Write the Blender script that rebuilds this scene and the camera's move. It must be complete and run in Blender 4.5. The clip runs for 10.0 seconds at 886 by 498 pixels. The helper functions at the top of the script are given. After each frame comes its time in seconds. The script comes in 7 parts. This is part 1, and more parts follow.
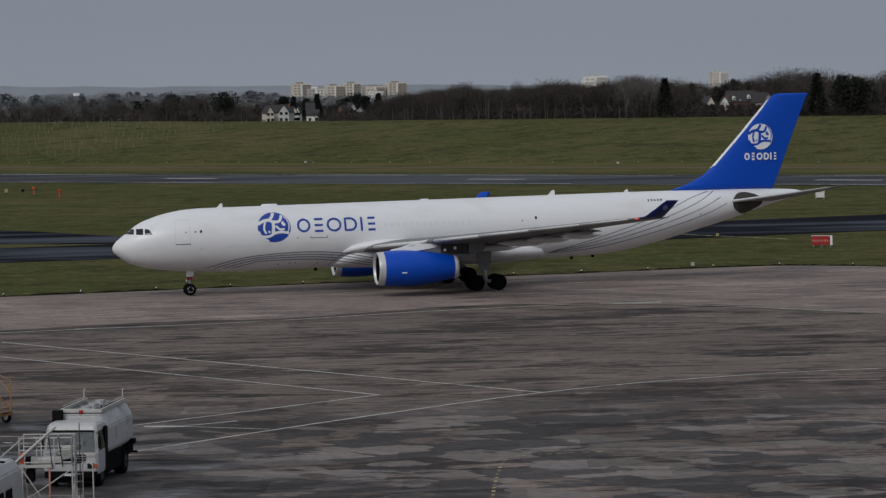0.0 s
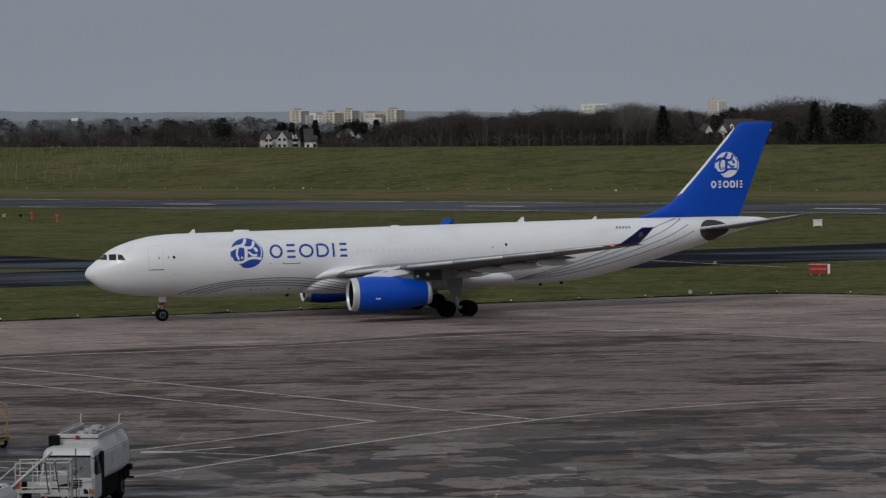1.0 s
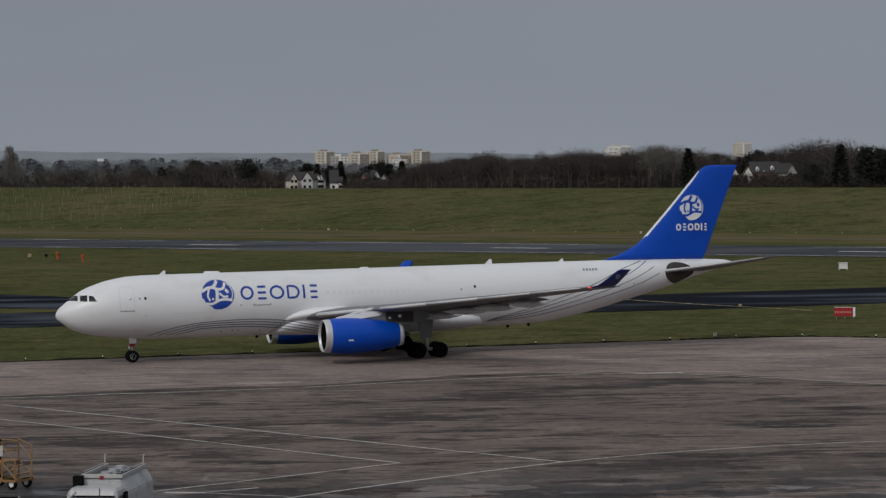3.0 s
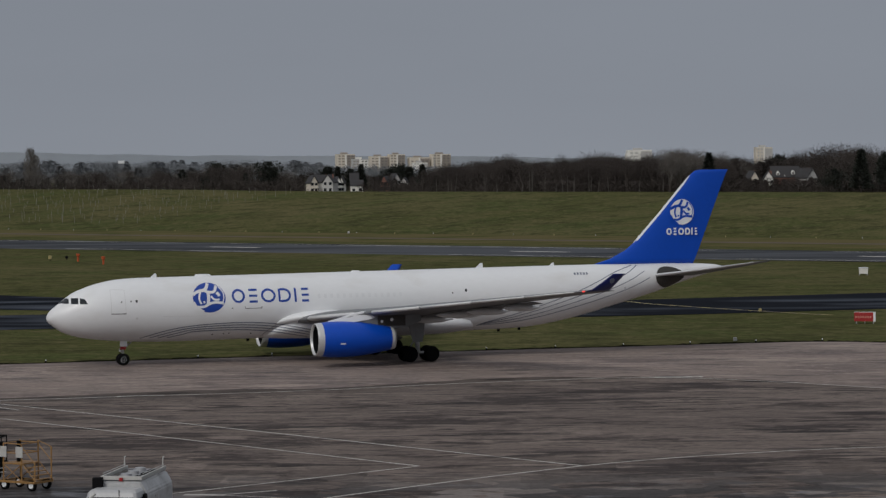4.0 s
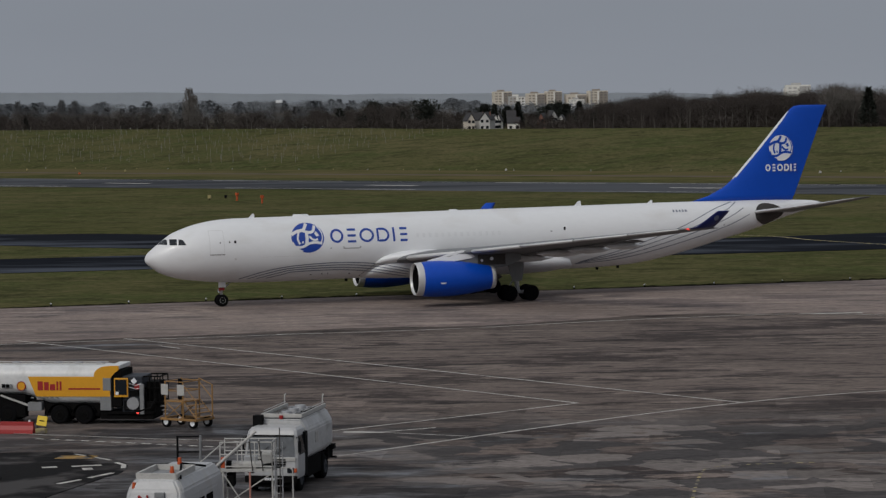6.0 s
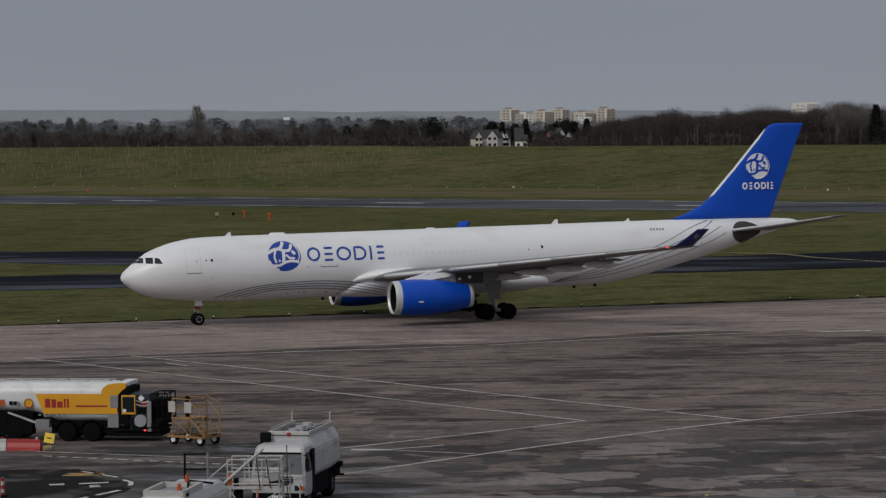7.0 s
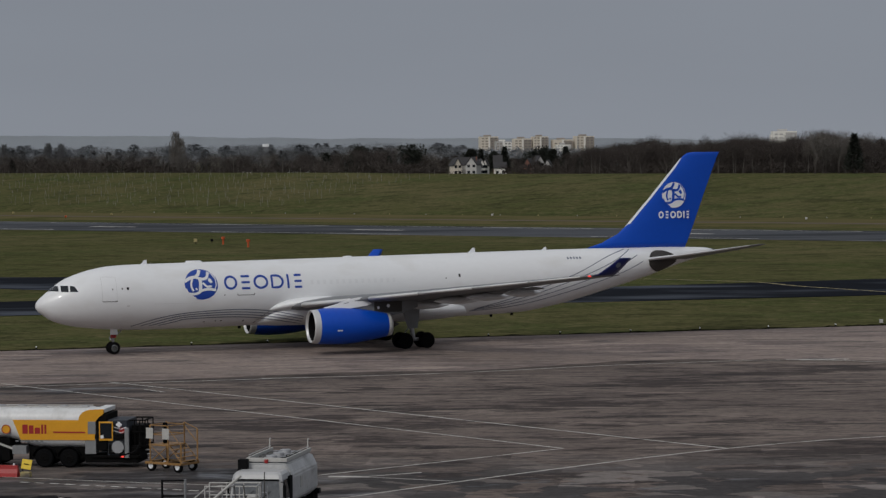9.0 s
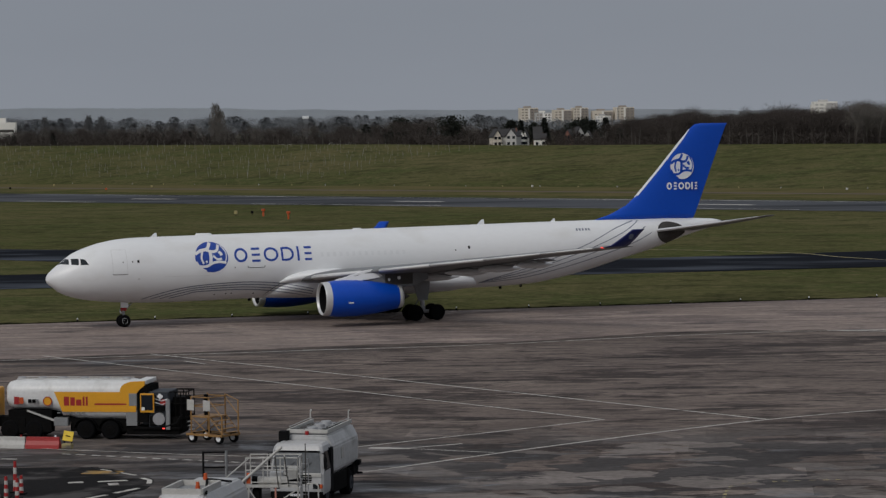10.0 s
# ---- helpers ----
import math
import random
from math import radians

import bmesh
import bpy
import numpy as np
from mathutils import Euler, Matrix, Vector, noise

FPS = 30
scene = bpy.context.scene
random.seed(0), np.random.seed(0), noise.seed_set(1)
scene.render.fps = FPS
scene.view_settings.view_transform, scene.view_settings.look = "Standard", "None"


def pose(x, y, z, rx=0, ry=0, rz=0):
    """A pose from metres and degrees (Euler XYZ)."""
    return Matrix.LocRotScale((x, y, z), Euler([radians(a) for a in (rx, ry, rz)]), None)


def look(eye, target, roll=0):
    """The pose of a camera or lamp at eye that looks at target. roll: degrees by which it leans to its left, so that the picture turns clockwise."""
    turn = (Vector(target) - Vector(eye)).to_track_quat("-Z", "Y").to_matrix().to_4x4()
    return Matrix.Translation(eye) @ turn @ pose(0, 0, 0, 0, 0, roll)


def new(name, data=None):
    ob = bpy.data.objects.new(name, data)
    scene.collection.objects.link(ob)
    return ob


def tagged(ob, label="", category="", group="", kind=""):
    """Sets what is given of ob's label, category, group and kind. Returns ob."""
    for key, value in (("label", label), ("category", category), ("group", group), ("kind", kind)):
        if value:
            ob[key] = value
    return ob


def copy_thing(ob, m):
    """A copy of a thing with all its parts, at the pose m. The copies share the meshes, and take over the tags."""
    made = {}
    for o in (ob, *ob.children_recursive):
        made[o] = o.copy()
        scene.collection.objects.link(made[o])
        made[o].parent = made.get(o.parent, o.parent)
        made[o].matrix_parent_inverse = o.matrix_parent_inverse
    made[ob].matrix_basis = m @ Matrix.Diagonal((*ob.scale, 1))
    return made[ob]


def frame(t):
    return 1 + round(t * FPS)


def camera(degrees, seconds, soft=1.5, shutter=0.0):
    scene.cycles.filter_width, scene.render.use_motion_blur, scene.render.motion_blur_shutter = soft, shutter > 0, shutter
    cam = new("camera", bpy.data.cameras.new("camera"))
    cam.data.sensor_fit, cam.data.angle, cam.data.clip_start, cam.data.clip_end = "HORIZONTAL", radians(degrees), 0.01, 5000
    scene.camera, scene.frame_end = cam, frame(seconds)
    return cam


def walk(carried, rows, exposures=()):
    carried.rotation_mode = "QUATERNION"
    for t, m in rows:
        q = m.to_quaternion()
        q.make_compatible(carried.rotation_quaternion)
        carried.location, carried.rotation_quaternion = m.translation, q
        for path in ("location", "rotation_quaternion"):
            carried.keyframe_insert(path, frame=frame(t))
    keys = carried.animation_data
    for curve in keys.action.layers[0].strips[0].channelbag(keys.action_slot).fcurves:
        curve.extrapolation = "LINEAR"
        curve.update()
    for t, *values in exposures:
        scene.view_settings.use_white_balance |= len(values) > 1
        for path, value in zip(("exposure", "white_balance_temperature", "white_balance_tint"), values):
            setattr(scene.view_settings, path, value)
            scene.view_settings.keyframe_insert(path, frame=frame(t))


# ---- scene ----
cam = camera(17.823, 10.0, soft=1.35)
EYE = (0.0, 0.0, 17.52)
# seconds, pan to the right, tilt, roll in degrees
VIEW = [(0, 3.714, -3.200, -0.954), (0.5, 3.602, -3.012, -0.949), (1, 3.771, -2.658, -0.693), (1.5, 3.793, -2.267, -0.504),
        (2, 3.788, -2.132, 0.053), (2.5, 3.613, -1.946, -0.345), (4, 2.867, -1.740, -0.296), (4.3, 2.650, -1.780, -0.400),
        (4.5, 0.892, -2.749, -1.069), (5, 0.609, -2.852, -1.107), (5.5, 0.000, -3.055, -0.835), (7, -0.489, -2.624, -0.725),
        (7.5, -0.309, -2.466, -0.658), (8, -0.235, -2.307, -0.595), (8.5, -0.166, -2.153, -0.577), (9, -0.049, -2.078, -0.515),
        (9.5, -0.454, -2.522, -0.275), (10, -0.868, -2.647, -0.668)]


def aim(pan, tilt, roll):
    p, e = radians(pan), radians(tilt)
    way = Vector((math.sin(p) * math.cos(e), math.cos(p) * math.cos(e), math.sin(e)))
    return look(EYE, Vector(EYE) + way * 100, roll)


# the white balance drifts from cool to neutral over the first half
walk(cam, [(t, aim(p, e, r)) for t, p, e, r in VIEW],
     [(0, 0.0, 6300, 10), (1.5, 0.0, 6360, 10), (3, 0.0, 6440, 10), (5, 0.0, 6500, 10), (6, 0.0, 6500, 10), (10, 0.0, 6500, 10)])

# ---- light: a grey overcast sky with a weak, veiled sun behind and to the left of the viewer ----
SUN_ELEV, SUN_FROM = radians(38), radians(215)      # SUN_FROM: compass angle from +y towards +x
world = bpy.data.worlds.new("overcast_sky")
scene.world = world
world.use_nodes = True
wn, wl = world.node_tree.nodes, world.node_tree.links
wn.clear()
w_out = wn.new("ShaderNodeOutputWorld")
w_bg = wn.new("ShaderNodeBackground")
w_sky = wn.new("ShaderNodeTexSky")
w_sky.sky_type = "NISHITA"
w_sky.sun_disc = False
w_sky.sun_elevation, w_sky.sun_rotation = SUN_ELEV, SUN_FROM
w_sky.dust_density, w_sky.air_density = 4.0, 1.0
w_hsv = wn.new("ShaderNodeHueSaturation")
w_hsv.inputs["Saturation"].default_value = 0.12
w_co = wn.new("ShaderNodeTexCoord")
w_sep = wn.new("ShaderNodeSeparateXYZ")
w_ramp = wn.new("ShaderNodeValToRGB")               # cloud deck: dull towards the horizon, brighter overhead
w_ramp.color_ramp.elements[0].position, w_ramp.color_ramp.elements[0].color = 0.0, (2.71, 2.96, 3.38, 1)
w_ramp.color_ramp.elements[1].position, w_ramp.color_ramp.elements[1].color = 0.75, (4.7, 4.95, 5.35, 1)
el = w_ramp.color_ramp.elements.new(0.09)
el.color = (1.96, 2.21, 2.68, 1)
w_noise = wn.new("ShaderNodeTexNoise")
w_noise.inputs["Scale"].default_value, w_noise.inputs["Detail"].default_value = 3.0, 5.0
w_map = wn.new("ShaderNodeMapping")
w_map.inputs["Scale"].default_value = (1, 1, 5)
w_rng = wn.new("ShaderNodeMapRange")
w_rng.inputs["To Min"].default_value, w_rng.inputs["To Max"].default_value = 0.90, 1.10
w_mul = wn.new("ShaderNodeMix")
w_mul.data_type, w_mul.blend_type = "RGBA", "MULTIPLY"
w_mul.inputs["Factor"].default_value = 1.0
w_mix = wn.new("ShaderNodeMix")
w_mix.data_type = "RGBA"
w_mix.inputs["Factor"].default_value = 0.85
wl.new(w_co.outputs["Generated"], w_sep.inputs[0])
wl.new(w_sep.outputs["Z"], w_ramp.inputs["Fac"])
wl.new(w_co.outputs["Generated"], w_map.inputs["Vector"])
wl.new(w_map.outputs["Vector"], w_noise.inputs["Vector"])
wl.new(w_noise.outputs["Fac"], w_rng.inputs["Value"])
wl.new(w_sky.outputs["Color"], w_hsv.inputs["Color"])
wl.new(w_hsv.outputs["Color"], w_mix.inputs["A"])
wl.new(w_ramp.outputs["Color"], w_mul.inputs["A"])
wl.new(w_rng.outputs["Result"], w_mul.inputs["B"])
wl.new(w_mul.outputs["Result"], w_mix.inputs["B"])
wl.new(w_mix.outputs["Result"], w_bg.inputs["Color"])
w_bg.inputs["Strength"].default_value = 0.10
wl.new(w_bg.outputs["Background"], w_out.inputs["Surface"])

sun_data = bpy.data.lights.new("sun", "SUN")
sun_data.energy, sun_data.angle, sun_data.color = 1.15, radians(14), (1.0, 0.965, 0.91)
sun = new("sun", sun_data)
sun.matrix_world = look((math.sin(SUN_FROM) * 60, math.cos(SUN_FROM) * 60, 60 * math.tan(SUN_ELEV)), (0, 0, 0))
scene.view_settings.exposure = 0.0


# ---- materials ----
def mat(name, col, rough=0.6, metal=0.0, var=0.18, scale=0.6, fine=9.0, bump=0.15, spec=0.5, stretch=(1, 1, 1), rand=0.0,
        stain=None, stain_at=(0.55, 0.72), stain_scale=0.25, stain_rough=None, glow=None, glow_power=0.0, coat=0.0):
    """A surface with coarse and fine variation, and stains of a second colour."""
    m = bpy.data.materials.new(name)
    m.use_nodes = True
    n, l = m.node_tree.nodes, m.node_tree.links
    b = n["Principled BSDF"]
    co, mp = n.new("ShaderNodeTexCoord"), n.new("ShaderNodeMapping")
    mp.inputs["Scale"].default_value = stretch
    l.new(co.outputs["Object"], mp.inputs["Vector"])

    def noise_tex(s, detail=4.0):
        t = n.new("ShaderNodeTexNoise")
        t.inputs["Scale"].default_value, t.inputs["Detail"].default_value = s, detail
        l.new(mp.outputs["Vector"], t.inputs["Vector"])
        return t
    big, small = noise_tex(scale), noise_tex(fine, 6.0)
    add = n.new("ShaderNodeMath")
    add.operation = "ADD"
    l.new(big.outputs["Fac"], add.inputs[0])
    l.new(small.outputs["Fac"], add.inputs[1])
    rng = n.new("ShaderNodeMapRange")
    rng.inputs["From Min"].default_value, rng.inputs["From Max"].default_value = 0.55, 1.45
    rng.inputs["To Min"].default_value, rng.inputs["To Max"].default_value = 1 - var, 1 + var
    l.new(add.outputs[0], rng.inputs["Value"])
    val = rng.outputs["Result"]
    if rand:
        info = n.new("ShaderNodeObjectInfo")
        r2 = n.new("ShaderNodeMapRange")
        r2.inputs["To Min"].default_value, r2.inputs["To Max"].default_value = 1 - rand, 1 + rand
        l.new(info.outputs["Random"], r2.inputs["Value"])
        mu = n.new("ShaderNodeMath")
        mu.operation = "MULTIPLY"
        l.new(val, mu.inputs[0])
        l.new(r2.outputs["Result"], mu.inputs[1])
        val = mu.outputs[0]
    mx = n.new("ShaderNodeMix")
    mx.data_type, mx.blend_type = "RGBA", "MULTIPLY"
    mx.inputs["Factor"].default_value = 1.0
    mx.inputs["A"].default_value = (*col, 1)
    l.new(val, mx.inputs["B"])
    colour = mx.outputs["Result"]
    if stain:
        st = noise_tex(stain_scale, 7.0)
        sr = n.new("ShaderNodeMapRange")
        sr.inputs["From Min"].default_value, sr.inputs["From Max"].default_value = stain_at
        l.new(st.outputs["Fac"], sr.inputs["Value"])
        sm = n.new("ShaderNodeMix")
        sm.data_type = "RGBA"
        sm.inputs["B"].default_value = (*stain, 1)
        l.new(sr.outputs["Result"], sm.inputs["Factor"])
        l.new(colour, sm.inputs["A"])
        colour = sm.outputs["Result"]
        if stain_rough is not None:
            rr = n.new("ShaderNodeMapRange")
            rr.inputs["To Min"].default_value, rr.inputs["To Max"].default_value = rough, stain_rough
            l.new(sr.outputs["Result"], rr.inputs["Value"])
            l.new(rr.outputs["Result"], b.inputs["Roughness"])
    l.new(colour, b.inputs["Base Color"])
    b.inputs["Roughness"].default_value, b.inputs["Metallic"].default_value = rough, metal
    b.inputs["Specular IOR Level"].default_value = spec
    b.inputs["Coat Weight"].default_value = coat
    if bump:
        bp = n.new("ShaderNodeBump")
        bp.inputs["Strength"].default_value, bp.inputs["Distance"].default_value = bump, 0.05
        l.new(small.outputs["Fac"], bp.inputs["Height"])
        l.new(bp.outputs["Normal"], b.inputs["Normal"])
    if glow:
        b.inputs["Emission Color"].default_value = (*glow, 1)
        b.inputs["Emission Strength"].default_value = glow_power
    return m


M_DRY = mat("dry_grass", (0.120, 0.102, 0.050), 0.95, var=0.3, scale=0.05, fine=0.8, bump=0.4, spec=0.0,
            stain=(0.066, 0.068, 0.028), stain_at=(0.42, 0.66), stain_scale=0.05)
M_SOIL = mat("soil", (0.014, 0.014, 0.009), 0.95, var=0.5, scale=0.3, fine=2.0, bump=0.6, spec=0.0)


def grass_surface(name, base, dark, straw, green):
    """Rough winter turf: mown streaks, tussocks, straw and bare earth."""
    m = bpy.data.materials.new(name)
    m.use_nodes = True
    n, l = m.node_tree.nodes, m.node_tree.links
    b = n["Principled BSDF"]
    geo = n.new("ShaderNodeNewGeometry")
    colour = None
    for scale, stretch, lo, hi, col in ((0.020, (1, 0.6, 1), 0.40, 0.66, straw), (0.06, (0.6, 1.0, 1), 0.46, 0.66, green), (0.16, (0.8, 1.0, 1), 0.47, 0.70, dark),
                                        (0.45, (0.9, 1.0, 1), 0.50, 0.70, straw), (1.0, (1, 1, 1), 0.48, 0.72, dark), (2.2, (1, 1, 1), 0.52, 0.75, straw)):
        mp = n.new("ShaderNodeMapping")
        mp.inputs["Scale"].default_value = stretch
        mp.inputs["Rotation"].default_value = (0, 0, radians(4))
        l.new(geo.outputs["Position"], mp.inputs["Vector"])
        t = n.new("ShaderNodeTexNoise")
        t.inputs["Scale"].default_value, t.inputs["Detail"].default_value = scale, 6.0
        l.new(mp.outputs["Vector"], t.inputs["Vector"])
        r = n.new("ShaderNodeMapRange")
        r.inputs["From Min"].default_value, r.inputs["From Max"].default_value = lo, hi
        r.inputs["To Max"].default_value = 0.8
        l.new(t.outputs["Fac"], r.inputs["Value"])
        x = n.new("ShaderNodeMix")
        x.data_type = "RGBA"
        l.new(r.outputs["Result"], x.inputs["Factor"])
        if colour is None:
            x.inputs["A"].default_value = (*base, 1)
        else:
            l.new(colour, x.inputs["A"])
        x.inputs["B"].default_value = (*col, 1)
        colour = x.outputs["Result"]
    l.new(colour, b.inputs["Base Color"])
    b.inputs["Roughness"].default_value, b.inputs["Specular IOR Level"].default_value = 1.0, 0.0
    return m


M_GRASS = grass_surface("grass", (0.070, 0.073, 0.029), (0.032, 0.037, 0.017), (0.122, 0.107, 0.054), (0.056, 0.073, 0.026))


def apron_surface(name="worn_concrete", k=1.0, dark=1.0, wetness=1.0):
    """Old concrete: brown-grey bays, pale worn areas, dark rubber and damp patches, long scuffs."""
    m = bpy.data.materials.new(name)
    m.use_nodes = True
    n, l = m.node_tree.nodes, m.node_tree.links
    b = n["Principled BSDF"]
    geo = n.new("ShaderNodeNewGeometry")

    def tex(scale, stretch, detail=6.0, rough=0.6):
        mp = n.new("ShaderNodeMapping")
        mp.inputs["Scale"].default_value = stretch
        mp.inputs["Rotation"].default_value = (0, 0, radians(-8))
        l.new(geo.outputs["Position"], mp.inputs["Vector"])
        t = n.new("ShaderNodeTexNoise")
        t.inputs["Scale"].default_value, t.inputs["Detail"].default_value, t.inputs["Roughness"].default_value = scale, detail, rough
        l.new(mp.outputs["Vector"], t.inputs["Vector"])
        return t.outputs["Fac"]

    def mask(v, lo, hi):
        r = n.new("ShaderNodeMapRange")
        r.inputs["From Min"].default_value, r.inputs["From Max"].default_value = lo, hi
        l.new(v, r.inputs["Value"])
        return r.outputs["Result"]

    def blend(base, fac, col, part_dark=False):
        col = tuple(q * k * (dark if part_dark else 1.0) for q in col)
        x = n.new("ShaderNodeMix")
        x.data_type = "RGBA"
        l.new(fac, x.inputs["Factor"])
        if isinstance(base, tuple):
            x.inputs["A"].default_value = (*[q * k for q in base], 1)
        else:
            l.new(base, x.inputs["A"])
        x.inputs["B"].default_value = (*col, 1)
        return x.outputs["Result"]
    c = blend((0.124, 0.099, 0.088), mask(tex(0.05, (0.5, 1, 1)), 0.36, 0.66), (0.172, 0.138, 0.121))
    c = blend(c, mask(tex(0.11, (0.45, 1, 1), 10.0, 0.72), 0.515, 0.56), (0.054, 0.043, 0.040), True)
    c = blend(c, mask(tex(0.30, (0.30, 1, 1), 10.0, 0.74), 0.55, 0.595), (0.036, 0.030, 0.029), True)
    c = blend(c, mask(tex(0.22, (0.32, 1, 1), 10.0, 0.72), 0.55, 0.59), (0.194, 0.157, 0.137))
    c = blend(c, mask(tex(0.8, (0.20, 1.2, 1), 8.0, 0.66), 0.55, 0.62), (0.048, 0.041, 0.039), True)
    c = blend(c, mask(tex(0.55, (0.18, 1.1, 1), 8.0, 0.66), 0.57, 0.64), (0.198, 0.163, 0.143))
    c = blend(c, mask(tex(1.9, (0.16, 1.0, 1), 6.0, 0.66), 0.56, 0.66), (0.054, 0.046, 0.043), True)
    # damp towards the buildings; shade by the trucks is painted into the same mask
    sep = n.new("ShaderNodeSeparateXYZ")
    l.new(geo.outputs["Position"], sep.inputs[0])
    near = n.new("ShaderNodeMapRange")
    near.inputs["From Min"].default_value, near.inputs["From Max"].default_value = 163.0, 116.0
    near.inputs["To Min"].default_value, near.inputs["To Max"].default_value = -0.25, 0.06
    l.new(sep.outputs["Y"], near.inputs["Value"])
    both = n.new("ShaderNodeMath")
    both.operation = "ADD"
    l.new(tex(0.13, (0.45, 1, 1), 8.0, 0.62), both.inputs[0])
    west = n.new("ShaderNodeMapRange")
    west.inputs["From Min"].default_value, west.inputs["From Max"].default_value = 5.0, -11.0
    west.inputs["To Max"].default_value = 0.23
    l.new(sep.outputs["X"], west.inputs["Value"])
    damp_shade = n.new("ShaderNodeMath")
    damp_shade.operation = "ADD"
    l.new(near.outputs["Result"], damp_shade.inputs[0])
    l.new(west.outputs["Result"], damp_shade.inputs[1])
    l.new(damp_shade.outputs[0], both.inputs[1])
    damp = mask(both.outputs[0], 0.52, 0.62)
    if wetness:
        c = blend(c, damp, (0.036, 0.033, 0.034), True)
        # patched concrete by the stands: odd repairs, dark damp joints, wet sheen painted pale blue
        close = mask(sep.outputs["Y"], 160.0, 148.0)

        def times(a, b2):
            q = n.new("ShaderNodeMath")
            q.operation = "MULTIPLY"
            l.new(a, q.inputs[0])
            l.new(b2, q.inputs[1])
            return q.outputs[0]
        dry = n.new("ShaderNodeMath")
        dry.operation = "MULTIPLY_ADD"
        dry.inputs[1].default_value, dry.inputs[2].default_value = -0.85, 1.0
        l.new(damp, dry.inputs[0])
        close = times(close, dry.outputs[0])
        warp = n.new("ShaderNodeMapping")
        warp.inputs["Rotation"].default_value = (0, 0, radians(-24))
        warp.inputs["Scale"].default_value = (0.55, 0.8, 1)
        wob = n.new("ShaderNodeTexNoise")
        wob.inputs["Scale"].default_value, wob.inputs["Detail"].default_value = 0.5, 6.0
        l.new(geo.outputs["Position"], wob.inputs["Vector"])
        shift = n.new("ShaderNodeVectorMath")
        shift.operation = "MULTIPLY_ADD"
        shift.inputs[1].default_value = (1.1, 1.1, 0)
        l.new(wob.outputs["Color"], shift.inputs[0])
        l.new(geo.outputs["Position"], shift.inputs[2])
        l.new(shift.outputs[0], warp.inputs["Vector"])
        cell = n.new("ShaderNodeTexVoronoi")
        cell.distance = "CHEBYCHEV"
        cell.inputs["Scale"].default_value = 0.58
        l.new(warp.outputs["Vector"], cell.inputs["Vector"])
        hue = n.new("ShaderNodeSeparateXYZ")
        l.new(cell.outputs["Color"], hue.inputs[0])
        c = blend(c, times(close, mask(hue.outputs["X"], 0.50, 0.54)), (0.168, 0.147, 0.136))
        c = blend(c, times(close, mask(hue.outputs["Y"], 0.64, 0.68)), (0.064, 0.058, 0.057))
        c = blend(c, times(close, mask(tex(0.22, (0.5, 1, 1), 10.0, 0.74), 0.55, 0.60)), (0.042, 0.038, 0.039))
        # sky sheen on the wet concrete, put in as pale blue colour
        c = blend(c, times(close, mask(tex(0.42, (0.5, 1, 1), 9.0, 0.70), 0.58, 0.68)), (0.130, 0.133, 0.143))
    info = n.new("ShaderNodeObjectInfo")
    tone = n.new("ShaderNodeMapRange")
    tone.inputs["To Min"].default_value, tone.inputs["To Max"].default_value = 0.74, 1.22
    l.new(info.outputs["Random"], tone.inputs["Value"])
    grain = mask(tex(2.2, (0.8, 1, 1)), 0.2, 0.8)
    g2 = n.new("ShaderNodeMapRange")
    g2.inputs["To Min"].default_value, g2.inputs["To Max"].default_value = 0.62, 1.38
    l.new(grain, g2.inputs["Value"])
    mu = n.new("ShaderNodeMath")
    mu.operation = "MULTIPLY"
    l.new(tone.outputs["Result"], mu.inputs[0])
    l.new(g2.outputs["Result"], mu.inputs[1])
    fin_c = n.new("ShaderNodeMix")
    fin_c.data_type, fin_c.blend_type = "RGBA", "MULTIPLY"
    fin_c.inputs["Factor"].default_value = 1.0
    l.new(c, fin_c.inputs["A"])
    l.new(mu.outputs[0], fin_c.inputs["B"])
    l.new(fin_c.outputs["Result"], b.inputs["Base Color"])
    sheen = n.new("ShaderNodeMath")
    sheen.operation = "MULTIPLY"
    l.new(damp, sheen.inputs[0])
    l.new(mask(tex(0.3, (0.4, 1, 1), 7.0), 0.48, 0.62), sheen.inputs[1])
    wet = sheen.outputs[0]
    ro = n.new("ShaderNodeMapRange")
    ro.inputs["To Min"].default_value, ro.inputs["To Max"].default_value = 0.85, 0.30
    l.new(wet, ro.inputs["Value"])
    l.new(ro.outputs["Result"], b.inputs["Roughness"])
    sp = n.new("ShaderNodeMapRange")
    sp.inputs["To Min"].default_value, sp.inputs["To Max"].default_value = 0.06, 0.06 + 0.30 * wetness
    l.new(wet, sp.inputs["Value"])
    l.new(sp.outputs["Result"], b.inputs["Specular IOR Level"])
    bp = n.new("ShaderNodeBump")
    bp.inputs["Strength"].default_value, bp.inputs["Distance"].default_value = 0.25, 0.04
    l.new(grain, bp.inputs["Height"])
    l.new(bp.outputs["Normal"], b.inputs["Normal"])
    return m


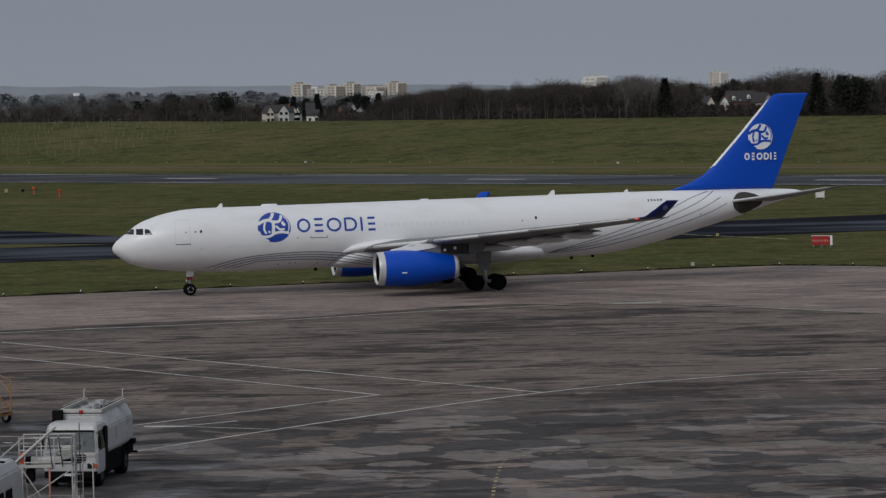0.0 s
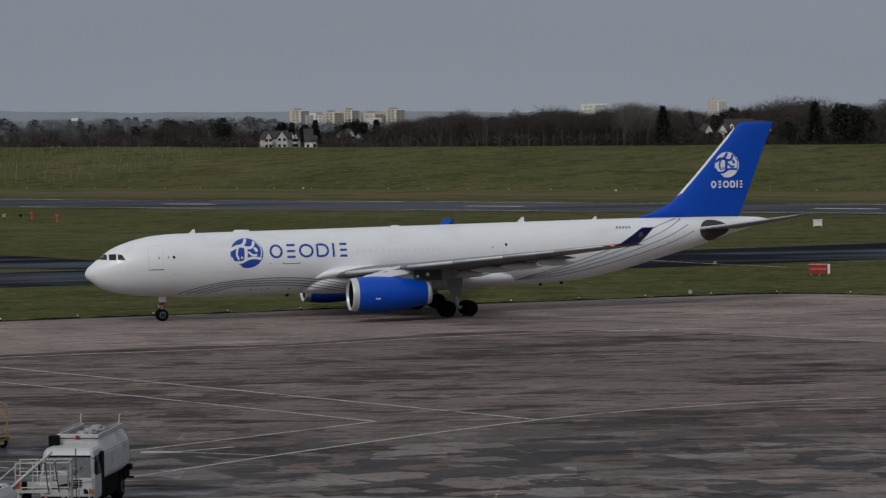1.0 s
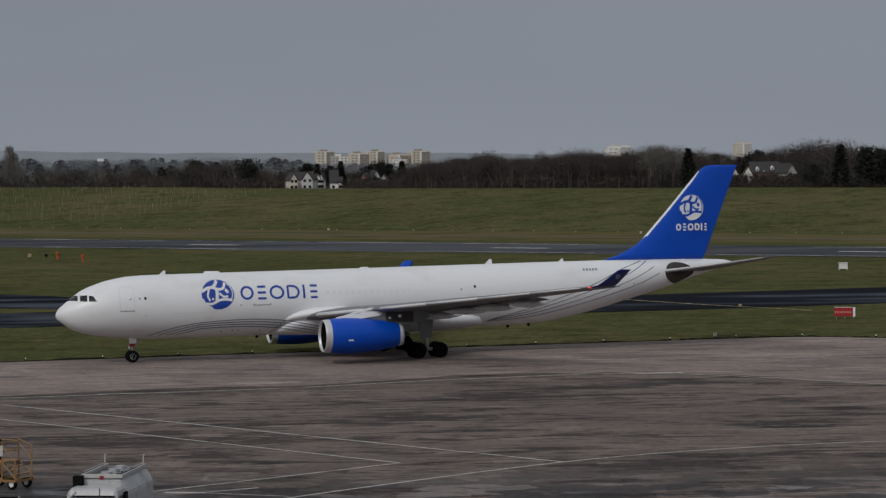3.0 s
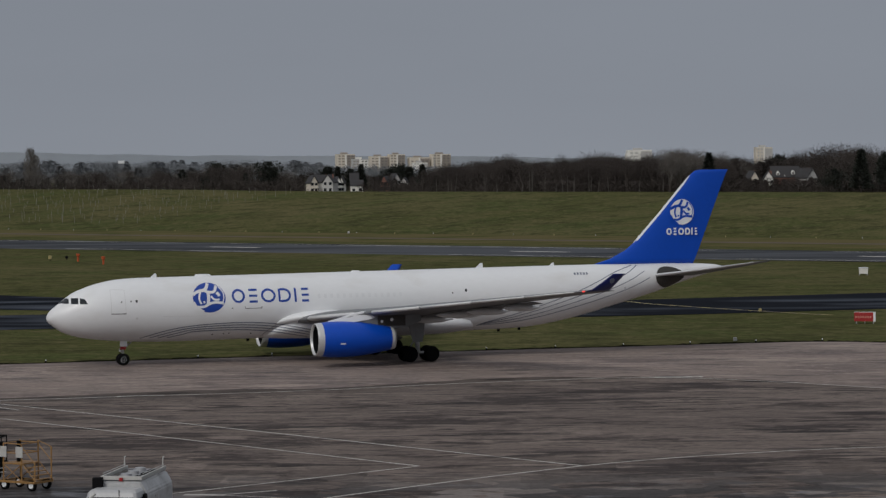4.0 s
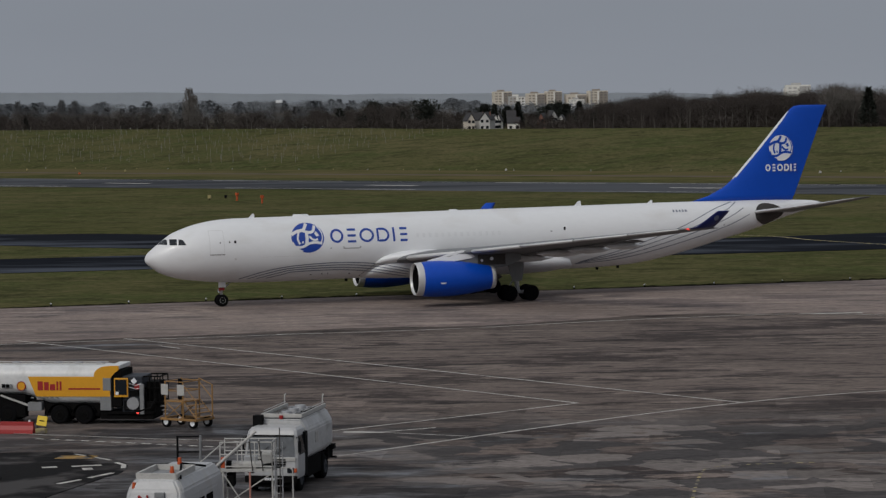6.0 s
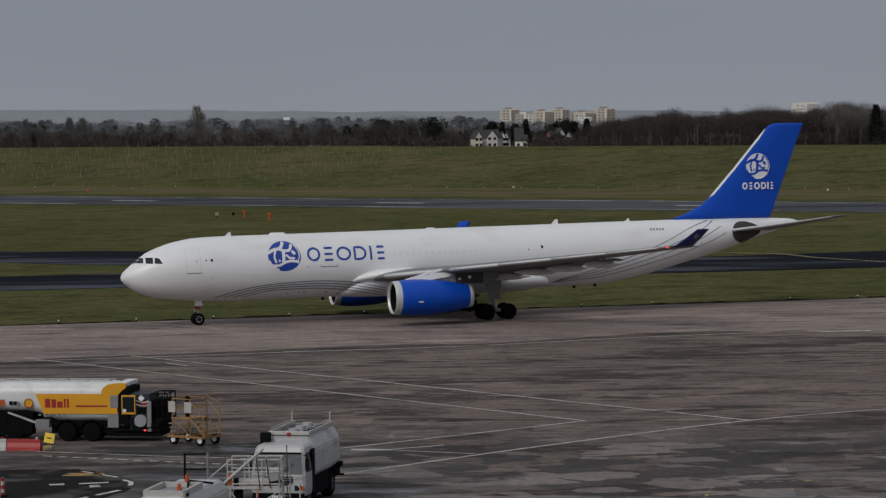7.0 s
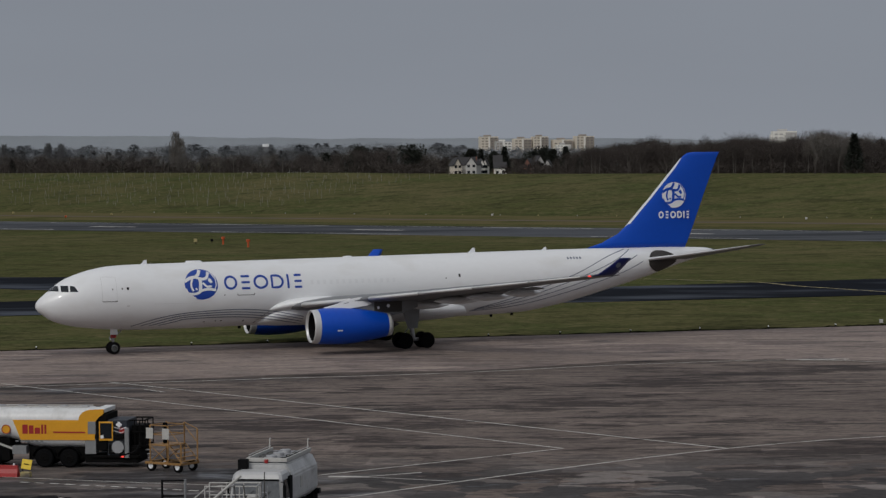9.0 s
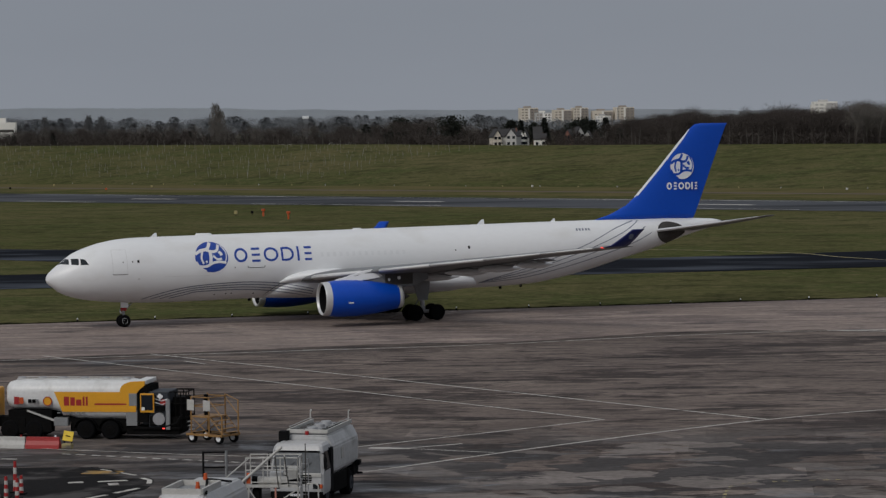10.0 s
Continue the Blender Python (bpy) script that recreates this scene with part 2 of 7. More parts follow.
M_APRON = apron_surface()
M_LANE = apron_surface("pale_concrete", 1.24, 1.9, 0.0)
M_WORN = apron_surface("rubbered_concrete", 0.86, 1.25, 0.0)
M_TRACK = mat("gravel_track", (0.12, 0.10, 0.08), 0.9, var=0.25, scale=0.1, fine=1.0, bump=0.1, spec=0.0)
M_DARK = mat("dark_asphalt", (0.017, 0.0165, 0.017), 0.9, spec=0.02, var=0.25, scale=0.12, fine=3.0, bump=0.2,
             stain=(0.052, 0.048, 0.047), stain_at=(0.50, 0.58), stain_scale=0.22, stain_rough=0.5)
# the pale blue stain paints the sheen of wet asphalt as colour
M_TAXI = mat("taxiway_asphalt", (0.016, 0.018, 0.0225), 0.9, spec=0.0, var=0.25, scale=0.06, fine=1.0, bump=0.08,
             stain=(0.068, 0.076, 0.092), stain_at=(0.47, 0.64), stain_scale=0.10, stretch=(0.3, 0.9, 1))
M_RUNWAY = mat("runway_asphalt", (0.066, 0.070, 0.079), 0.8, spec=0.08, var=0.2, scale=0.03, fine=0.7, bump=0.06,
               stain=(0.026, 0.028, 0.032), stain_at=(0.44, 0.58), stain_scale=0.03, stretch=(0.35, 1.8, 1))
M_SHOULDER = mat("shoulder_asphalt", (0.115, 0.118, 0.125), 0.9, var=0.35, scale=0.04, fine=0.6, bump=0.05, spec=0.0, stain=(0.045, 0.047, 0.050), stain_at=(0.42, 0.58), stain_scale=0.035)
M_LINE = mat("white_line_paint", (0.46, 0.44, 0.41), 0.9, spec=0.1, var=0.35, scale=0.5, fine=3.0, bump=0.05,
             stain=(0.14, 0.12, 0.11), stain_at=(0.55, 0.75), stain_scale=0.6)
M_YLINE = mat("yellow_line_paint", (0.34, 0.28, 0.12), 0.8, var=0.35, scale=0.8, fine=4.0, bump=0.05, stain=(0.10, 0.085, 0.07), stain_at=(0.46, 0.58), stain_scale=0.9)
M_OLINE = mat("orange_line_paint", (0.30, 0.17, 0.03), 0.7, var=0.3, scale=0.8, fine=4.0, bump=0.05, stain=(0.05, 0.045, 0.04), stain_at=(0.48, 0.58), stain_scale=1.2)
M_WHITE = mat("aircraft_white_paint", (0.71, 0.715, 0.725), 0.38, var=0.035, scale=0.35, fine=3.0, bump=0.0, coat=0.1,
              stain=(0.61, 0.60, 0.585), stain_at=(0.54, 0.85), stain_scale=0.5, stretch=(0.5, 1, 1))
M_PLUG = mat("faded_window_plug", (0.665, 0.67, 0.68), 0.35, var=0.05, bump=0.0)
M_BELLY = mat("aircraft_grey_paint", (0.56, 0.56, 0.56), 0.40, var=0.08, scale=0.5, fine=3.0, bump=0.0)
# grey kept darker so the colour carries the shade under the wing
M_WING = mat("wing_grey_with_shade", (0.15, 0.155, 0.162), 0.5, var=0.12, scale=0.4, fine=2.5, bump=0.0, stretch=(1, 0.4, 1))
M_BLUE = mat("aircraft_blue_paint", (0.002, 0.062, 0.44), 0.38, var=0.06, scale=0.4, fine=3.0, bump=0.0, spec=0.3)
M_NAVY = mat("navy_paint", (0.004, 0.012, 0.11), 0.35, var=0.05, scale=0.5, fine=3.0, bump=0.0)
M_LETTER = mat("blue_lettering", (0.006, 0.045, 0.30), 0.4, var=0.05, bump=0.0)
M_PALE = mat("white_lettering", (0.74, 0.75, 0.77), 0.4, var=0.05, bump=0.0)
M_LINEBLUE = mat("grey_blue_pinstripe", (0.13, 0.15, 0.20), 0.45, var=0.1, bump=0.0)
M_LIP = mat("bare_aluminium", (0.56, 0.56, 0.56), 0.40, metal=0.35, var=0.08, bump=0.0)
M_STEEL = mat("gear_steel", (0.36, 0.36, 0.37), 0.45, metal=0.5, var=0.15, scale=3, fine=12, bump=0.05)
M_TYRE = mat("tyre_rubber", (0.006, 0.006, 0.0065), 0.95, spec=0.05, var=0.25, scale=2, fine=20, bump=0.1)
M_BLACK = mat("black_plastic", (0.006, 0.006, 0.0065), 0.8, spec=0.08, var=0.2, scale=2, fine=12, bump=0.1)
M_PLATE = mat("unpainted_tail_plate", (0.045, 0.041, 0.037), 0.6, spec=0.3, var=0.25, scale=0.8, fine=5.0, bump=0.05)
M_GLASS = mat("dark_glazing", (0.012, 0.015, 0.019), 0.16, var=0.1, bump=0.0, spec=0.35)
# paler glass base: reflections and the bright cab interior are painted in
M_SCREEN = mat("windscreen_glass", (0.075, 0.080, 0.085), 0.08, var=0.45, scale=1.5, fine=5.0, bump=0.0, spec=0.9)
M_RED = mat("red_plastic", (0.30, 0.011, 0.011), 0.5, var=0.1, bump=0.05)
M_SALMON = mat("faded_sign_lettering", (0.50, 0.22, 0.17), 0.6, var=0.1, bump=0.0)
M_REDGLOW = mat("red_navigation_light", (0.5, 0.02, 0.02), 0.3, bump=0.0, glow=(1.0, 0.08, 0.06), glow_power=1.0)
M_ORANGE = mat("orange_plastic", (0.46, 0.075, 0.014), 0.45, var=0.1, bump=0.0)
M_TRUCK = mat("truck_white_paint", (0.40, 0.40, 0.405), 0.42, var=0.12, scale=1.0, fine=7.0, bump=0.03,
              stain=(0.36, 0.34, 0.31), stain_at=(0.55, 0.8), stain_scale=1.1)
M_TANKW = mat("tanker_white_paint", (0.62, 0.62, 0.615), 0.4, var=0.1, scale=1.0, fine=7.0, bump=0.02, stain=(0.42, 0.41, 0.39), stain_at=(0.56, 0.82), stain_scale=0.9)
# grime; shade on the side away from the sun is painted into it
M_TANK = mat("grimy_shaded_tank_paint", (0.43, 0.43, 0.43), 0.45, var=0.2, scale=0.9, fine=6.0, bump=0.04, stain=(0.17, 0.16, 0.15), stain_at=(0.50, 0.78), stain_scale=0.8)
M_TRUCKG = mat("truck_grey_paint", (0.20, 0.205, 0.21), 0.5, var=0.15, scale=1.2, fine=7.0, bump=0.04)
M_YELLOW = mat("tanker_yellow_paint", (0.66, 0.31, 0.012), 0.42, var=0.08, scale=1.0, fine=7.0, bump=0.02)
M_TROLLEY = mat("trolley_ochre_paint", (0.27, 0.145, 0.045), 0.6, var=0.3, scale=3.0, fine=14.0, bump=0.05)
M_SLATE = mat("dirty_blue_grey_steel", (0.022, 0.026, 0.034), 0.6, spec=0.3, var=0.5, scale=2.5, fine=9.0, bump=0.2)
M_CHASSIS = mat("dirty_chassis", (0.006, 0.0058, 0.0058), 0.9, spec=0.05, var=0.4, scale=2.0, fine=9.0, bump=0.1)
M_RAIL = mat("weathered_white_rail", (0.42, 0.41, 0.39), 0.6, var=0.2, scale=3, fine=14, bump=0.05)
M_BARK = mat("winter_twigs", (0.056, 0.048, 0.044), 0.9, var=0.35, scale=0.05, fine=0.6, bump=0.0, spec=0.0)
# haze painted in for the back wood; own colour on the pale trees
M_BARK2 = mat("pale_and_hazed_twigs", (0.132, 0.121, 0.111), 0.9, var=0.3, scale=0.05, fine=0.6, bump=0.0, spec=0.0)
M_EVER = mat("evergreen_leaves", (0.020, 0.023, 0.018), 0.8, var=0.4, scale=0.2, fine=1.5, bump=0.0, spec=0.2)
# paler, bluer copies of the woods: distance haze painted into the colour
M_FARTHER = mat("pale_haze_woods", (0.165, 0.173, 0.187), 0.95, var=0.2, scale=0.01, fine=0.08, bump=0.0, spec=0.0)
M_FAR = mat("haze_tinted_woods", (0.102, 0.103, 0.107), 0.95, var=0.25, scale=0.01, fine=0.08, bump=0.0, spec=0.0)
# distance haze is painted into the hills' blue-grey
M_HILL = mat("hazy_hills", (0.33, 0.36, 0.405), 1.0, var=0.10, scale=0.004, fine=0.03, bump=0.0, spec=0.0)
M_RENDER = mat("cream_render", (0.60, 0.54, 0.46), 0.8, var=0.12, scale=0.2, fine=1.5, bump=0.0)
# shade of the towers' right faces painted as brown, also used for windows
M_TOWERB = mat("tower_shade_and_windows", (0.27, 0.235, 0.205), 0.85, var=0.15, scale=0.05, fine=0.4, bump=0.0)
# window darks lifted for distance haze, painted into the colour
M_TOWERW = mat("haze_lifted_windows", (0.15, 0.14, 0.13), 0.7, var=0.1, scale=0.05, fine=0.4, bump=0.0)
M_TOWERG = mat("tower_grey_panels", (0.42, 0.41, 0.40), 0.85, var=0.12, scale=0.05, fine=0.4, bump=0.0)
M_HOUSE = mat("white_house_render", (0.70, 0.68, 0.64), 0.8, var=0.1, scale=0.3, fine=2.0, bump=0.0)
M_ROOF = mat("slate_roof", (0.030, 0.028, 0.029), 0.8, var=0.25, scale=0.4, fine=3.0, bump=0.0)
M_BRICK = mat("red_brick", (0.17, 0.08, 0.06), 0.85, var=0.2, scale=0.4, fine=3.0, bump=0.0)


# ---- building blocks ----
def link_mesh(name, bm, materials, parent=None, label="", smooth=False):
    me = bpy.data.meshes.new(name)
    bmesh.ops.recalc_face_normals(bm, faces=bm.faces)
    bm.to_mesh(me)
    bm.free()
    for m in materials if isinstance(materials, (list, tuple)) else (materials,):
        me.materials.append(m)
    if smooth:
        for p in me.polygons:
            p.use_smooth = True
    ob = new(name, me)
    if parent is not None:
        ob.parent = parent
    if label:
        ob["label"] = label
    return ob


def part(name, bm, material, parent, label="", smooth=False):
    return link_mesh(name, bm, material, parent, label, smooth)


def thing(name, x=0, y=0, z=0, rz=0, label="", category="", group=""):
    ob = new(name)
    ob.empty_display_size = 0.3
    ob.matrix_basis = pose(x, y, z, 0, 0, rz)
    return tagged(ob, label, category, group)


def box(bm, x0, x1, y0, y1, z0, z1, bevel=0.0, mi=0):
    vs = [bm.verts.new((x, y, z)) for z in (z0, z1) for y in (y0, y1) for x in (x0, x1)]
    fs = [bm.faces.new([vs[i] for i in q]) for q in
          ((0, 2, 3, 1), (4, 5, 7, 6), (0, 1, 5, 4), (2, 6, 7, 3), (0, 4, 6, 2), (1, 3, 7, 5))]
    for f in fs:
        f.material_index = mi
    if bevel:
        es = list({e for f in fs for e in f.edges})
        bmesh.ops.bevel(bm, geom=es, offset=bevel, segments=2, affect="EDGES", profile=0.6)
    return bm


def rod(bm, p0, p1, r0, r1=None, n=8, mi=0):
    """A round bar from p0 to p1."""
    r1 = r0 if r1 is None else r1
    p0, p1 = Vector(p0), Vector(p1)
    q = (p1 - p0).to_track_quat("Z", "Y")
    a, b = [], []
    for i in range(n):
        d = q @ Vector((math.cos(2 * math.pi * i / n), math.sin(2 * math.pi * i / n), 0))
        a.append(bm.verts.new(p0 + d * r0))
        b.append(bm.verts.new(p1 + d * r1))
    fs = [bm.faces.new((a[i], a[(i + 1) % n], b[(i + 1) % n], b[i])) for i in range(n)]
    fs += [bm.faces.new(a[::-1]), bm.faces.new(b)]
    for f in fs:
        f.material_index = mi
    return bm


def path(bm, pts, r, n=6, mi=0):
    for a, b in zip(pts, pts[1:]):
        rod(bm, a, b, r, r, n, mi)
    return bm


def loft(bm, rings, cap0=True, cap1=True, mi=0):
    rs = [[bm.verts.new(p) for p in ring] for ring in rings]
    n = len(rs[0])
    fs = []
    for a, b in zip(rs, rs[1:]):
        fs += [bm.faces.new((a[i], a[(i + 1) % n], b[(i + 1) % n], b[i])) for i in range(n)]
    if cap0:
        fs.append(bm.faces.new(rs[0][::-1]))
    if cap1:
        fs.append(bm.faces.new(rs[-1]))
    for f in fs:
        f.material_index = mi
    return bm


def lathe_y(bm, prof, n=20, mi=0, x=0.0, z=0.0):
    """A turned shape about an axis along y: prof holds (y, radius)."""
    return loft(bm, [[(x + r * math.cos(2 * math.pi * i / n), y, z + r * math.sin(2 * math.pi * i / n)) for i in range(n)]
                     for y, r in prof], mi=mi)


def lathe_x(bm, prof, y=0.0, z=0.0, n=32, mi=0, cap0=True, cap1=True):
    return loft(bm, [[(x, y + r * math.cos(2 * math.pi * i / n), z + r * math.sin(2 * math.pi * i / n)) for i in range(n)]
                     for x, r in prof], cap0, cap1, mi)


def BM():
    return bmesh.new()


def flat(name, pts, z, material, depth=0.0, kind="structure", label=""):
    """A level sheet with the outline pts; with depth it is a slab."""
    bm = BM()
    top = [bm.verts.new((x, y, z)) for x, y in pts]
    bm.faces.new(top)
    if depth:
        low = [bm.verts.new((x, y, z - depth)) for x, y in pts]
        for i in range(len(pts)):
            j = (i + 1) % len(pts)
            bm.faces.new((top[i], top[j], low[j], low[i]))
    bmesh.ops.triangulate(bm, faces=[f for f in bm.faces if len(f.verts) > 4])
    ob = link_mesh(name, bm, material)
    return tagged(ob, label, kind=kind)


def stripe(bm, pts, width, z):
    """A painted line along pts."""
    pts = [Vector((x, y)) for x, y in pts]
    left, right = [], []
    for i, p in enumerate(pts):
        d = (pts[min(i + 1, len(pts) - 1)] - pts[max(i - 1, 0)]).normalized()
        s = Vector((-d.y, d.x)) * width / 2
        left.append(bm.verts.new((p.x + s.x, p.y + s.y, z)))
        right.append(bm.verts.new((p.x - s.x, p.y - s.y, z)))
    for i in range(len(pts) - 1):
        bm.faces.new((left[i], left[i + 1], right[i + 1], right[i]))


def smooth_line(pts, steps=8):
    """Points on a smooth curve through pts."""
    out = []
    P = [Vector(p) for p in pts]
    for i in range(len(P) - 1):
        a, b = P[max(i - 1, 0)], P[i]
        c, d = P[i + 1], P[min(i + 2, len(P) - 1)]
        for k in range(steps):
            t = k / steps
            out.append(0.5 * ((2 * b) + (c - a) * t + (2 * a - 5 * b + 4 * c - d) * t * t + (3 * b - a - 3 * c + d) * t ** 3))
    out.append(P[-1])
    return [tuple(p) for p in out]


# ---- the lie of the land: u runs along the runway, v away across it ----
UX, UY, VX, VY = 0.8173, -0.5762, 0.5762, 0.8173


def uv_xy(u, v):
    return (UX * u + VX * v, UY * u + VY * v)


def smoothstep(a, b, x):
    t = min(1.0, max(0.0, (x - a) / (b - a)))
    return t * t * (3 - 2 * t)


def land(x, y):
    v = VX * x + VY * y
    u = UX * x + UY * y
    z = (9.65 - 0.6 * smoothstep(-570, -475, u)) * min(1.0, max(0.0, (v - 592) / 96)) ** 0.92 if v > 592 else 0.0
    z -= 3.2 * smoothstep(712, 800, v)
    if 592 < v < 1200:
        z += 0.35 * noise.noise((u * 0.02, v * 0.03, 0)) * smoothstep(592, 640, v) * (0.3 if 680 < v < 712 else 1)
    return z


bm = BM()
vs_list = [-4000, -1500, -400, 0, 200, 400, 500, 560, 585] + [592 + 6 * i for i in range(17)] + \
    [692, 700, 712, 730, 750, 775, 800, 850, 950, 1100, 1300, 1500, 1900, 2400, 3000, 3700, 4600, 6000]
us_list = [-6000, -4000, -2500, -1600, -1200] + list(range(-1000, 401, 20)) + [600, 1000, 1800, 3000, 4500, 6000]
grid = [[bm.verts.new((*uv_xy(u, v), land(*uv_xy(u, v)))) for u in us_list] for v in vs_list]
for a, b in zip(grid, grid[1:]):
    for i in range(len(us_list) - 1):
        bm.faces.new((a[i], a[i + 1], b[i + 1], b[i]))
tagged(link_mesh("ground", bm, M_GRASS, smooth=True), "rough olive winter grass airfield and raised bank", kind="structure")


def strip(name, v0, v1, z, material, label, u0=-2600, u1=2600):
    flat(name, [uv_xy(u0, v0), uv_xy(u1, v0), uv_xy(u1, v1), uv_xy(u0, v1)], z, material, label=label)


strip("grass_verge", 524, 588, 0.02, M_DRY, "strip of dry yellowish grass beside the runway")
strip("runway", 453, 506, 0.05, M_RUNWAY, "long grey asphalt runway with worn white markings")
strip("runway_shoulder", 499.5, 506, 0.055, M_SHOULDER, "pale worn runway shoulder")
strip("runway_shoulder", 453, 458.0, 0.055, M_SHOULDER, "pale worn runway shoulder")
strip("perimeter_road", 547, 555, 0.05, M_TRACK, "narrow pale perimeter road behind the runway", u0=-2600, u1=1500)
bm = BM()
mrng = random.Random(3)
for v in (457.5, 501.5):
    u = -1500
    while u < 900:
        ln = mrng.uniform(12, 60)
        stripe(bm, [uv_xy(u, v), uv_xy(u + ln, v)], mrng.choice((0.5, 0.9, 1.3)), 0.062)
        u += ln + mrng.choice((0.5, 8, 25, 45))
for k in range(-10, 8):
    stripe(bm, [uv_xy(-436 + 74.5 * k, 479), uv_xy(-423 + 74.5 * k, 479)], 2.6, 0.06)
tagged(link_mesh("runway_marking", bm, M_LINE), "worn white painted runway edge lines and dashes", kind="structure")

# taxiway behind the aircraft with a branch that forks away from it
TW = Vector((0.960, 0.280))
flat("taxiway", [(-300, 228), (-48, 298), (45, 322), (80, 335), (300, 415), (296, 455), (84, 374), (20, 348), (-45, 328), (-300, 258)], 0.045,
     M_TAXI, label="damp dark asphalt taxiway with its wet sheen painted as pale streaks")
flat("taxiway_branch", smooth_line([(-160, 440), (-100, 391), (-62, 361), (-44, 349), (-20, 338), (8, 336)], 5) +
     smooth_line([(8, 345), (-14, 352), (-30, 373), (-47, 387), (-67, 392), (-112, 425), (-160, 474)], 5), 0.040, M_TAXI,
     label="damp dark asphalt branch of the taxiway")
bm = BM()
stripe(bm, smooth_line([(18, 372), (28, 366), (39.0, 356.5), (42.8, 346.5), (47.2, 338.3), (51.8, 330.2), (60, 318)], 8), 0.55, 0.056)
tagged(link_mesh("taxiway_marking", bm, M_YLINE), "faded yellow taxiway guide line", kind="structure")

# apron
EDGE = smooth_line([(-300, 160), (-120, 219), (-80, 233), (-42, 244.5), (-23, 250.3), (-6.4, 255.4), (12.5, 261), (31.6, 266.4), (43, 269.8),
                    (51.4, 270.8), (59.5, 266.5), (75, 255), (110, 236), (300, 150)], 6)
rng = random.Random(4)
bm = BM()
ragged = [(x, y + rng.uniform(1.0, 3.2)) for x, y in smooth_line(EDGE, 3)]
for (a, b), (c, d) in zip(zip(ragged, ragged[1:]), zip(smooth_line(EDGE, 3), smooth_line(EDGE, 3)[1:])):
    q = [bm.verts.new((*a, 0.02)), bm.verts.new((*b, 0.02)), bm.verts.new((d[0], d[1] - 0.3, 0.02)), bm.verts.new((c[0], c[1] - 0.3, 0.02))]
    bm.faces.new(q)
tagged(link_mesh("soil_edge", bm, M_SOIL), "ragged dark soil edge where grass meets concrete", kind="structure")
LANE = smooth_line([(-300, 118), (-120, 180), (-60, 200), (-33, 208), (-15, 213), (0.8, 217.5), (14.4, 224), (30.5, 226.8), (47.4, 212), (70, 190), (120, 150), (300, 60)], 6)
flat("apron", [(-300, -250), (300, -250)] + LANE[::-1], 0.030, M_APRON, depth=0.03, label="broad worn concrete apron with damp dark stains and shade painted by the trucks")
flat("taxi_lane", EDGE + LANE[::-1], 0.050, M_LANE, depth=0.05, label="pale concrete taxi lane at the edge of the apron")
lane_far, lane_near = [], []
for x, y in smooth_line([(px, py) for px, py in LANE if -75 < px < 40], 3):
    lane_near.append((x, y + 0.5))
    lane_far.append((x, y + 1.2 + 7.5 * max(0.0, 0.15 + 1.3 * noise.noise((x * 0.045, 4.0, 0))) + 1.0 * noise.noise((x * 0.4, 9.0, 0))))
flat("worn_strip", lane_far + lane_near[::-1], 0.054, M_WORN, label="dark rubbered strip along the lane line")
flat("asphalt_patch", smooth_line([(-70, 142), (-24.7, 142.3), (-20.2, 142.2), (-18, 140.3), (-16.4, 137.3), (-16.3, 133.8), (-17, 131.9), (-18.9, 125), (-22, 112), (-40, 90), (-70, 80)], 4), 0.060,
     M_DARK, depth=0.03, label="dark asphalt service road beside the apron")

bm = BM()
LZ = 0.066
for pts, w in (([(-25.3, 211.7), (16.1, 161.6)], 0.24), ([(-33.3, 211.0), (6.7, 162.4)], 0.22), ([(6.7, 162.4), (-0.5, 155.8), (-12, 145.6)], 0.2),
               (smooth_line([(-14, 131.0), (-6.4, 139.0), (4, 150.2), (16.1, 161.6), (26.3, 167.6), (38.2, 170.9), (60, 172)], 6), 0.22),
               ([(-6.3, 149.5), (-4.1, 149.1)], 0.55), ([(-4.1, 149.4), (-1.4, 151.0)], 0.22), ([(-4.1, 149.0), (0.3, 146.9)], 0.14),
               ([(-22, 205), (-20.2, 202.4)], 0.2), (LANE, 0.26), ([(27.5, 227.6), (32.5, 227.9)], 0.8), ([(-14, 213.6), (-10.5, 214.2)], 0.6),
               ([(-46, 160.7), (-22, 149.8), (-15.7, 147.3), (-9, 145.2)], 0.16),
               ([(-25.4, 146.2), (-24.5, 146.0)], 0.3), ([(-20.4, 136.2), (-19.7, 136.4)], 0.5), ([(-19.0, 136.5), (-17.6, 136.9)], 0.4),
               ([(-19.5, 141.4), (-17.4, 138.8)], 0.2), ([(-17.0, 137.8), (-16.5, 136.9), (-16.4, 135.6)], 0.25),
               ([(-16.7, 133.9), (-17.6, 132.2)], 0.3), ([(-17.9, 131.6), (-18.8, 130.2)], 0.28), ([(-18.2, 135.9), (-18.0, 135.1)], 0.5)):
    stripe(bm, pts, w, LZ)
for k in range(16):
    a, b = Vector((-22.5, 148.2)), Vector((-9.0, 142.0))
    p, q = a.lerp(b, k / 16), a.lerp(b, (k + 0.58) / 16)
    stripe(bm, [(p.x, p.y), (q.x, q.y)], 0.28, LZ)
tagged(link_mesh("apron_marking", bm, M_LINE), "worn white painted stand and lane lines", kind="structure")
bm = BM()
dash = smooth_line([(9.0, 114.0), (9.8, 120.7), (10.4, 125.9), (11.2, 131.5), (12.0, 133.4), (14.0, 134.2), (17, 134.6)], 10)
for a, b in list(zip(dash, dash[1:]))[::2]:
    stripe(bm, [a, b], 0.16, LZ)
tagged(link_mesh("dashed_marking", bm, M_YLINE), "faded yellow dashed guide line", kind="structure")
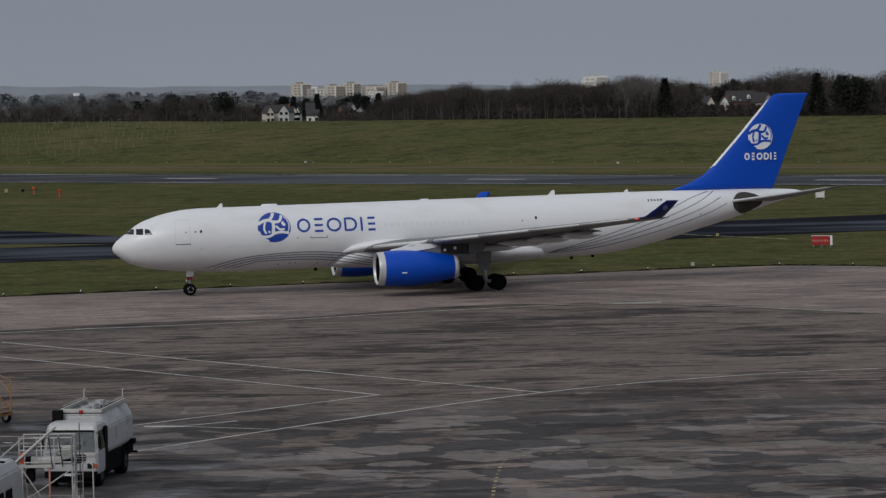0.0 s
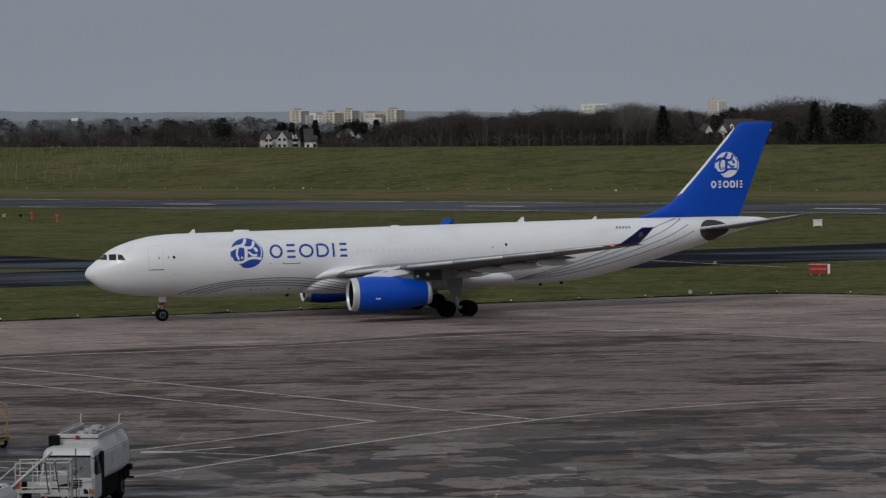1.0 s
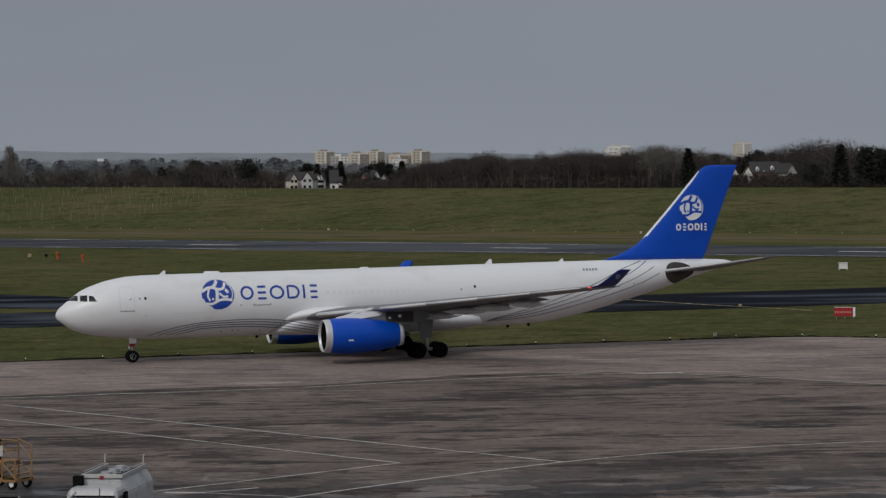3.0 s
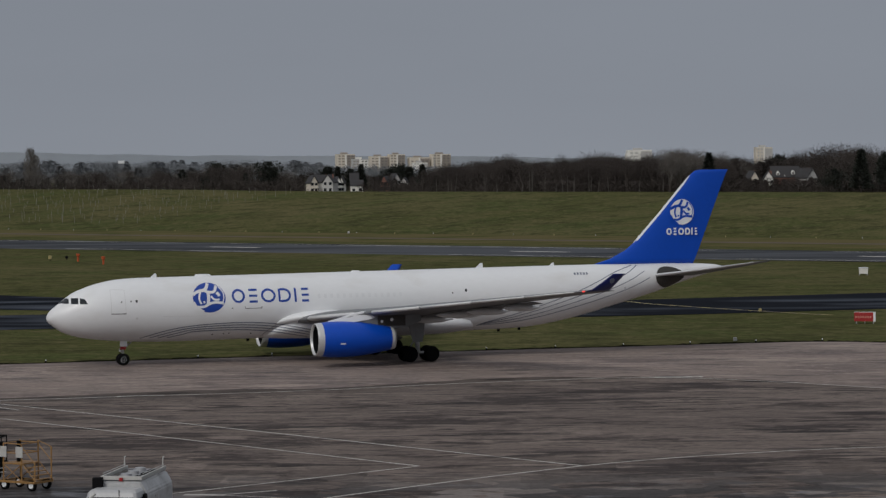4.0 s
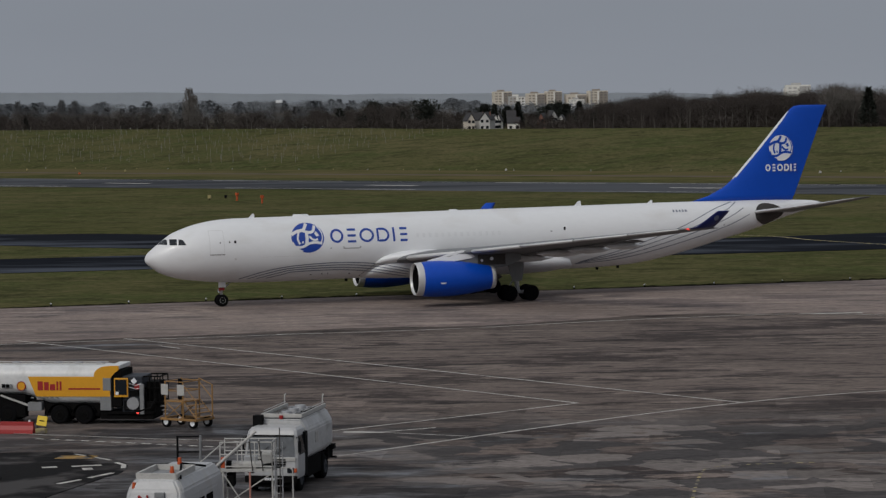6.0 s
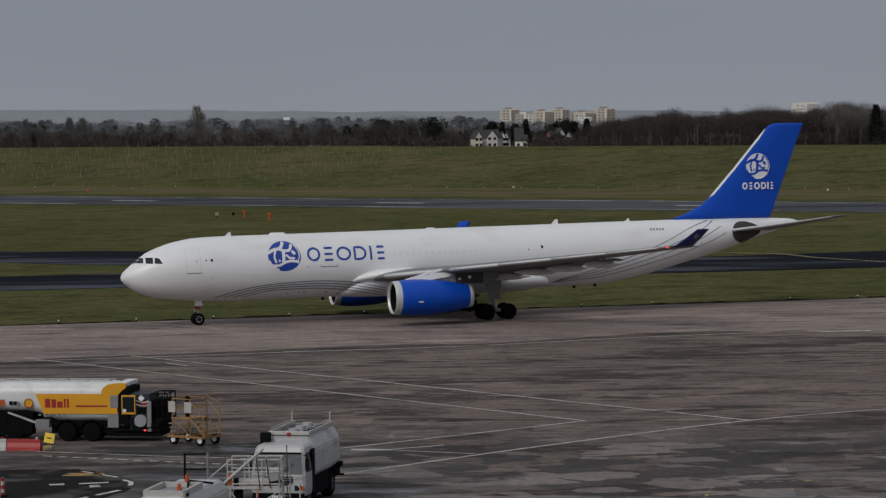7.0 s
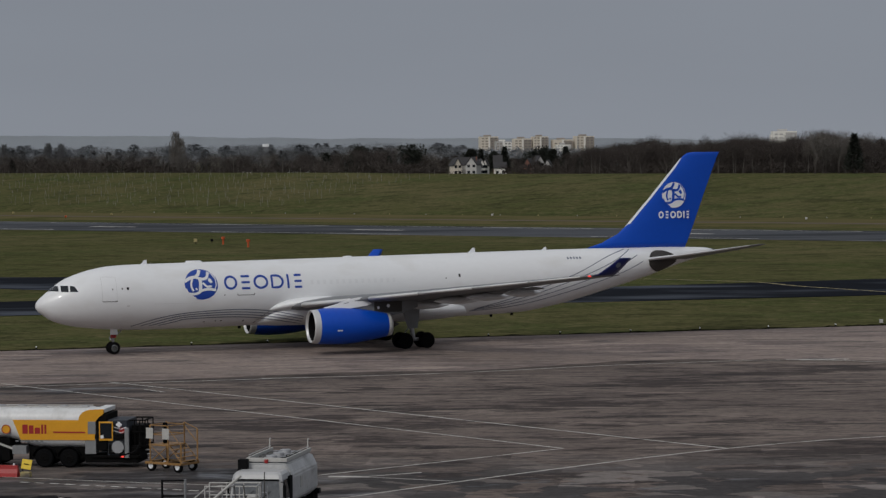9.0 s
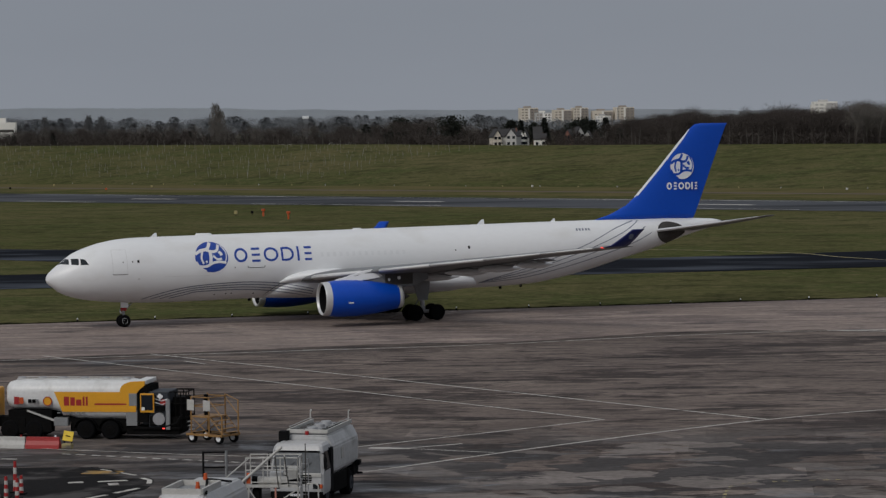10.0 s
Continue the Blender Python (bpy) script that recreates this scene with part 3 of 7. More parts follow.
flat("orange_marking", [(-20.3, 139.6), (-18.4, 139.4), (-18.2, 140.6), (-20.1, 140.8)], LZ, M_OLINE, label="worn orange painted patch")


# ---- the aircraft: x runs aft from the nose, y to its right wing, z up from the ground ----
def hermite(xs, ys, x):
    """A smooth curve through the stations."""
    i = min(max(int(np.searchsorted(xs, x)) - 1, 0), len(xs) - 2)

    def slope(k):
        if k == 0 or k == len(xs) - 1:
            return (ys[min(k + 1, len(xs) - 1)] - ys[max(k - 1, 0)]) / (xs[min(k + 1, len(xs) - 1)] - xs[max(k - 1, 0)])
        a, b = (ys[k] - ys[k - 1]) / (xs[k] - xs[k - 1]), (ys[k + 1] - ys[k]) / (xs[k + 1] - xs[k])
        return 0.0 if a * b <= 0 else 2 * a * b / (a + b)
    h = xs[i + 1] - xs[i]
    t = (x - xs[i]) / h
    return ((1 + 2 * t) * (1 - t) ** 2 * ys[i] + t * (1 - t) ** 2 * h * slope(i)
            + t * t * (3 - 2 * t) * ys[i + 1] + t * t * (t - 1) * h * slope(i + 1))


FUS_X = (0.4, 1.3, 2.3, 3.3, 4.6, 6.3, 8.0, 10.0, 20.0, 30.0, 40.0, 44.0, 46.7, 49.5, 52.8, 56.8, 59.6, 62.6, 63.45)
FUS_TOP = (4.93, 5.66, 6.38, 6.80, 7.20, 7.50, 7.60, 7.63, 7.74, 7.86, 7.98, 8.03, 8.06, 8.08, 8.10, 8.10, 8.06, 7.95, 7.80)
FUS_LOW = (3.66, 3.02, 2.66, 2.44, 2.27, 2.12, 2.03, 1.99, 2.10, 2.22, 2.34, 2.52, 2.90, 3.50, 4.38, 5.47, 6.40, 7.22, 7.45)
FUS_WID = (0.70, 1.32, 1.78, 2.12, 2.45, 2.68, 2.79, 2.82, 2.82, 2.82, 2.82, 2.76, 2.62, 2.40, 2.05, 1.48, 1.02, 0.48, 0.22)


def hull(x):
    """Centre height, half height and half width of the fuselage at station x."""
    if x < 0.4:
        k = math.sqrt(max(x, 0.0) / 0.4)
        return 4.22 + (4.295 - 4.22) * k, 0.635 * k, 0.70 * k
    top, low = hermite(FUS_X, FUS_TOP, x), hermite(FUS_X, FUS_LOW, x)
    return (top + low) / 2, (top - low) / 2, hermite(FUS_X, FUS_WID, x)


def skin(x, z, side=-1, off=0.012):
    """The point of the hull's skin at station x and height z; side -1 is the left side."""
    zc, rh, rw = hull(x)
    s = max(-0.999, min(0.999, (z - zc) / rh))
    a = math.asin(s)
    n = Vector((0, side * math.cos(a) / rw, math.sin(a) / rh)).normalized()
    return Vector((x, side * rw * math.cos(a), zc + rh * math.sin(a))) + n * off


def ribbon(bm, pts, width, surf=skin, steps=4, side=-1, closed=False):
    """A band of even width laid on a curved surface along pts (x, z)."""
    P = [Vector(p) for p in pts]
    if closed:
        P = P + P[:1]
    dense = []
    for a, b in zip(P, P[1:]):
        dense += [a.lerp(b, k / steps) for k in range(steps)]
    dense.append(P[-1])
    rows = []
    for i, p in enumerate(dense):
        d = (dense[min(i + 1, len(dense) - 1)] - dense[max(i - 1, 0)])
        if closed and i in (0, len(dense) - 1):
            d = dense[1] - dense[-2]
        d.normalize()
        s = Vector((-d.y, d.x)) * width / 2
        rows.append([bm.verts.new(surf(*(p + s * k), side)) for k in (-1, 0, 1)])
    for a, b in zip(rows, rows[1:]):
        for k in (0, 1):
            bm.faces.new((a[k], a[k + 1], b[k + 1], b[k]))
    return bm


def patch(bm, x0, x1, z0, z1, surf=skin, nx=6, nz=6, side=-1, slant=0.0, off=0.012):
    """A four-sided panel laid on the skin."""
    g = [[bm.verts.new(surf(x0 + (x1 - x0) * i / nx + slant * j / nz, z0 + (z1 - z0) * j / nz, side, off)) for i in range(nx + 1)] for j in range(nz + 1)]
    for j in range(nz):
        for i in range(nx):
            bm.faces.new((g[j][i], g[j][i + 1], g[j + 1][i + 1], g[j + 1][i]))
    return bm


def disc(bm, cx, cz, rx, rz, surf=skin, n=40, side=-1, off=0.010):
    rings = []
    for k in range(1, 6):
        rings.append([bm.verts.new(surf(cx + rx * k / 5 * math.cos(2 * math.pi * i / n), cz + rz * k / 5 * math.sin(2 * math.pi * i / n), side, off)) for i in range(n)])
    c = bm.verts.new(surf(cx, cz, side, off))
    for i in range(n):
        bm.faces.new((c, rings[0][i], rings[0][(i + 1) % n]))
        for a, b in zip(rings, rings[1:]):
            bm.faces.new((a[i], b[i], b[(i + 1) % n], a[(i + 1) % n]))
    return bm


def oval(cx, cz, rx, rz, n=22, a0=0.0, a1=360.0):
    """Points round an oval from the angle a0 to a1."""
    return [(cx + rx * math.cos(radians(a0 + (a1 - a0) * i / n)), cz + rz * math.sin(radians(a0 + (a1 - a0) * i / n))) for i in range(n + (a1 - a0 != 360))]


def stripe_skin(x, z, side=-1, off=0.012):
    """The hull's skin, stepping out on to the belly fairing where that stands proud."""
    p = skin(x, z, side, off)
    if x > 18.9:
        w, top, low = (float(np.interp(x, [f[0] for f in FAIRING], [f[k] for f in FAIRING])) for k in (1, 2, 3))
        q = (z - (top + low) / 2) / ((top - low) / 2)
        if abs(q) < 0.98:
            p.y = side * max(abs(p.y), w * math.sqrt(1 - q * q) * 1.005 + 0.035)
    return p


plane = thing("cargo_aircraft", label="white twin-engine cargo jet with blue tail and blue engines taxiing", category="aircraft")

# fuselage
bm = BM()
stations = [0.012, 0.05, 0.12, 0.24, 0.4, 0.65, 0.95] + list(np.arange(1.3, 8.0, 0.45)) + list(np.arange(8.0, 44.0, 1.5)) + list(np.arange(44.0, 62.6, 0.7)) + [62.6, 63.1, 63.45]
N = 56
loft(bm, [[(x, hull(x)[2] * math.sin(2 * math.pi * i / N), hull(x)[0] + hull(x)[1] * math.cos(2 * math.pi * i / N)) for i in range(N)] for x in stations])
part("fuselage", bm, M_WHITE, plane, "glossy white fuselage", smooth=True)
bm = BM()
rod(bm, (63.40, 0, 7.62), (63.75, 0, 7.64), 0.20, 0.15, 16)
part("exhaust_pipe", bm, M_PLATE, plane, "dark tail exhaust")

# belly fairing with the wing roots
bm = BM()
rings = []
FAIRING = ((18.9, 1.0, 2.9, 2.14), (19.8, 2.05, 3.5, 2.06), (21, 2.75, 4.25, 2.0), (22.5, 3.0, 4.75, 1.98), (25, 3.08, 4.95, 1.97), (28, 3.10, 4.95, 1.98), (31, 3.10, 4.85, 1.98),
                       (34, 3.05, 4.6, 2.0), (36.3, 2.80, 4.25, 2.12), (38.0, 2.3, 3.7, 2.34), (38.7, 1.2, 3.0, 2.50))
for x, w, top, low in FAIRING:
    zc, rh = (top + low) / 2, (top - low) / 2
    rings.append([(x, w * math.copysign(abs(math.sin(t)) ** 0.95, math.sin(t)), zc + rh * math.copysign(abs(math.cos(t)) ** 0.95, math.cos(t)))
                  for t in [2 * math.pi * i / 40 for i in range(40)]])
loft(bm, rings)
part("belly_fairing", bm, M_WHITE, plane, "white bulged belly fairing", smooth=True)

LE0, LES = 19.35, 0.668                     # leading edge: x = LE0 + LES * |y|


def wing_ring(y, le, te, z, thick, n=16, twist=0.0):
    """An aerofoil section at y."""
    c = te - le
    ring = []
    for i in range(n + 1):
        t = (1 - math.cos(math.pi * i / n)) / 2
        h = thick * (1.48 * math.sqrt(t) - 0.63 * t - 1.76 * t * t + 1.42 * t ** 3 - 0.51 * t ** 4)
        ring.append((le + c * t, y, z + h + 0.03 * c * math.sin(math.pi * t) * 0.5 - twist * t * c))
    for i in range(n - 1, 0, -1):
        t = (1 - math.cos(math.pi * i / n)) / 2
        h = thick * (1.48 * math.sqrt(t) - 0.63 * t - 1.76 * t * t + 1.42 * t ** 3 - 0.51 * t ** 4)
        ring.append((le + c * t, y, z - 0.75 * h + 0.03 * c * math.sin(math.pi * t) * 0.5 - twist * t * c))
    return ring


def wing_z(y):
    """The right wing hangs a little lower than the left."""
    return 3.40 + (0.117 if y < 0 else 0.104) * abs(y)


def trailing(y):
    y = abs(y)
    return 33.4 + 0.03 * y if y < 10 else 33.7 + (y - 10) * 0.402


def make_wing(side):
    s = side
    bm = BM()
    ys = [2.2, 4, 6, 8, 9.4, 11, 14, 17, 20, 23, 26, 28.2, 28.9]
    loft(bm, [wing_ring(s * y, LE0 + LES * y, trailing(y), wing_z(s * y), 0.098 * (trailing(y) - LE0 - LES * y) * (1.15 - 0.010 * y), twist=0.018 - 0.0006 * y) for y in ys])
    wing = part("wing", bm, M_WING, plane, "long grey swept wing", smooth=True)
    # pale slats along the nose of the wing
    for a, b in ((4.3, 8.6), (10.3, 14.6), (14.7, 19.2), (19.3, 23.8), (23.9, 28.0)):
        bm = BM()
        rings = []
        for y in (a, (a + b) / 2, b):
            le, c = LE0 + LES * y, trailing(y) - LE0 - LES * y
            r = 0.030 * c * (1.15 - 0.010 * y) + 0.02
            rings.append([(le - 0.05 + 0.12 * c * (1 - math.cos(radians(q))) * 0.5, s * y, wing_z(s * y) + r * math.sin(radians(q)) * (0.75 if q < 180 else 0.62)) for q in range(0, 360, 24)])
        loft(bm, rings)
        part("slat", bm, M_BELLY, wing, "pale grey leading-edge slat", smooth=True)
    # flaps and their track fairings
    for a, b in ((3.4, 9.6), (10.3, 20.6)):
        bm = BM()
        loft(bm, [wing_ring(s * y, trailing(y) - 0.20 * (trailing(y) - LE0 - LES * y), trailing(y) + 0.22, wing_z(s * y) - 0.16, 0.10, n=8, twist=0.14) for y in (a, (a + b) / 2, b)])
        part("flap", bm, M_WING, wing, "grey trailing-edge flap", smooth=True)
    for y, ln in ((7.2, 4.6), (12.4, 4.4), (15.6, 4.0), (19.2, 3.5)):
        bm = BM()
        x1 = trailing(y) + 1.1
        lathe_x(bm, [(x1 - ln, 0.04), (x1 - ln * 0.85, 0.22), (x1 - ln * 0.55, 0.34), (x1 - ln * 0.25, 0.27), (x1, 0.03)], s * y, wing_z(s * y) - 0.52, 14)
        part("flap_fairing", bm, M_BELLY, wing, "pale canoe-shaped flap track fairing", smooth=True)
    # winglet
    bm = BM()
    rings = []
    for k, (y, le, te, z, th) in enumerate(((28.85, 38.70, 40.55, 6.78, 0.12), (29.12, 39.15, 40.78, 6.92, 0.11), (29.55, 39.85, 41.22, 7.48, 0.09), (29.98, 40.58, 41.68, 8.12, 0.06), (30.03, 40.68, 41.72, 8.20, 0.04))):
        c = te - le
        rings.append([(le + c * t, s * (y + h * th), z - 0.4 * h * th - (0.66 if s > 0 else 0)) for t, h in ((0, 0), (0.12, 0.6), (0.4, 0.9), (0.75, 0.5), (1, 0.05), (0.75, -0.5), (0.4, -0.9), (0.12, -0.6))])
    loft(bm, rings)
    wl_ob = part("winglet", bm, M_NAVY if s < 0 else M_BLUE, wing, "dark blue upturned winglet", smooth=True)
    if s < 0:
        bm = BM()
        ring = [(40.70 + 0.20 * math.cos(radians(q)), 7.62 + 0.22 * math.sin(radians(q))) for q in range(0, 360, 30)]
        loft(bm, [[(px, -29.65 - 0.69 * (pz - 7.62) - o, pz) for px, pz in ring] for o in (0.0, 0.10)])
        part("winglet_emblem", bm, M_LINEBLUE, wl_ob, "small pale round emblem")
    bm = BM()
    lathe_x(bm, [(38.45, 0.02), (38.52, 0.06), (38.7, 0.07), (38.85, 0.02)], s * 28.8, 6.76 if s < 0 else 6.38, 10)
    part("navigation_light", bm, M_REDGLOW if s < 0 else M_GLASS, wing, "glowing red wingtip light" if s < 0 else "")
    return wing


def make_engine(side):
    y, z = side * 9.37, 2.32 if side < 0 else 2.17
    bm = BM()
    lathe_x(bm, [(21.95, 1.445), (22.5, 1.515), (23.4, 1.555), (24.4, 1.535), (25.4, 1.46), (26.3, 1.34), (27.1, 1.21), (28.1, 1.02)], y, z, 44, cap0=False, cap1=False)
    eng = part("engine", bm, M_BLUE, plane, "bright blue engine nacelle", smooth=True)
    bm = BM()
    lathe_x(bm, [(21.6, 1.235), (21.42, 1.29), (21.38, 1.345), (21.45, 1.39), (21.65, 1.42), (21.95, 1.447)], y, z, 44, cap0=False, cap1=False)
    part("intake_lip", bm, M_LIP, eng, "bare metal intake lip", smooth=True)
    bm = BM()
    lathe_x(bm, [(21.6, 1.235), (22.0, 1.215), (22.6, 1.24), (23.2, 1.235), (23.25, 0.02)], y, z, 44, cap0=False)
    for k in range(24):
        a = 2 * math.pi * k / 24
        p = [(23.05, 0.30, 0), (23.15, 0.30, 0.05), (23.0, 1.20, 0.16), (22.88, 1.20, 0.02)]
        bm.faces.new([bm.verts.new((x, y + r * math.cos(a + o), z + r * math.sin(a + o))) for x, r, o in p])
    part("fan", bm, M_BLACK, eng, "dark fan inside the intake")
    bm = BM()
    lathe_x(bm, [(22.45, 0.02), (22.6, 0.14), (22.9, 0.28), (23.2, 0.32)], y, z, 20)
    part("spinner", bm, M_STEEL, eng, smooth=True)
    bm = BM()
    lathe_x(bm, [(28.1, 1.022), (28.3, 0.98), (28.5, 0.93), (28.47, 0.88), (27.9, 0.84)], y, z, 44, cap0=False, cap1=True)
    part("exhaust_nozzle", bm, M_BELLY, eng, "pale grey exhaust nozzle", smooth=True)
    bm = BM()
    lathe_x(bm, [(27.95, 0.42), (28.6, 0.36), (29.3, 0.04)], y, z, 20)
    part("exhaust_cone", bm, M_PLATE, eng, smooth=True)
    # pylon
    bm = BM()
    rings = []
    for x, w, lo, hi in ((23.2, 0.10, 3.70, 3.95), (24.5, 0.22, 3.60, 4.25), (26.2, 0.27, 3.30, 4.62), (28.2, 0.28, 3.05, 4.55), (29.6, 0.26, 3.25, 4.40), (31.0, 0.06, 3.75, 4.25)):
        rings.append([(x, y - w, lo), (x, y + w, lo), (x, y + w, hi), (x, y - w, hi)])
    loft(bm, rings)
    part("pylon", bm, M_WING, eng, "grey engine pylon")
    bm = BM()
    box(bm, 27.0, 29.5, y - 0.31, y + 0.31, 3.38, 4.30, 0.04)
    part("pylon_panel", bm, M_PLATE, eng, "dark heat-stained pylon panel")
    bm = BM()
    rings = []
    for x, w, lo, hi in ((22.6, 0.05, 3.80, 3.90), (23.6, 0.24, 3.70, 4.12), (25.0, 0.34, 3.80, 4.55), (26.4, 0.34, 4.0, 4.78), (27.2, 0.2, 4.3, 4.75)):
        rings.append([(x, y - w, lo), (x, y + w, lo), (x, y + w * 0.6, hi), (x, y - w * 0.6, hi)])
    loft(bm, rings)
    part("pylon_fairing", bm, M_WHITE, eng, "white fairing over the pylon")
    if side < 0:
        for x, zz, r in ((28.25, 3.92, 0.15), (27.35, 3.78, 0.12)):
            bm = BM()
            rod(bm, (x, y - 0.30, zz), (x, y - 0.335, zz), r, r, 14)
            part("access_cap", bm, M_PALE, eng, "small white round cap")
        bm = BM()
        for x0, x1 in ((23.3, 23.75),):
            g = [bm.verts.new((x, y - 1.50 - 0.0, zz)) for x, zz in ((x0, 1.94), (x1, 1.94), (x1, 2.06), (x0, 2.06))]
            bm.faces.new(g)
        for v in bm.verts:
            v.co.y = y - math.sqrt(max(0, 1.552 ** 2 - (v.co.z - z) ** 2)) - 0.01
        part("nacelle_marking", bm, M_PALE, eng, "small white marking")
    return eng


def root_glove(s):
    """The pale fairing over the root of the wing's nose."""
    bm = BM()
    rings = []
    for x, wy, hz, z in ((19.9, 0.08, 0.08, 3.50), (20.5, 0.50, 0.30, 3.68), (21.3, 0.95, 0.44, 3.82), (22.3, 1.65, 0.50, 3.94), (23.3, 2.35, 0.50, 4.02), (24.6, 3.1, 0.44, 4.08), (26.0, 3.2, 0.3, 4.1)):
        rings.append([(x, s * (2.35 + wy * math.cos(radians(a))), z + (wy * math.cos(radians(a))) * 0.10 + hz * math.sin(radians(a))) for a in range(0, 360, 20)])
    loft(bm, rings)
    part("wing_root_fairing", bm, M_WHITE, plane, "white wing root fairing", smooth=True)


root_glove(-1)
root_glove(1)
wing_l = make_wing(-1)
wing_r = make_wing(1)
make_engine(-1)
make_engine(1)

# fin
bm = BM()
rings = []
for x0, x1, z, w in ((50.5, 60.65, 8.02, 0.30), (52.3, 60.92, 8.55, 0.30), (53.9, 61.25, 9.35, 0.29), (55.1, 61.65, 10.35, 0.27), (57.2, 62.52, 12.6, 0.23),
                     (59.2, 63.42, 14.85, 0.18), (60.55, 64.05, 16.40, 0.14), (60.95, 64.20, 16.66, 0.11), (61.5, 64.24, 16.75, 0.05)):
    c = x1 - x0
    rings.append([(x0 + c * t, w * h, z) for t, h in ((0, 0), (0.006, 0.16), (0.03, 0.40), (0.12, 0.78), (0.25, 0.95), (0.38, 1), (0.52, 0.92), (0.66, 0.74), (0.85, 0.38), (0.99, 0.09), (1, 0.07),
                                                 (1, -0.07), (0.99, -0.09), (0.85, -0.38), (0.66, -0.74), (0.52, -0.92), (0.38, -1), (0.25, -0.95), (0.12, -0.78), (0.03, -0.40), (0.006, -0.16))])
loft(bm, rings)
fin = part("fin", bm, M_BLUE, plane, "tall bright blue tail fin", smooth=True)
bm = BM()
rings = []
for x0, z, w in ((54.72, 10.05, 0.05), (55.02, 10.36, 0.10), (57.12, 12.61, 0.09), (59.12, 14.86, 0.08), (60.35, 16.22, 0.05)):
    rings.append([(x0 - 0.03, 0, z), (x0 + 0.16, w, z - 0.04), (x0 + 0.26, 0, z - 0.06), (x0 + 0.16, -w, z - 0.04)])
loft(bm, rings)
part("leading_edge", bm, M_PALE, fin, "white metal leading edge")

def globe_mark(cx, cz, rx, rz, ground, lines, surf, parent, side, word):
    bm = BM()
    disc(bm, cx, cz, rx, rz, surf, side=side)
    emblem = part("emblem", bm, ground, parent, word)
    bm = BM()

    def lift(x, z, sd=-1, off=0.0):
        return surf(x, z, sd, 0.018) + Vector((0, sd * 0.008, 0))
    for pts, w in ((smooth_line([(-0.98, 0.22), (-0.62, 0.44), (-0.30, 0.50), (-0.12, 0.66), (0.02, 0.95)], 4), 0.20),
                   (smooth_line([(-0.30, 0.48), (0.08, 0.36), (0.36, 0.44), (0.50, 0.80)], 4), 0.18),
                   (smooth_line([(-0.06, 0.45), (-0.04, 0.05), (-0.10, -0.45)], 4), 0.22), (smooth_line([(-0.50, 0.45), (-0.62, -0.05), (-0.50, -0.42)], 4), 0.13),
                   (smooth_line([(-0.80, -0.60), (-0.34, -0.60), (0.06, -0.38), (0.46, -0.32), (0.86, -0.40)], 4), 0.17),
                   (smooth_line([(0.10, 0.10), (0.34, -0.14), (0.62, -0.12)], 4), 0.14), (smooth_line([(0.46, 0.34), (0.56, 0.24), (0.62, 0.10)], 3), 0.20),
                   (smooth_line([(0.62, 0.74), (0.86, 0.34), (0.88, -0.10), (0.74, -0.40)], 4), 0.07), (smooth_line([(-0.98, -0.28), (-0.78, -0.66), (-0.36, -0.96)], 4), 0.20),
                   ([(-0.34, -0.22), (-0.30, -0.36)], 0.13)):
        ribbon(bm, [(cx + rx * a, cz + rz * b) for a, b in pts], w * rz, lift, 4, side)
    part("emblem_detail", bm, lines, emblem)


def word_shapes(x0, z0, width, height, stroke, surf, side, parent, material, slope=0.0):
    """Plain rings and bars in place of a brand name."""
    for shape, mid, wide in (("ring", 0.082, 0.165), ("stack", 0.272, 0.130), ("ring", 0.465, 0.185), ("frame", 0.675, 0.160), ("bar", 0.813, 0.03), ("stack", 0.940, 0.115)):
        bm = BM()
        cx = x0 + width * (mid if side < 0 else 1 - mid)
        cz = z0 + height / 2
        rx, rz = width * wide / 2 - stroke * 0.45, height / 2 - stroke / 2
        if shape == "ring":
            ribbon(bm, oval(cx, cz, rx, rz), stroke, surf, 2, side, True)
        elif shape == "frame":
            ribbon(bm, [(cx - rx, cz - rz), (cx - rx, cz + rz)] + oval(cx - rx * 0.1, cz, rx * 1.1, rz, 12, 90, -90)[:-1], stroke, surf, 3, side, True)
        elif shape == "bar":
            ribbon(bm, [(cx, cz - rz - stroke / 2), (cx, cz + rz + stroke / 2)], stroke, surf, 6, side)
        else:
            for q in (-1, 0):
                bar = BM()
                ribbon(bar, [(cx - rx, cz + q * rz), (cx + rx, cz + q * rz)], stroke, surf, 3, side)
                part("wordmark_shape", bar, material, parent)
            ribbon(bm, [(cx - rx, cz + rz), (cx + rx, cz + rz)], stroke, surf, 3, side)
        part("wordmark_shape", bm, material, parent)


def fin_surf(x, z, side=-1, off=0.0):
    return Vector((x, side * (0.335 - 0.0225 * (z - 8) + off), z))


for s in (-1, 1):
    globe_mark(59.50, 12.83, 1.18, 1.18, M_PALE, M_BLUE, fin_surf, fin, s, "white round emblem on the fin")
    word_shapes(57.92, 10.70, 3.15, 0.66, 0.145, fin_surf, s, fin, M_PALE)
    globe_mark(13.82, 5.84, 1.46, 1.28, M_LETTER, M_WHITE, skin, plane, s, "blue round emblem on the fuselage")
    word_shapes(15.85, 5.34, 7.05, 1.20, 0.19, skin, s, plane, M_LETTER)

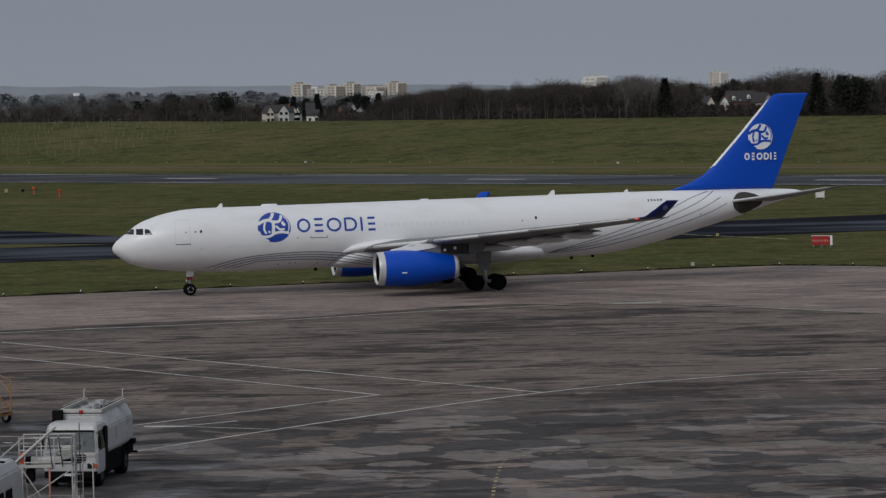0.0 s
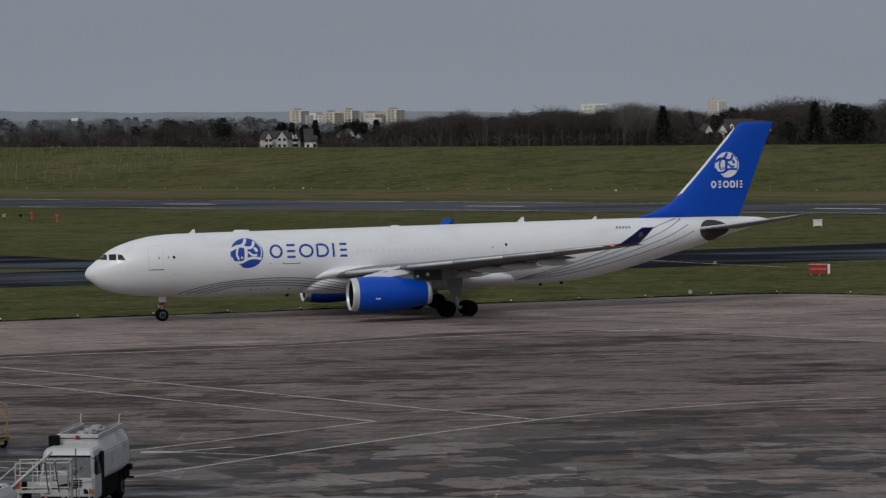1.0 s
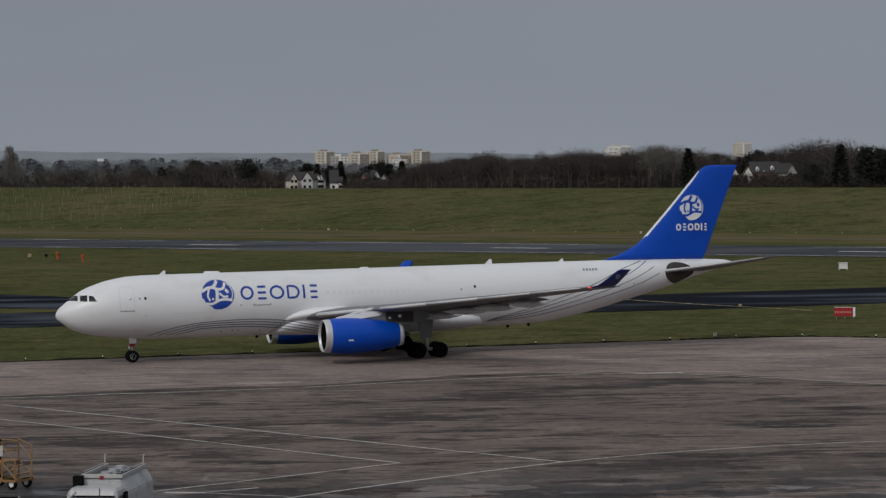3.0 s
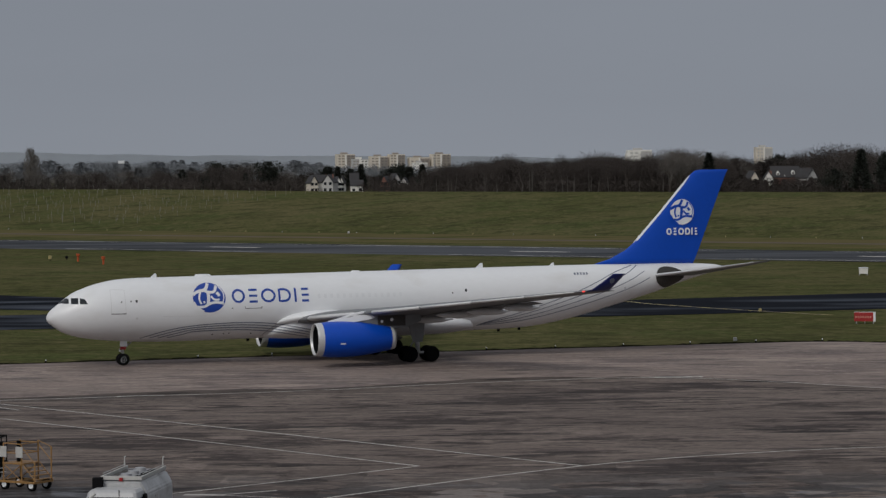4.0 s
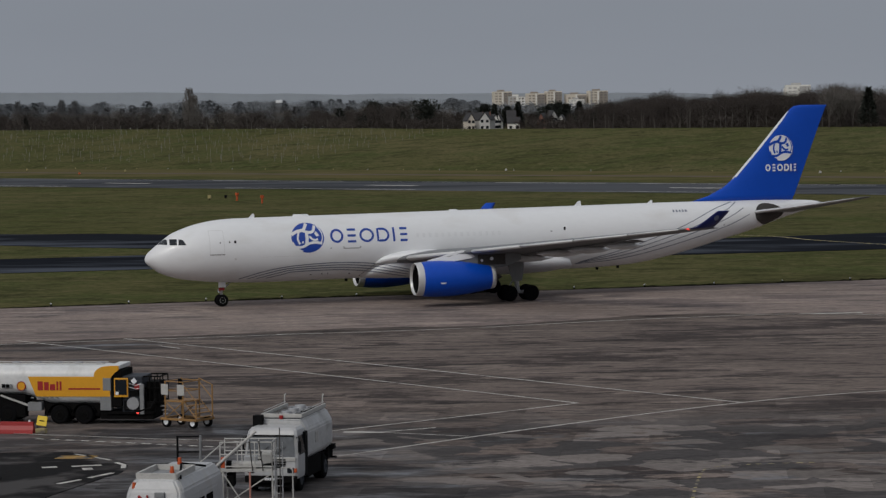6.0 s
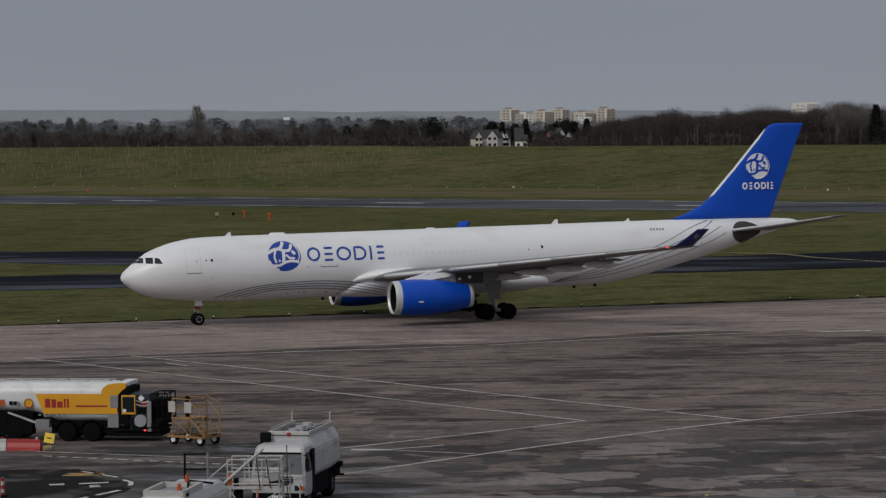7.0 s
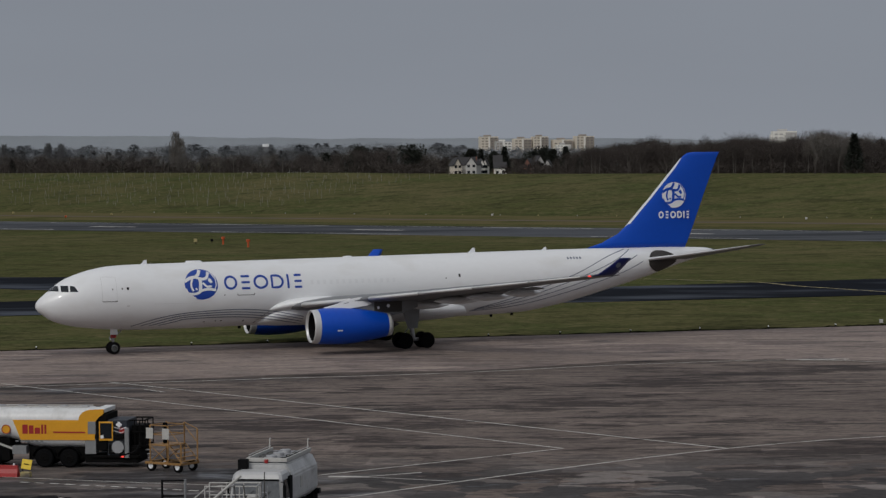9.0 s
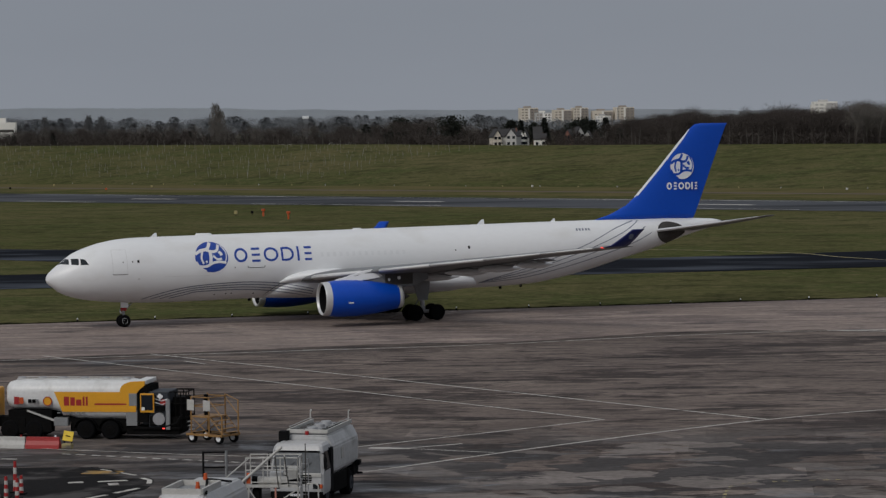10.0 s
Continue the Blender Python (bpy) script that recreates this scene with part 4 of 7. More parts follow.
# tailplane and its bare plate
for s in (-1, 1):
    bm = BM()
    loft(bm, [wing_ring(s * y, le, te, z, th, n=10) for y, le, te, z, th in
              ((0.6, 55.4, 60.2, 6.90, 0.34), (1.3, 56.05, 60.45, 7.00, 0.32), (4.0, 58.20, 61.5, 7.40, 0.25), (7.0, 60.55, 62.75, 7.88, 0.17), (9.4, 62.45, 63.75, 8.30, 0.10), (9.9, 63.2, 64.0, 8.42, 0.05))])
    tp = part("tailplane", bm, M_WING, plane, "grey swept tailplane", smooth=True)
    bm = BM()
    loft(bm, [[(le - 0.02, s * y, z - 0.01), (le + 0.16, s * y, z + th), (le + 0.22, s * y, z), (le + 0.16, s * y, z - th * 0.8)] for y, le, z, th in
              ((1.4, 56.12, 7.01, 0.16), (4.0, 58.19, 7.40, 0.13), (7.0, 60.54, 7.88, 0.10), (9.4, 62.44, 8.30, 0.06))])
    part("leading_edge", bm, M_LIP, tp, "bare metal leading edge")
    bm = BM()
    outline = [(px, pz) for px, pz in smooth_line([(-1.46, 0.10), (-1.20, 0.62), (-0.69, 0.92), (0.09, 0.95), (0.95, 0.72), (1.50, 0.36), (1.50, -0.10), (0.80, -0.55),
                                                   (-0.09, -0.92), (-0.78, -0.80), (-1.33, -0.40), (-1.46, 0.10)], 3)][:-1]
    c = bm.verts.new(skin(57.75, 6.82, s, 0.04))
    rings = [[bm.verts.new(skin(57.75 + x * f, 6.82 + z * f, s, 0.04)) for x, z in outline] for f in (0.2, 0.4, 0.6, 0.8, 1.0)]
    for i in range(len(outline)):
        j = (i + 1) % len(outline)
        bm.faces.new((c, rings[0][i], rings[0][j]))
        for p, q in zip(rings, rings[1:]):
            bm.faces.new((p[i], q[i], q[j], p[j]))
    part("tail_plate", bm, M_PLATE, plane, "dark unpainted plate at the tailplane root")

# flight deck windows
for s in (-1, 1):
    for q in (((1.02, 5.52), (1.75, 5.50), (1.82, 5.92), (1.55, 5.97)), ((1.93, 5.48), (2.50, 5.46), (2.55, 5.98), (1.98, 5.96)), ((2.62, 5.46), (3.28, 5.46), (3.04, 5.90), (2.69, 5.97))):
        bm = BM()
        g = [[bm.verts.new(skin(*(Vector(q[0]).lerp(Vector(q[1]), i / 4)).lerp(Vector(q[3]).lerp(Vector(q[2]), i / 4), j / 4), s, 0.012)) for i in range(5)] for j in range(5)]
        for j in range(4):
            for i in range(4):
                bm.faces.new((g[j][i], g[j][i + 1], g[j + 1][i + 1], g[j + 1][i]))
        part("cockpit_window", bm, M_GLASS, plane, "dark cockpit window")

# doors, hatches and small marks
for s in (-1, 1):
    bm = BM()
    ribbon(bm, [(5.20, 4.62), (6.44, 4.60), (6.42, 6.64), (5.22, 6.66)], 0.035, skin, 6, s, True)
    part("passenger_door", bm, M_BELLY, plane, "outlined forward door")
    bm = BM()
    patch(bm, 5.20, 6.48, 4.56, 4.64, side=s, nz=2)
    part("door_sill", bm, M_PLATE, plane, "dark scuffed door sill")
    for x, z, w, h in ((7.30, 5.55, 0.18, 0.22), (6.85, 5.58, 0.10, 0.14), (6.05, 5.55, 0.09, 0.12), (37.33, 5.92, 0.18, 0.26), (36.08, 5.78, 0.11, 0.11), (53.0, 5.9, 0.1, 0.1),
                       (15.8, 4.85, 0.09, 0.09), (17.7, 2.55, 0.12, 0.10), (15.2, 2.62, 0.12, 0.08), (15.7, 2.64, 0.12, 0.08), (14.2, 2.56, 0.12, 0.08)):
        bm = BM()
        patch(bm, x, x + w, z, z + h, side=s, nx=2, nz=2)
        part("hatch", bm, M_BLACK if x > 30 or w > 0.15 or z < 3 else M_PLATE, plane, "small dark vent or window")
    bm = BM()
    patch(bm, 7.3, 7.5, 4.10, 4.26, side=s, nx=2, nz=2)
    part("hatch", bm, M_BELLY, plane)
    bm = BM()
    ribbon(bm, [(17.0, 5.02), (17.0, 4.86), (18.5, 4.86), (18.5, 5.02)], 0.05, skin, 4, s)
    part("hatch_seam", bm, M_PLATE, plane, "dark outline of a cargo hatch")
    bm = BM()
    ribbon(bm, [(9.6, 4.3), (13.6, 4.3)], 0.018, skin, 8, s)
    part("panel_seam", bm, M_BELLY, plane)
    for k in range(14):                       # faint plugs of former windows
        bm = BM()
        patch(bm, 23.6 + 0.58 * k, 23.85 + 0.58 * k, 5.62, 5.98, side=s, nx=2, nz=2, off=0.006)
        part("window_plug", bm, M_PLUG, plane)
    for k in range(5):                        # registration as plain bars
        bm = BM()
        x = 48.1 + 0.30 * k
        patch(bm, x, x + 0.17, 7.22, 7.42, side=s, nx=2, nz=2)
        part("registration_bar", bm, M_LINEBLUE, plane)
    for k in range(4):                        # swept pinstripes
        bm = BM()
        d = 0.24 * k
        ribbon(bm, smooth_line([(7.9 + 0.8 * k, 2.40 + 0.0 * k), (10.2 + 0.5 * k, 3.07 - d * 0.5), (12.8, 3.46 - d * 0.75), (16.7, 3.63 - d * 0.9), (19.6, 3.47 - d), (21.4, 3.18 - d), (22.9, 2.86 - d * 0.9)], 5), 0.07, stripe_skin, 2, s)
        part("pinstripe", bm, M_LINEBLUE, plane, "thin grey-blue pinstripe")
        bm = BM()
        e = 0.62 * k
        ribbon(bm, smooth_line([(38.7 + 0.2 * k, 2.83 + e * 0.12), (43.0, 3.20 + e * 0.45), (48.4, 4.40 + e * 0.75), (53.2 - 0.4 * k, 5.80 + e * 0.98 - 0.1 * k), (55.7 - 0.5 * k, min(6.85 + e * 0.95, 7.98))], 6), 0.06, skin, 2, s)
        part("pinstripe", bm, M_LINEBLUE, plane, "thin grey-blue pinstripe")
# seam of the belly fairing ahead of the wing
for s in (-1, 1):
    bm = BM()
    ribbon(bm, smooth_line([(18.75, 2.35), (19.15, 2.75), (19.75, 3.25), (20.5, 3.72), (21.2, 4.05)], 5), 0.045, stripe_skin, 2, s)
    part("panel_seam", bm, M_PLATE, plane, "dark seam of the belly fairing")
# roof antennas and blisters
for x, h, w in ((9.45, 0.34, 0.30), (39.6, 0.42, 0.36), (46.6, 0.26, 0.26)):
    bm = BM()
    zt = hull(x)[0] + hull(x)[1]
    loft(bm, [[(x - w, -0.03, zt - 0.05), (x + w, -0.03, zt - 0.05), (x + w, 0.03, zt - 0.05), (x - w, 0.03, zt - 0.05)],
              [(x + 0.10, -0.02, zt + h), (x + w * 0.9, -0.02, zt + h), (x + w * 0.9, 0.02, zt + h), (x + 0.10, 0.02, zt + h)]])
    part("antenna", bm, M_PALE, plane, "white blade antenna")
for x0, x1, h in ((13.0, 14.9, 0.16), (27.3, 28.6, 0.10)):
    bm = BM()
    zt = hull(x0)[0] + hull(x0)[1]
    lathe_x(bm, [(x0, 0.05), (x0 + 0.25, 0.24 + h), (x1 - 0.4, 0.24 + h), (x1, 0.05)], 0, zt - 0.24, 16)
    part("radome", bm, M_WHITE, plane, "low white antenna blister", smooth=True)
for x, z in ((30.9, 0), (41.4, 0), (43.4, 0), (17.9, 0)):
    bm = BM()
    zl = hull(x)[0] - hull(x)[1]
    box(bm, x - 0.12, x + 0.14, -0.03, 0.03, zl - 0.24, zl + 0.05, 0.02)
    part("antenna", bm, M_BLACK, plane, "small dark belly antenna")


# landing gear
def wheel_mesh(r, w):
    bm = BM()
    lathe_y(bm, [(-w / 2, r * 0.50), (-w / 2, r * 0.80), (-w * 0.42, r * 0.92), (-w * 0.25, r * 0.99), (0, r), (w * 0.25, r * 0.99), (w * 0.42, r * 0.92), (w / 2, r * 0.80), (w / 2, r * 0.50)], 28, 0)
    lathe_y(bm, [(-w * 0.46, r * 0.52), (-w * 0.52, r * 0.46), (-w * 0.40, r * 0.36), (-w * 0.44, r * 0.14), (-w * 0.56, r * 0.12), (w * 0.56, r * 0.12), (w * 0.44, r * 0.14), (w * 0.40, r * 0.36), (w * 0.52, r * 0.46), (w * 0.46, r * 0.52)], 20, 1)
    return bm


rolling = []


def add_wheel(gear, x, y, r, w, metal, dz=0.0):
    ob = part("wheel", wheel_mesh(r, w), [M_TYRE, metal], gear, "black tyre on a pale hub", smooth=False)
    ob.location = (x, y, r + dz)
    rolling.append((ob, (x, y, r + dz), r))


bm = BM()
rod(bm, (6.72, 0, 0.52), (6.62, 0, 2.4), 0.10, 0.13, 12)
rod(bm, (6.70, -0.42, 0.52), (6.70, 0.42, 0.52), 0.07, None, 10)
rod(bm, (6.66, 0, 1.35), (7.75, 0, 2.3), 0.06, None, 8)
rod(bm, (6.66, 0, 1.1), (6.35, 0, 1.35), 0.05, None, 8)
rod(bm, (6.35, 0, 1.35), (6.6, 0, 1.7), 0.05, None, 8)
nose_gear = part("nose_gear", bm, M_STEEL, plane, "steel nose gear leg with twin wheels")
bm = BM()
box(bm, 6.35, 7.0, -0.40, -0.36, 1.66, 2.15, 0.02)
part("gear_door", bm, M_WHITE, nose_gear, "white nose gear door")
bm = BM()
box(bm, 6.42, 6.92, -0.20, -0.12, 1.38, 1.72, 0.02)
part("marker_plate", bm, M_RED, nose_gear, "red marker plate on the leg")
bm = BM()
rod(bm, (6.42, -0.18, 1.28), (6.36, -0.18, 1.28), 0.10, None, 12)
part("taxi_light", bm, M_PALE, nose_gear)
for y in (-0.36, 0.36):
    add_wheel(nose_gear, 6.67, y, 0.53, 0.36, M_PALE)
for s in (-1, 1):
    bm = BM()
    rod(bm, (32.04, s * 5.34, 0.72), (31.6, s * 5.34, 3.9), 0.19, 0.26, 14)
    rod(bm, (30.95, s * 5.34, 0.72), (33.13, s * 5.34, 0.72), 0.15, None, 10)
    for x in (31.05, 33.03):
        rod(bm, (x, s * 4.6, 0.70), (x, s * 6.08, 0.70), 0.10, None, 10)
    rod(bm, (31.9, s * 5.34, 1.9), (31.6, s * 3.4, 3.4), 0.10, None, 8)
    rod(bm, (31.1, s * 5.34, 1.0), (31.75, s * 5.34, 2.0), 0.06, None, 8)
    gear = part("main_gear", bm, M_STEEL, plane, "steel main gear leg with four-wheel bogie")
    bm = BM()
    loft(bm, [[(31.45, s * 5.66, 1.70), (32.30, s * 5.66, 1.70), (32.30, s * 5.71, 1.70), (31.45, s * 5.71, 1.70)],
              [(31.15, s * 5.74, 2.45), (32.42, s * 5.74, 2.45), (32.42, s * 5.79, 2.45), (31.15, s * 5.79, 2.45)],
              [(30.85, s * 5.90, 4.05), (32.50, s * 5.90, 4.05), (32.50, s * 5.95, 4.05), (30.85, s * 5.95, 4.05)]])
    part("gear_door", bm, M_TRUCKG, gear, "grey gear leg door")
    for x in (31.05, 33.03):
        for y in (4.64, 6.04):
            add_wheel(gear, x, s * y, 0.70, 0.50, M_BLACK, s * 0.045)


# ---- vehicles and stand equipment: front towards -y, x across, z up ----
def road_wheel(parent, x, y, r, w, hub=M_SLATE, axis="x"):
    bm = BM()
    prof = [(-w / 2, r * 0.55), (-w / 2, r * 0.88), (-w * 0.36, r), (w * 0.36, r), (w / 2, r * 0.88), (w / 2, r * 0.55)]
    lathe_y(bm, prof, 24, 0)
    lathe_y(bm, [(-w * 0.51, r * 0.56), (-w * 0.55, r * 0.50), (-w * 0.53, r * 0.34), (-w * 0.58, r * 0.16), (w * 0.58, r * 0.16), (w * 0.53, r * 0.34), (w * 0.55, r * 0.50), (w * 0.51, r * 0.56)], 16, 1)
    if axis == "x":
        bmesh.ops.rotate(bm, verts=bm.verts, cent=(0, 0, 0), matrix=Matrix.Rotation(radians(90), 3, "Z"))
    bmesh.ops.translate(bm, verts=bm.verts, vec=(x, y, r))
    return part("wheel", bm, [M_TYRE, hub], parent, "black road wheel")


def tank_ring(y, w, z0, z1, r, n=6):
    """A rounded-box cross section at y."""
    pts = []
    for cx, cz, a0 in ((w / 2 - r, z1 - r, 0), (-w / 2 + r, z1 - r, 90), (-w / 2 + r, z0 + r, 180), (w / 2 - r, z0 + r, 270)):
        pts += [(cx + r * math.cos(radians(a0 + 90 * k / n)), y, cz + r * math.sin(radians(a0 + 90 * k / n))) for k in range(n + 1)]
    return pts


def refueller(x, y, rz, label):
    t = thing("refuelling_truck", x, y, 0.05, rz, label, "fuel truck", "white refuelling trucks")
    # cab
    bm = BM()
    rings = []
    for z, y0, w in ((0.52, 0.0, 2.44), (0.70, -0.04, 2.5), (1.28, -0.02, 2.5), (1.38, 0.02, 2.48), (2.08, 0.20, 2.32), (2.24, 0.28, 2.22), (2.33, 0.42, 2.0)):
        rings.append([(-w / 2, y0 + 0.10, z), (-w / 2 + 0.12, y0, z), (w / 2 - 0.12, y0, z), (w / 2, y0 + 0.10, z), (w / 2, 1.68, z), (-w / 2, 1.68, z)])
    loft(bm, rings)
    cab = part("cab", bm, M_TRUCK, t, "white flat-fronted cab")
    bm = BM()
    loft(bm, [[(-1.12, 0.012, 1.31), (1.12, 0.012, 1.31), (1.12, 0.04, 1.31), (-1.12, 0.04, 1.31)], [(-1.02, 0.180, 2.06), (1.02, 0.180, 2.06), (1.02, 0.21, 2.06), (-1.02, 0.21, 2.06)]])
    for v in bm.verts:
        v.co.y -= 0.035
    part("windscreen", bm, M_SCREEN, cab, "dark reflecting windscreen")
    bm = BM()
    box(bm, -0.025, 0.025, 0.035, 0.05, 1.40, 1.46)
    box(bm, -1.06, 1.06, 0.128, 0.160, 2.03, 2.10, 0.01)
    part("sun_visor", bm, M_BLACK, cab)
    for s in (-1, 1):
        bm = BM()
        loft(bm, [[(s * 1.22, 0.30, 1.36), (s * 1.22, 1.30, 1.36), (s * 1.262, 1.30, 1.36), (s * 1.262, 0.30, 1.36)], [(s * 1.14, 0.44, 2.04), (s * 1.14, 1.25, 2.04), (s * 1.182, 1.25, 2.04), (s * 1.182, 0.44, 2.04)]])
        part("side_window", bm, M_GLASS, cab)
        bm = BM()
        box(bm, s * 1.32 - 0.07, s * 1.32 + 0.07, 0.02, 0.14, 1.45, 1.9, 0.03)
        path(bm, [(s * 1.15, 0.15, 2.0), (s * 1.32, 0.08, 2.0), (s * 1.32, 0.08, 1.85)], 0.018)
        part("mirror", bm, M_BLACK, cab, "black door mirror")
        bm = BM()
        box(bm, s * 0.92 - 0.16, s * 0.92 + 0.16, -0.07, 0.02, 0.72, 0.92, 0.03)
        part("headlight", bm, M_GLASS, cab)
        bm = BM()
        box(bm, s * 1.14 - 0.06, s * 1.14 + 0.06, -0.07, 0.03, 0.75, 0.9, 0.02)
        part("indicator", bm, M_ORANGE, cab)
    bm = BM()
    for k in range(4):
        box(bm, -0.7, 0.7, -0.065, -0.01, 0.92 + 0.09 * k, 0.97 + 0.09 * k)
    part("grille", bm, M_BLACK, cab, "slatted black grille")
    for k in range(2):
        bm = BM()
        path(bm, [(-0.5 + 0.8 * k, -0.02, 1.42), (-0.1 + 0.8 * k, 0.05, 1.68)], 0.015)
        part("wiper", bm, M_BLACK, cab)
    for x0, x1 in ((-0.95, -0.35), (0.25, 0.85)):
        bm = BM()
        loft(bm, [[(x0, 0.30, 1.34), (x1, 0.30, 1.34), (x1, 0.55, 1.34), (x0, 0.55, 1.34)], [(x0 + 0.1, 0.42, 1.80), (x1 - 0.1, 0.42, 1.80), (x1 - 0.1, 0.60, 1.80), (x0 + 0.1, 0.60, 1.80)]])
        part("seat_back", bm, M_TRUCKG, cab, "grey seat seen through the windscreen")
    bm = BM()
    box(bm, -0.10, 0.55, -0.075, -0.01, 1.00, 1.10, 0.01)
    part("vent_slot", bm, M_BLACK, cab, "dark vent slot")
    bm = BM()
    box(bm, -1.16, 1.16, -0.06, 0.0, 1.16, 1.29, 0.02)
    part("scuttle_panel", bm, M_RAIL, cab, "pale panel under the windscreen")
    bm = BM()
    box(bm, -1.2, 1.2, -0.12, 0.10, 0.42, 0.70, 0.04)
    part("bumper", bm, M_CHASSIS, t, "dirty dark bumper")
    # these boxes also fill in the shade under bumper and chassis
    bm = BM()
    box(bm, -1.05, 1.05, 0.08, 0.40, 0.22, 0.60, 0.03)
    box(bm, -0.80, 0.80, 0.40, 6.2, 0.24, 0.64, 0.03)
    part("underbody", bm, M_CHASSIS, t, "black underbody filled out for the shade beneath the truck")
    bm = BM()
    for k in range(7):
        box(bm, -0.27 + 0.08 * k, -0.21 + 0.08 * k, -0.135, -0.12, 0.52, 0.62)
    part("plate_bar", bm, M_PALE, t)
    # black block stands in for shade in the gap and along the cab side
    bm = BM()
    box(bm, -1.24, 1.265, 1.30, 1.82, 0.55, 2.36, 0.03)
    part("cab_rear_housing", bm, M_BLACK, t, "black block added for the shade between cab and tank")
    # chassis
    bm = BM()
    box(bm, -0.55, 0.55, 0.2, 6.9, 0.62, 0.98, 0.03)
    box(bm, -1.15, -0.55, 2.1, 3.6, 0.45, 1.15, 0.04)
    box(bm, 0.55, 1.21, 2.0, 4.55, 0.40, 1.18, 0.04)
    box(bm, -1.2, 1.2, 5.9, 6.9, 0.7, 1.25, 0.04)
    part("chassis", bm, M_CHASSIS, t, "dirty black chassis with side boxes")
    # tank
    bm = BM()
    rings = []
    for yy, k in ((1.80, 0.97), (1.86, 1.0), (6.6, 1.0), (6.8, 0.97)):
        rings.append([(px * k, yy, 1.95 + (pz - 1.95) * k) for px, pz in ((1.05, 1.12), (1.25, 1.35), (1.25, 2.28), (1.20, 2.42), (0.96, 2.80), (-0.96, 2.80), (-1.20, 2.42), (-1.25, 2.28), (-1.25, 1.35), (-1.05, 1.12))])
    loft(bm, rings)
    bmesh.ops.bevel(bm, geom=list(bm.edges), offset=0.05, segments=2, affect="EDGES")
    tank = part("tank", bm, M_TANK, t, "grimy off-white slab-sided fuel tank")
    bm = BM()
    loft(bm, [[(-0.98, 1.95, 2.70), (0.98, 1.95, 2.70), (0.98, 6.7, 2.70), (-0.98, 6.7, 2.70)], [(-0.80, 2.15, 2.90), (0.80, 2.15, 2.90), (0.80, 6.5, 2.90), (-0.80, 6.5, 2.90)]])
    part("top_coaming", bm, M_TRUCKG, tank, "grey raised coaming round the hatches")
    for s in (-1, 1):
        bm = BM()
        box(bm, s * 0.92 - 0.05, s * 0.92 + 0.05, 2.0, 6.6, 2.86, 3.02, 0.02)
        part("guard_rail", bm, M_RAIL, tank, "pale guard plank")
        bm = BM()
        path(bm, [(s * 0.92, 6.1, 2.95), (s * 0.92, 6.15, 3.42), (s * 0.92, 6.35, 3.42)], 0.03)
        path(bm, [(s * 0.92, 2.3, 3.10), (s * 0.92, 6.3, 3.10)], 0.02)
        part("handrail", bm, M_RAIL, tank)
    bm = BM()
    box(bm, -0.95, 0.95, 1.98, 2.08, 2.86, 3.02, 0.02)
    part("guard_rail", bm, M_RAIL, tank)
    for yy in (2.9, 4.2, 5.5):
        bm = BM()
        rod(bm, (0, yy, 2.88), (0, yy, 3.04), 0.28, 0.25, 16)
        bm_w = BM()
        box(bm_w, 0.42, 0.78, yy - 0.35, yy + 0.25, 2.895, 2.96, 0.02)
        part("valve_box", bm_w, M_BLACK, tank, "dark valve box")
        bm_w = BM()
        box(bm_w, -0.80, -0.45, yy - 0.5, yy + 0.4, 2.895, 2.93, 0.01)
        part("catwalk_plate", bm_w, M_PLATE, tank, "dark catwalk plate")
        part("hatch_lid", bm, M_STEEL, tank, "round steel hatch lid")
    for s in (-1, 1):
        bm = BM()
        box(bm, s * 1.262 - 0.012, s * 1.262 + 0.012, 3.3, 3.75, 1.7, 2.15, 0.005)
        part("side_label", bm, M_RAIL, tank, "small pale label with worn edges")
    bm = BM()
    rod(bm, (0.0, 1.94, 2.82), (0.0, 1.94, 2.96), 0.09, 0.09, 12)
    part("beacon", bm, M_RED, tank, "red beacon")
    bm = BM()
    box(bm, -1.22, -0.78, 1.45, 1.85, 2.35, 3.0, 0.04)
    part("air_intake", bm, M_BLACK, t, "black air intake box behind the cab")
    bm = BM()
    box(bm, 1.15, 1.42, 6.2, 6.6, 1.10, 1.32, 0.03)
    path(bm, [(1.22, 6.5, 0.75), (1.48, 6.5, 0.75)], 0.05)
    part("rear_bracket", bm, M_BLACK, t)
    for s in (-1, 1):
        road_wheel(t, s * 1.03, 0.95, 0.56, 0.30)
        road_wheel(t, s * 0.98, 5.2, 0.56, 0.52)
        for yy in (0.95, 5.2):
            bm = BM()
            arc = [(yy + 0.62 * math.cos(radians(a)), 0.5 + 0.62 * math.sin(radians(a))) for a in range(10, 171, 20)]
            loft(bm, [[(s * 0.80, a, b), (s * 1.22, a, b), (s * 1.22, a * 0.97 + yy * 0.03, b * 0.97), (s * 0.80, a * 0.97 + yy * 0.03, b * 0.97)] for a, b in arc])
            part("mudguard", bm, M_CHASSIS, t)
    # this make stands tall on its wheels
    for ob in t.children_recursive:
        if not ob.name.startswith("wheel"):
            for v in ob.data.vertices:
                v.co.z *= 1.11 if ob is not cab and ob.parent is not cab else 1.24
    return t


refueller(-8.62, 126.4, -11, "white refuelling truck with grimy tank parked nose-on behind access steps")


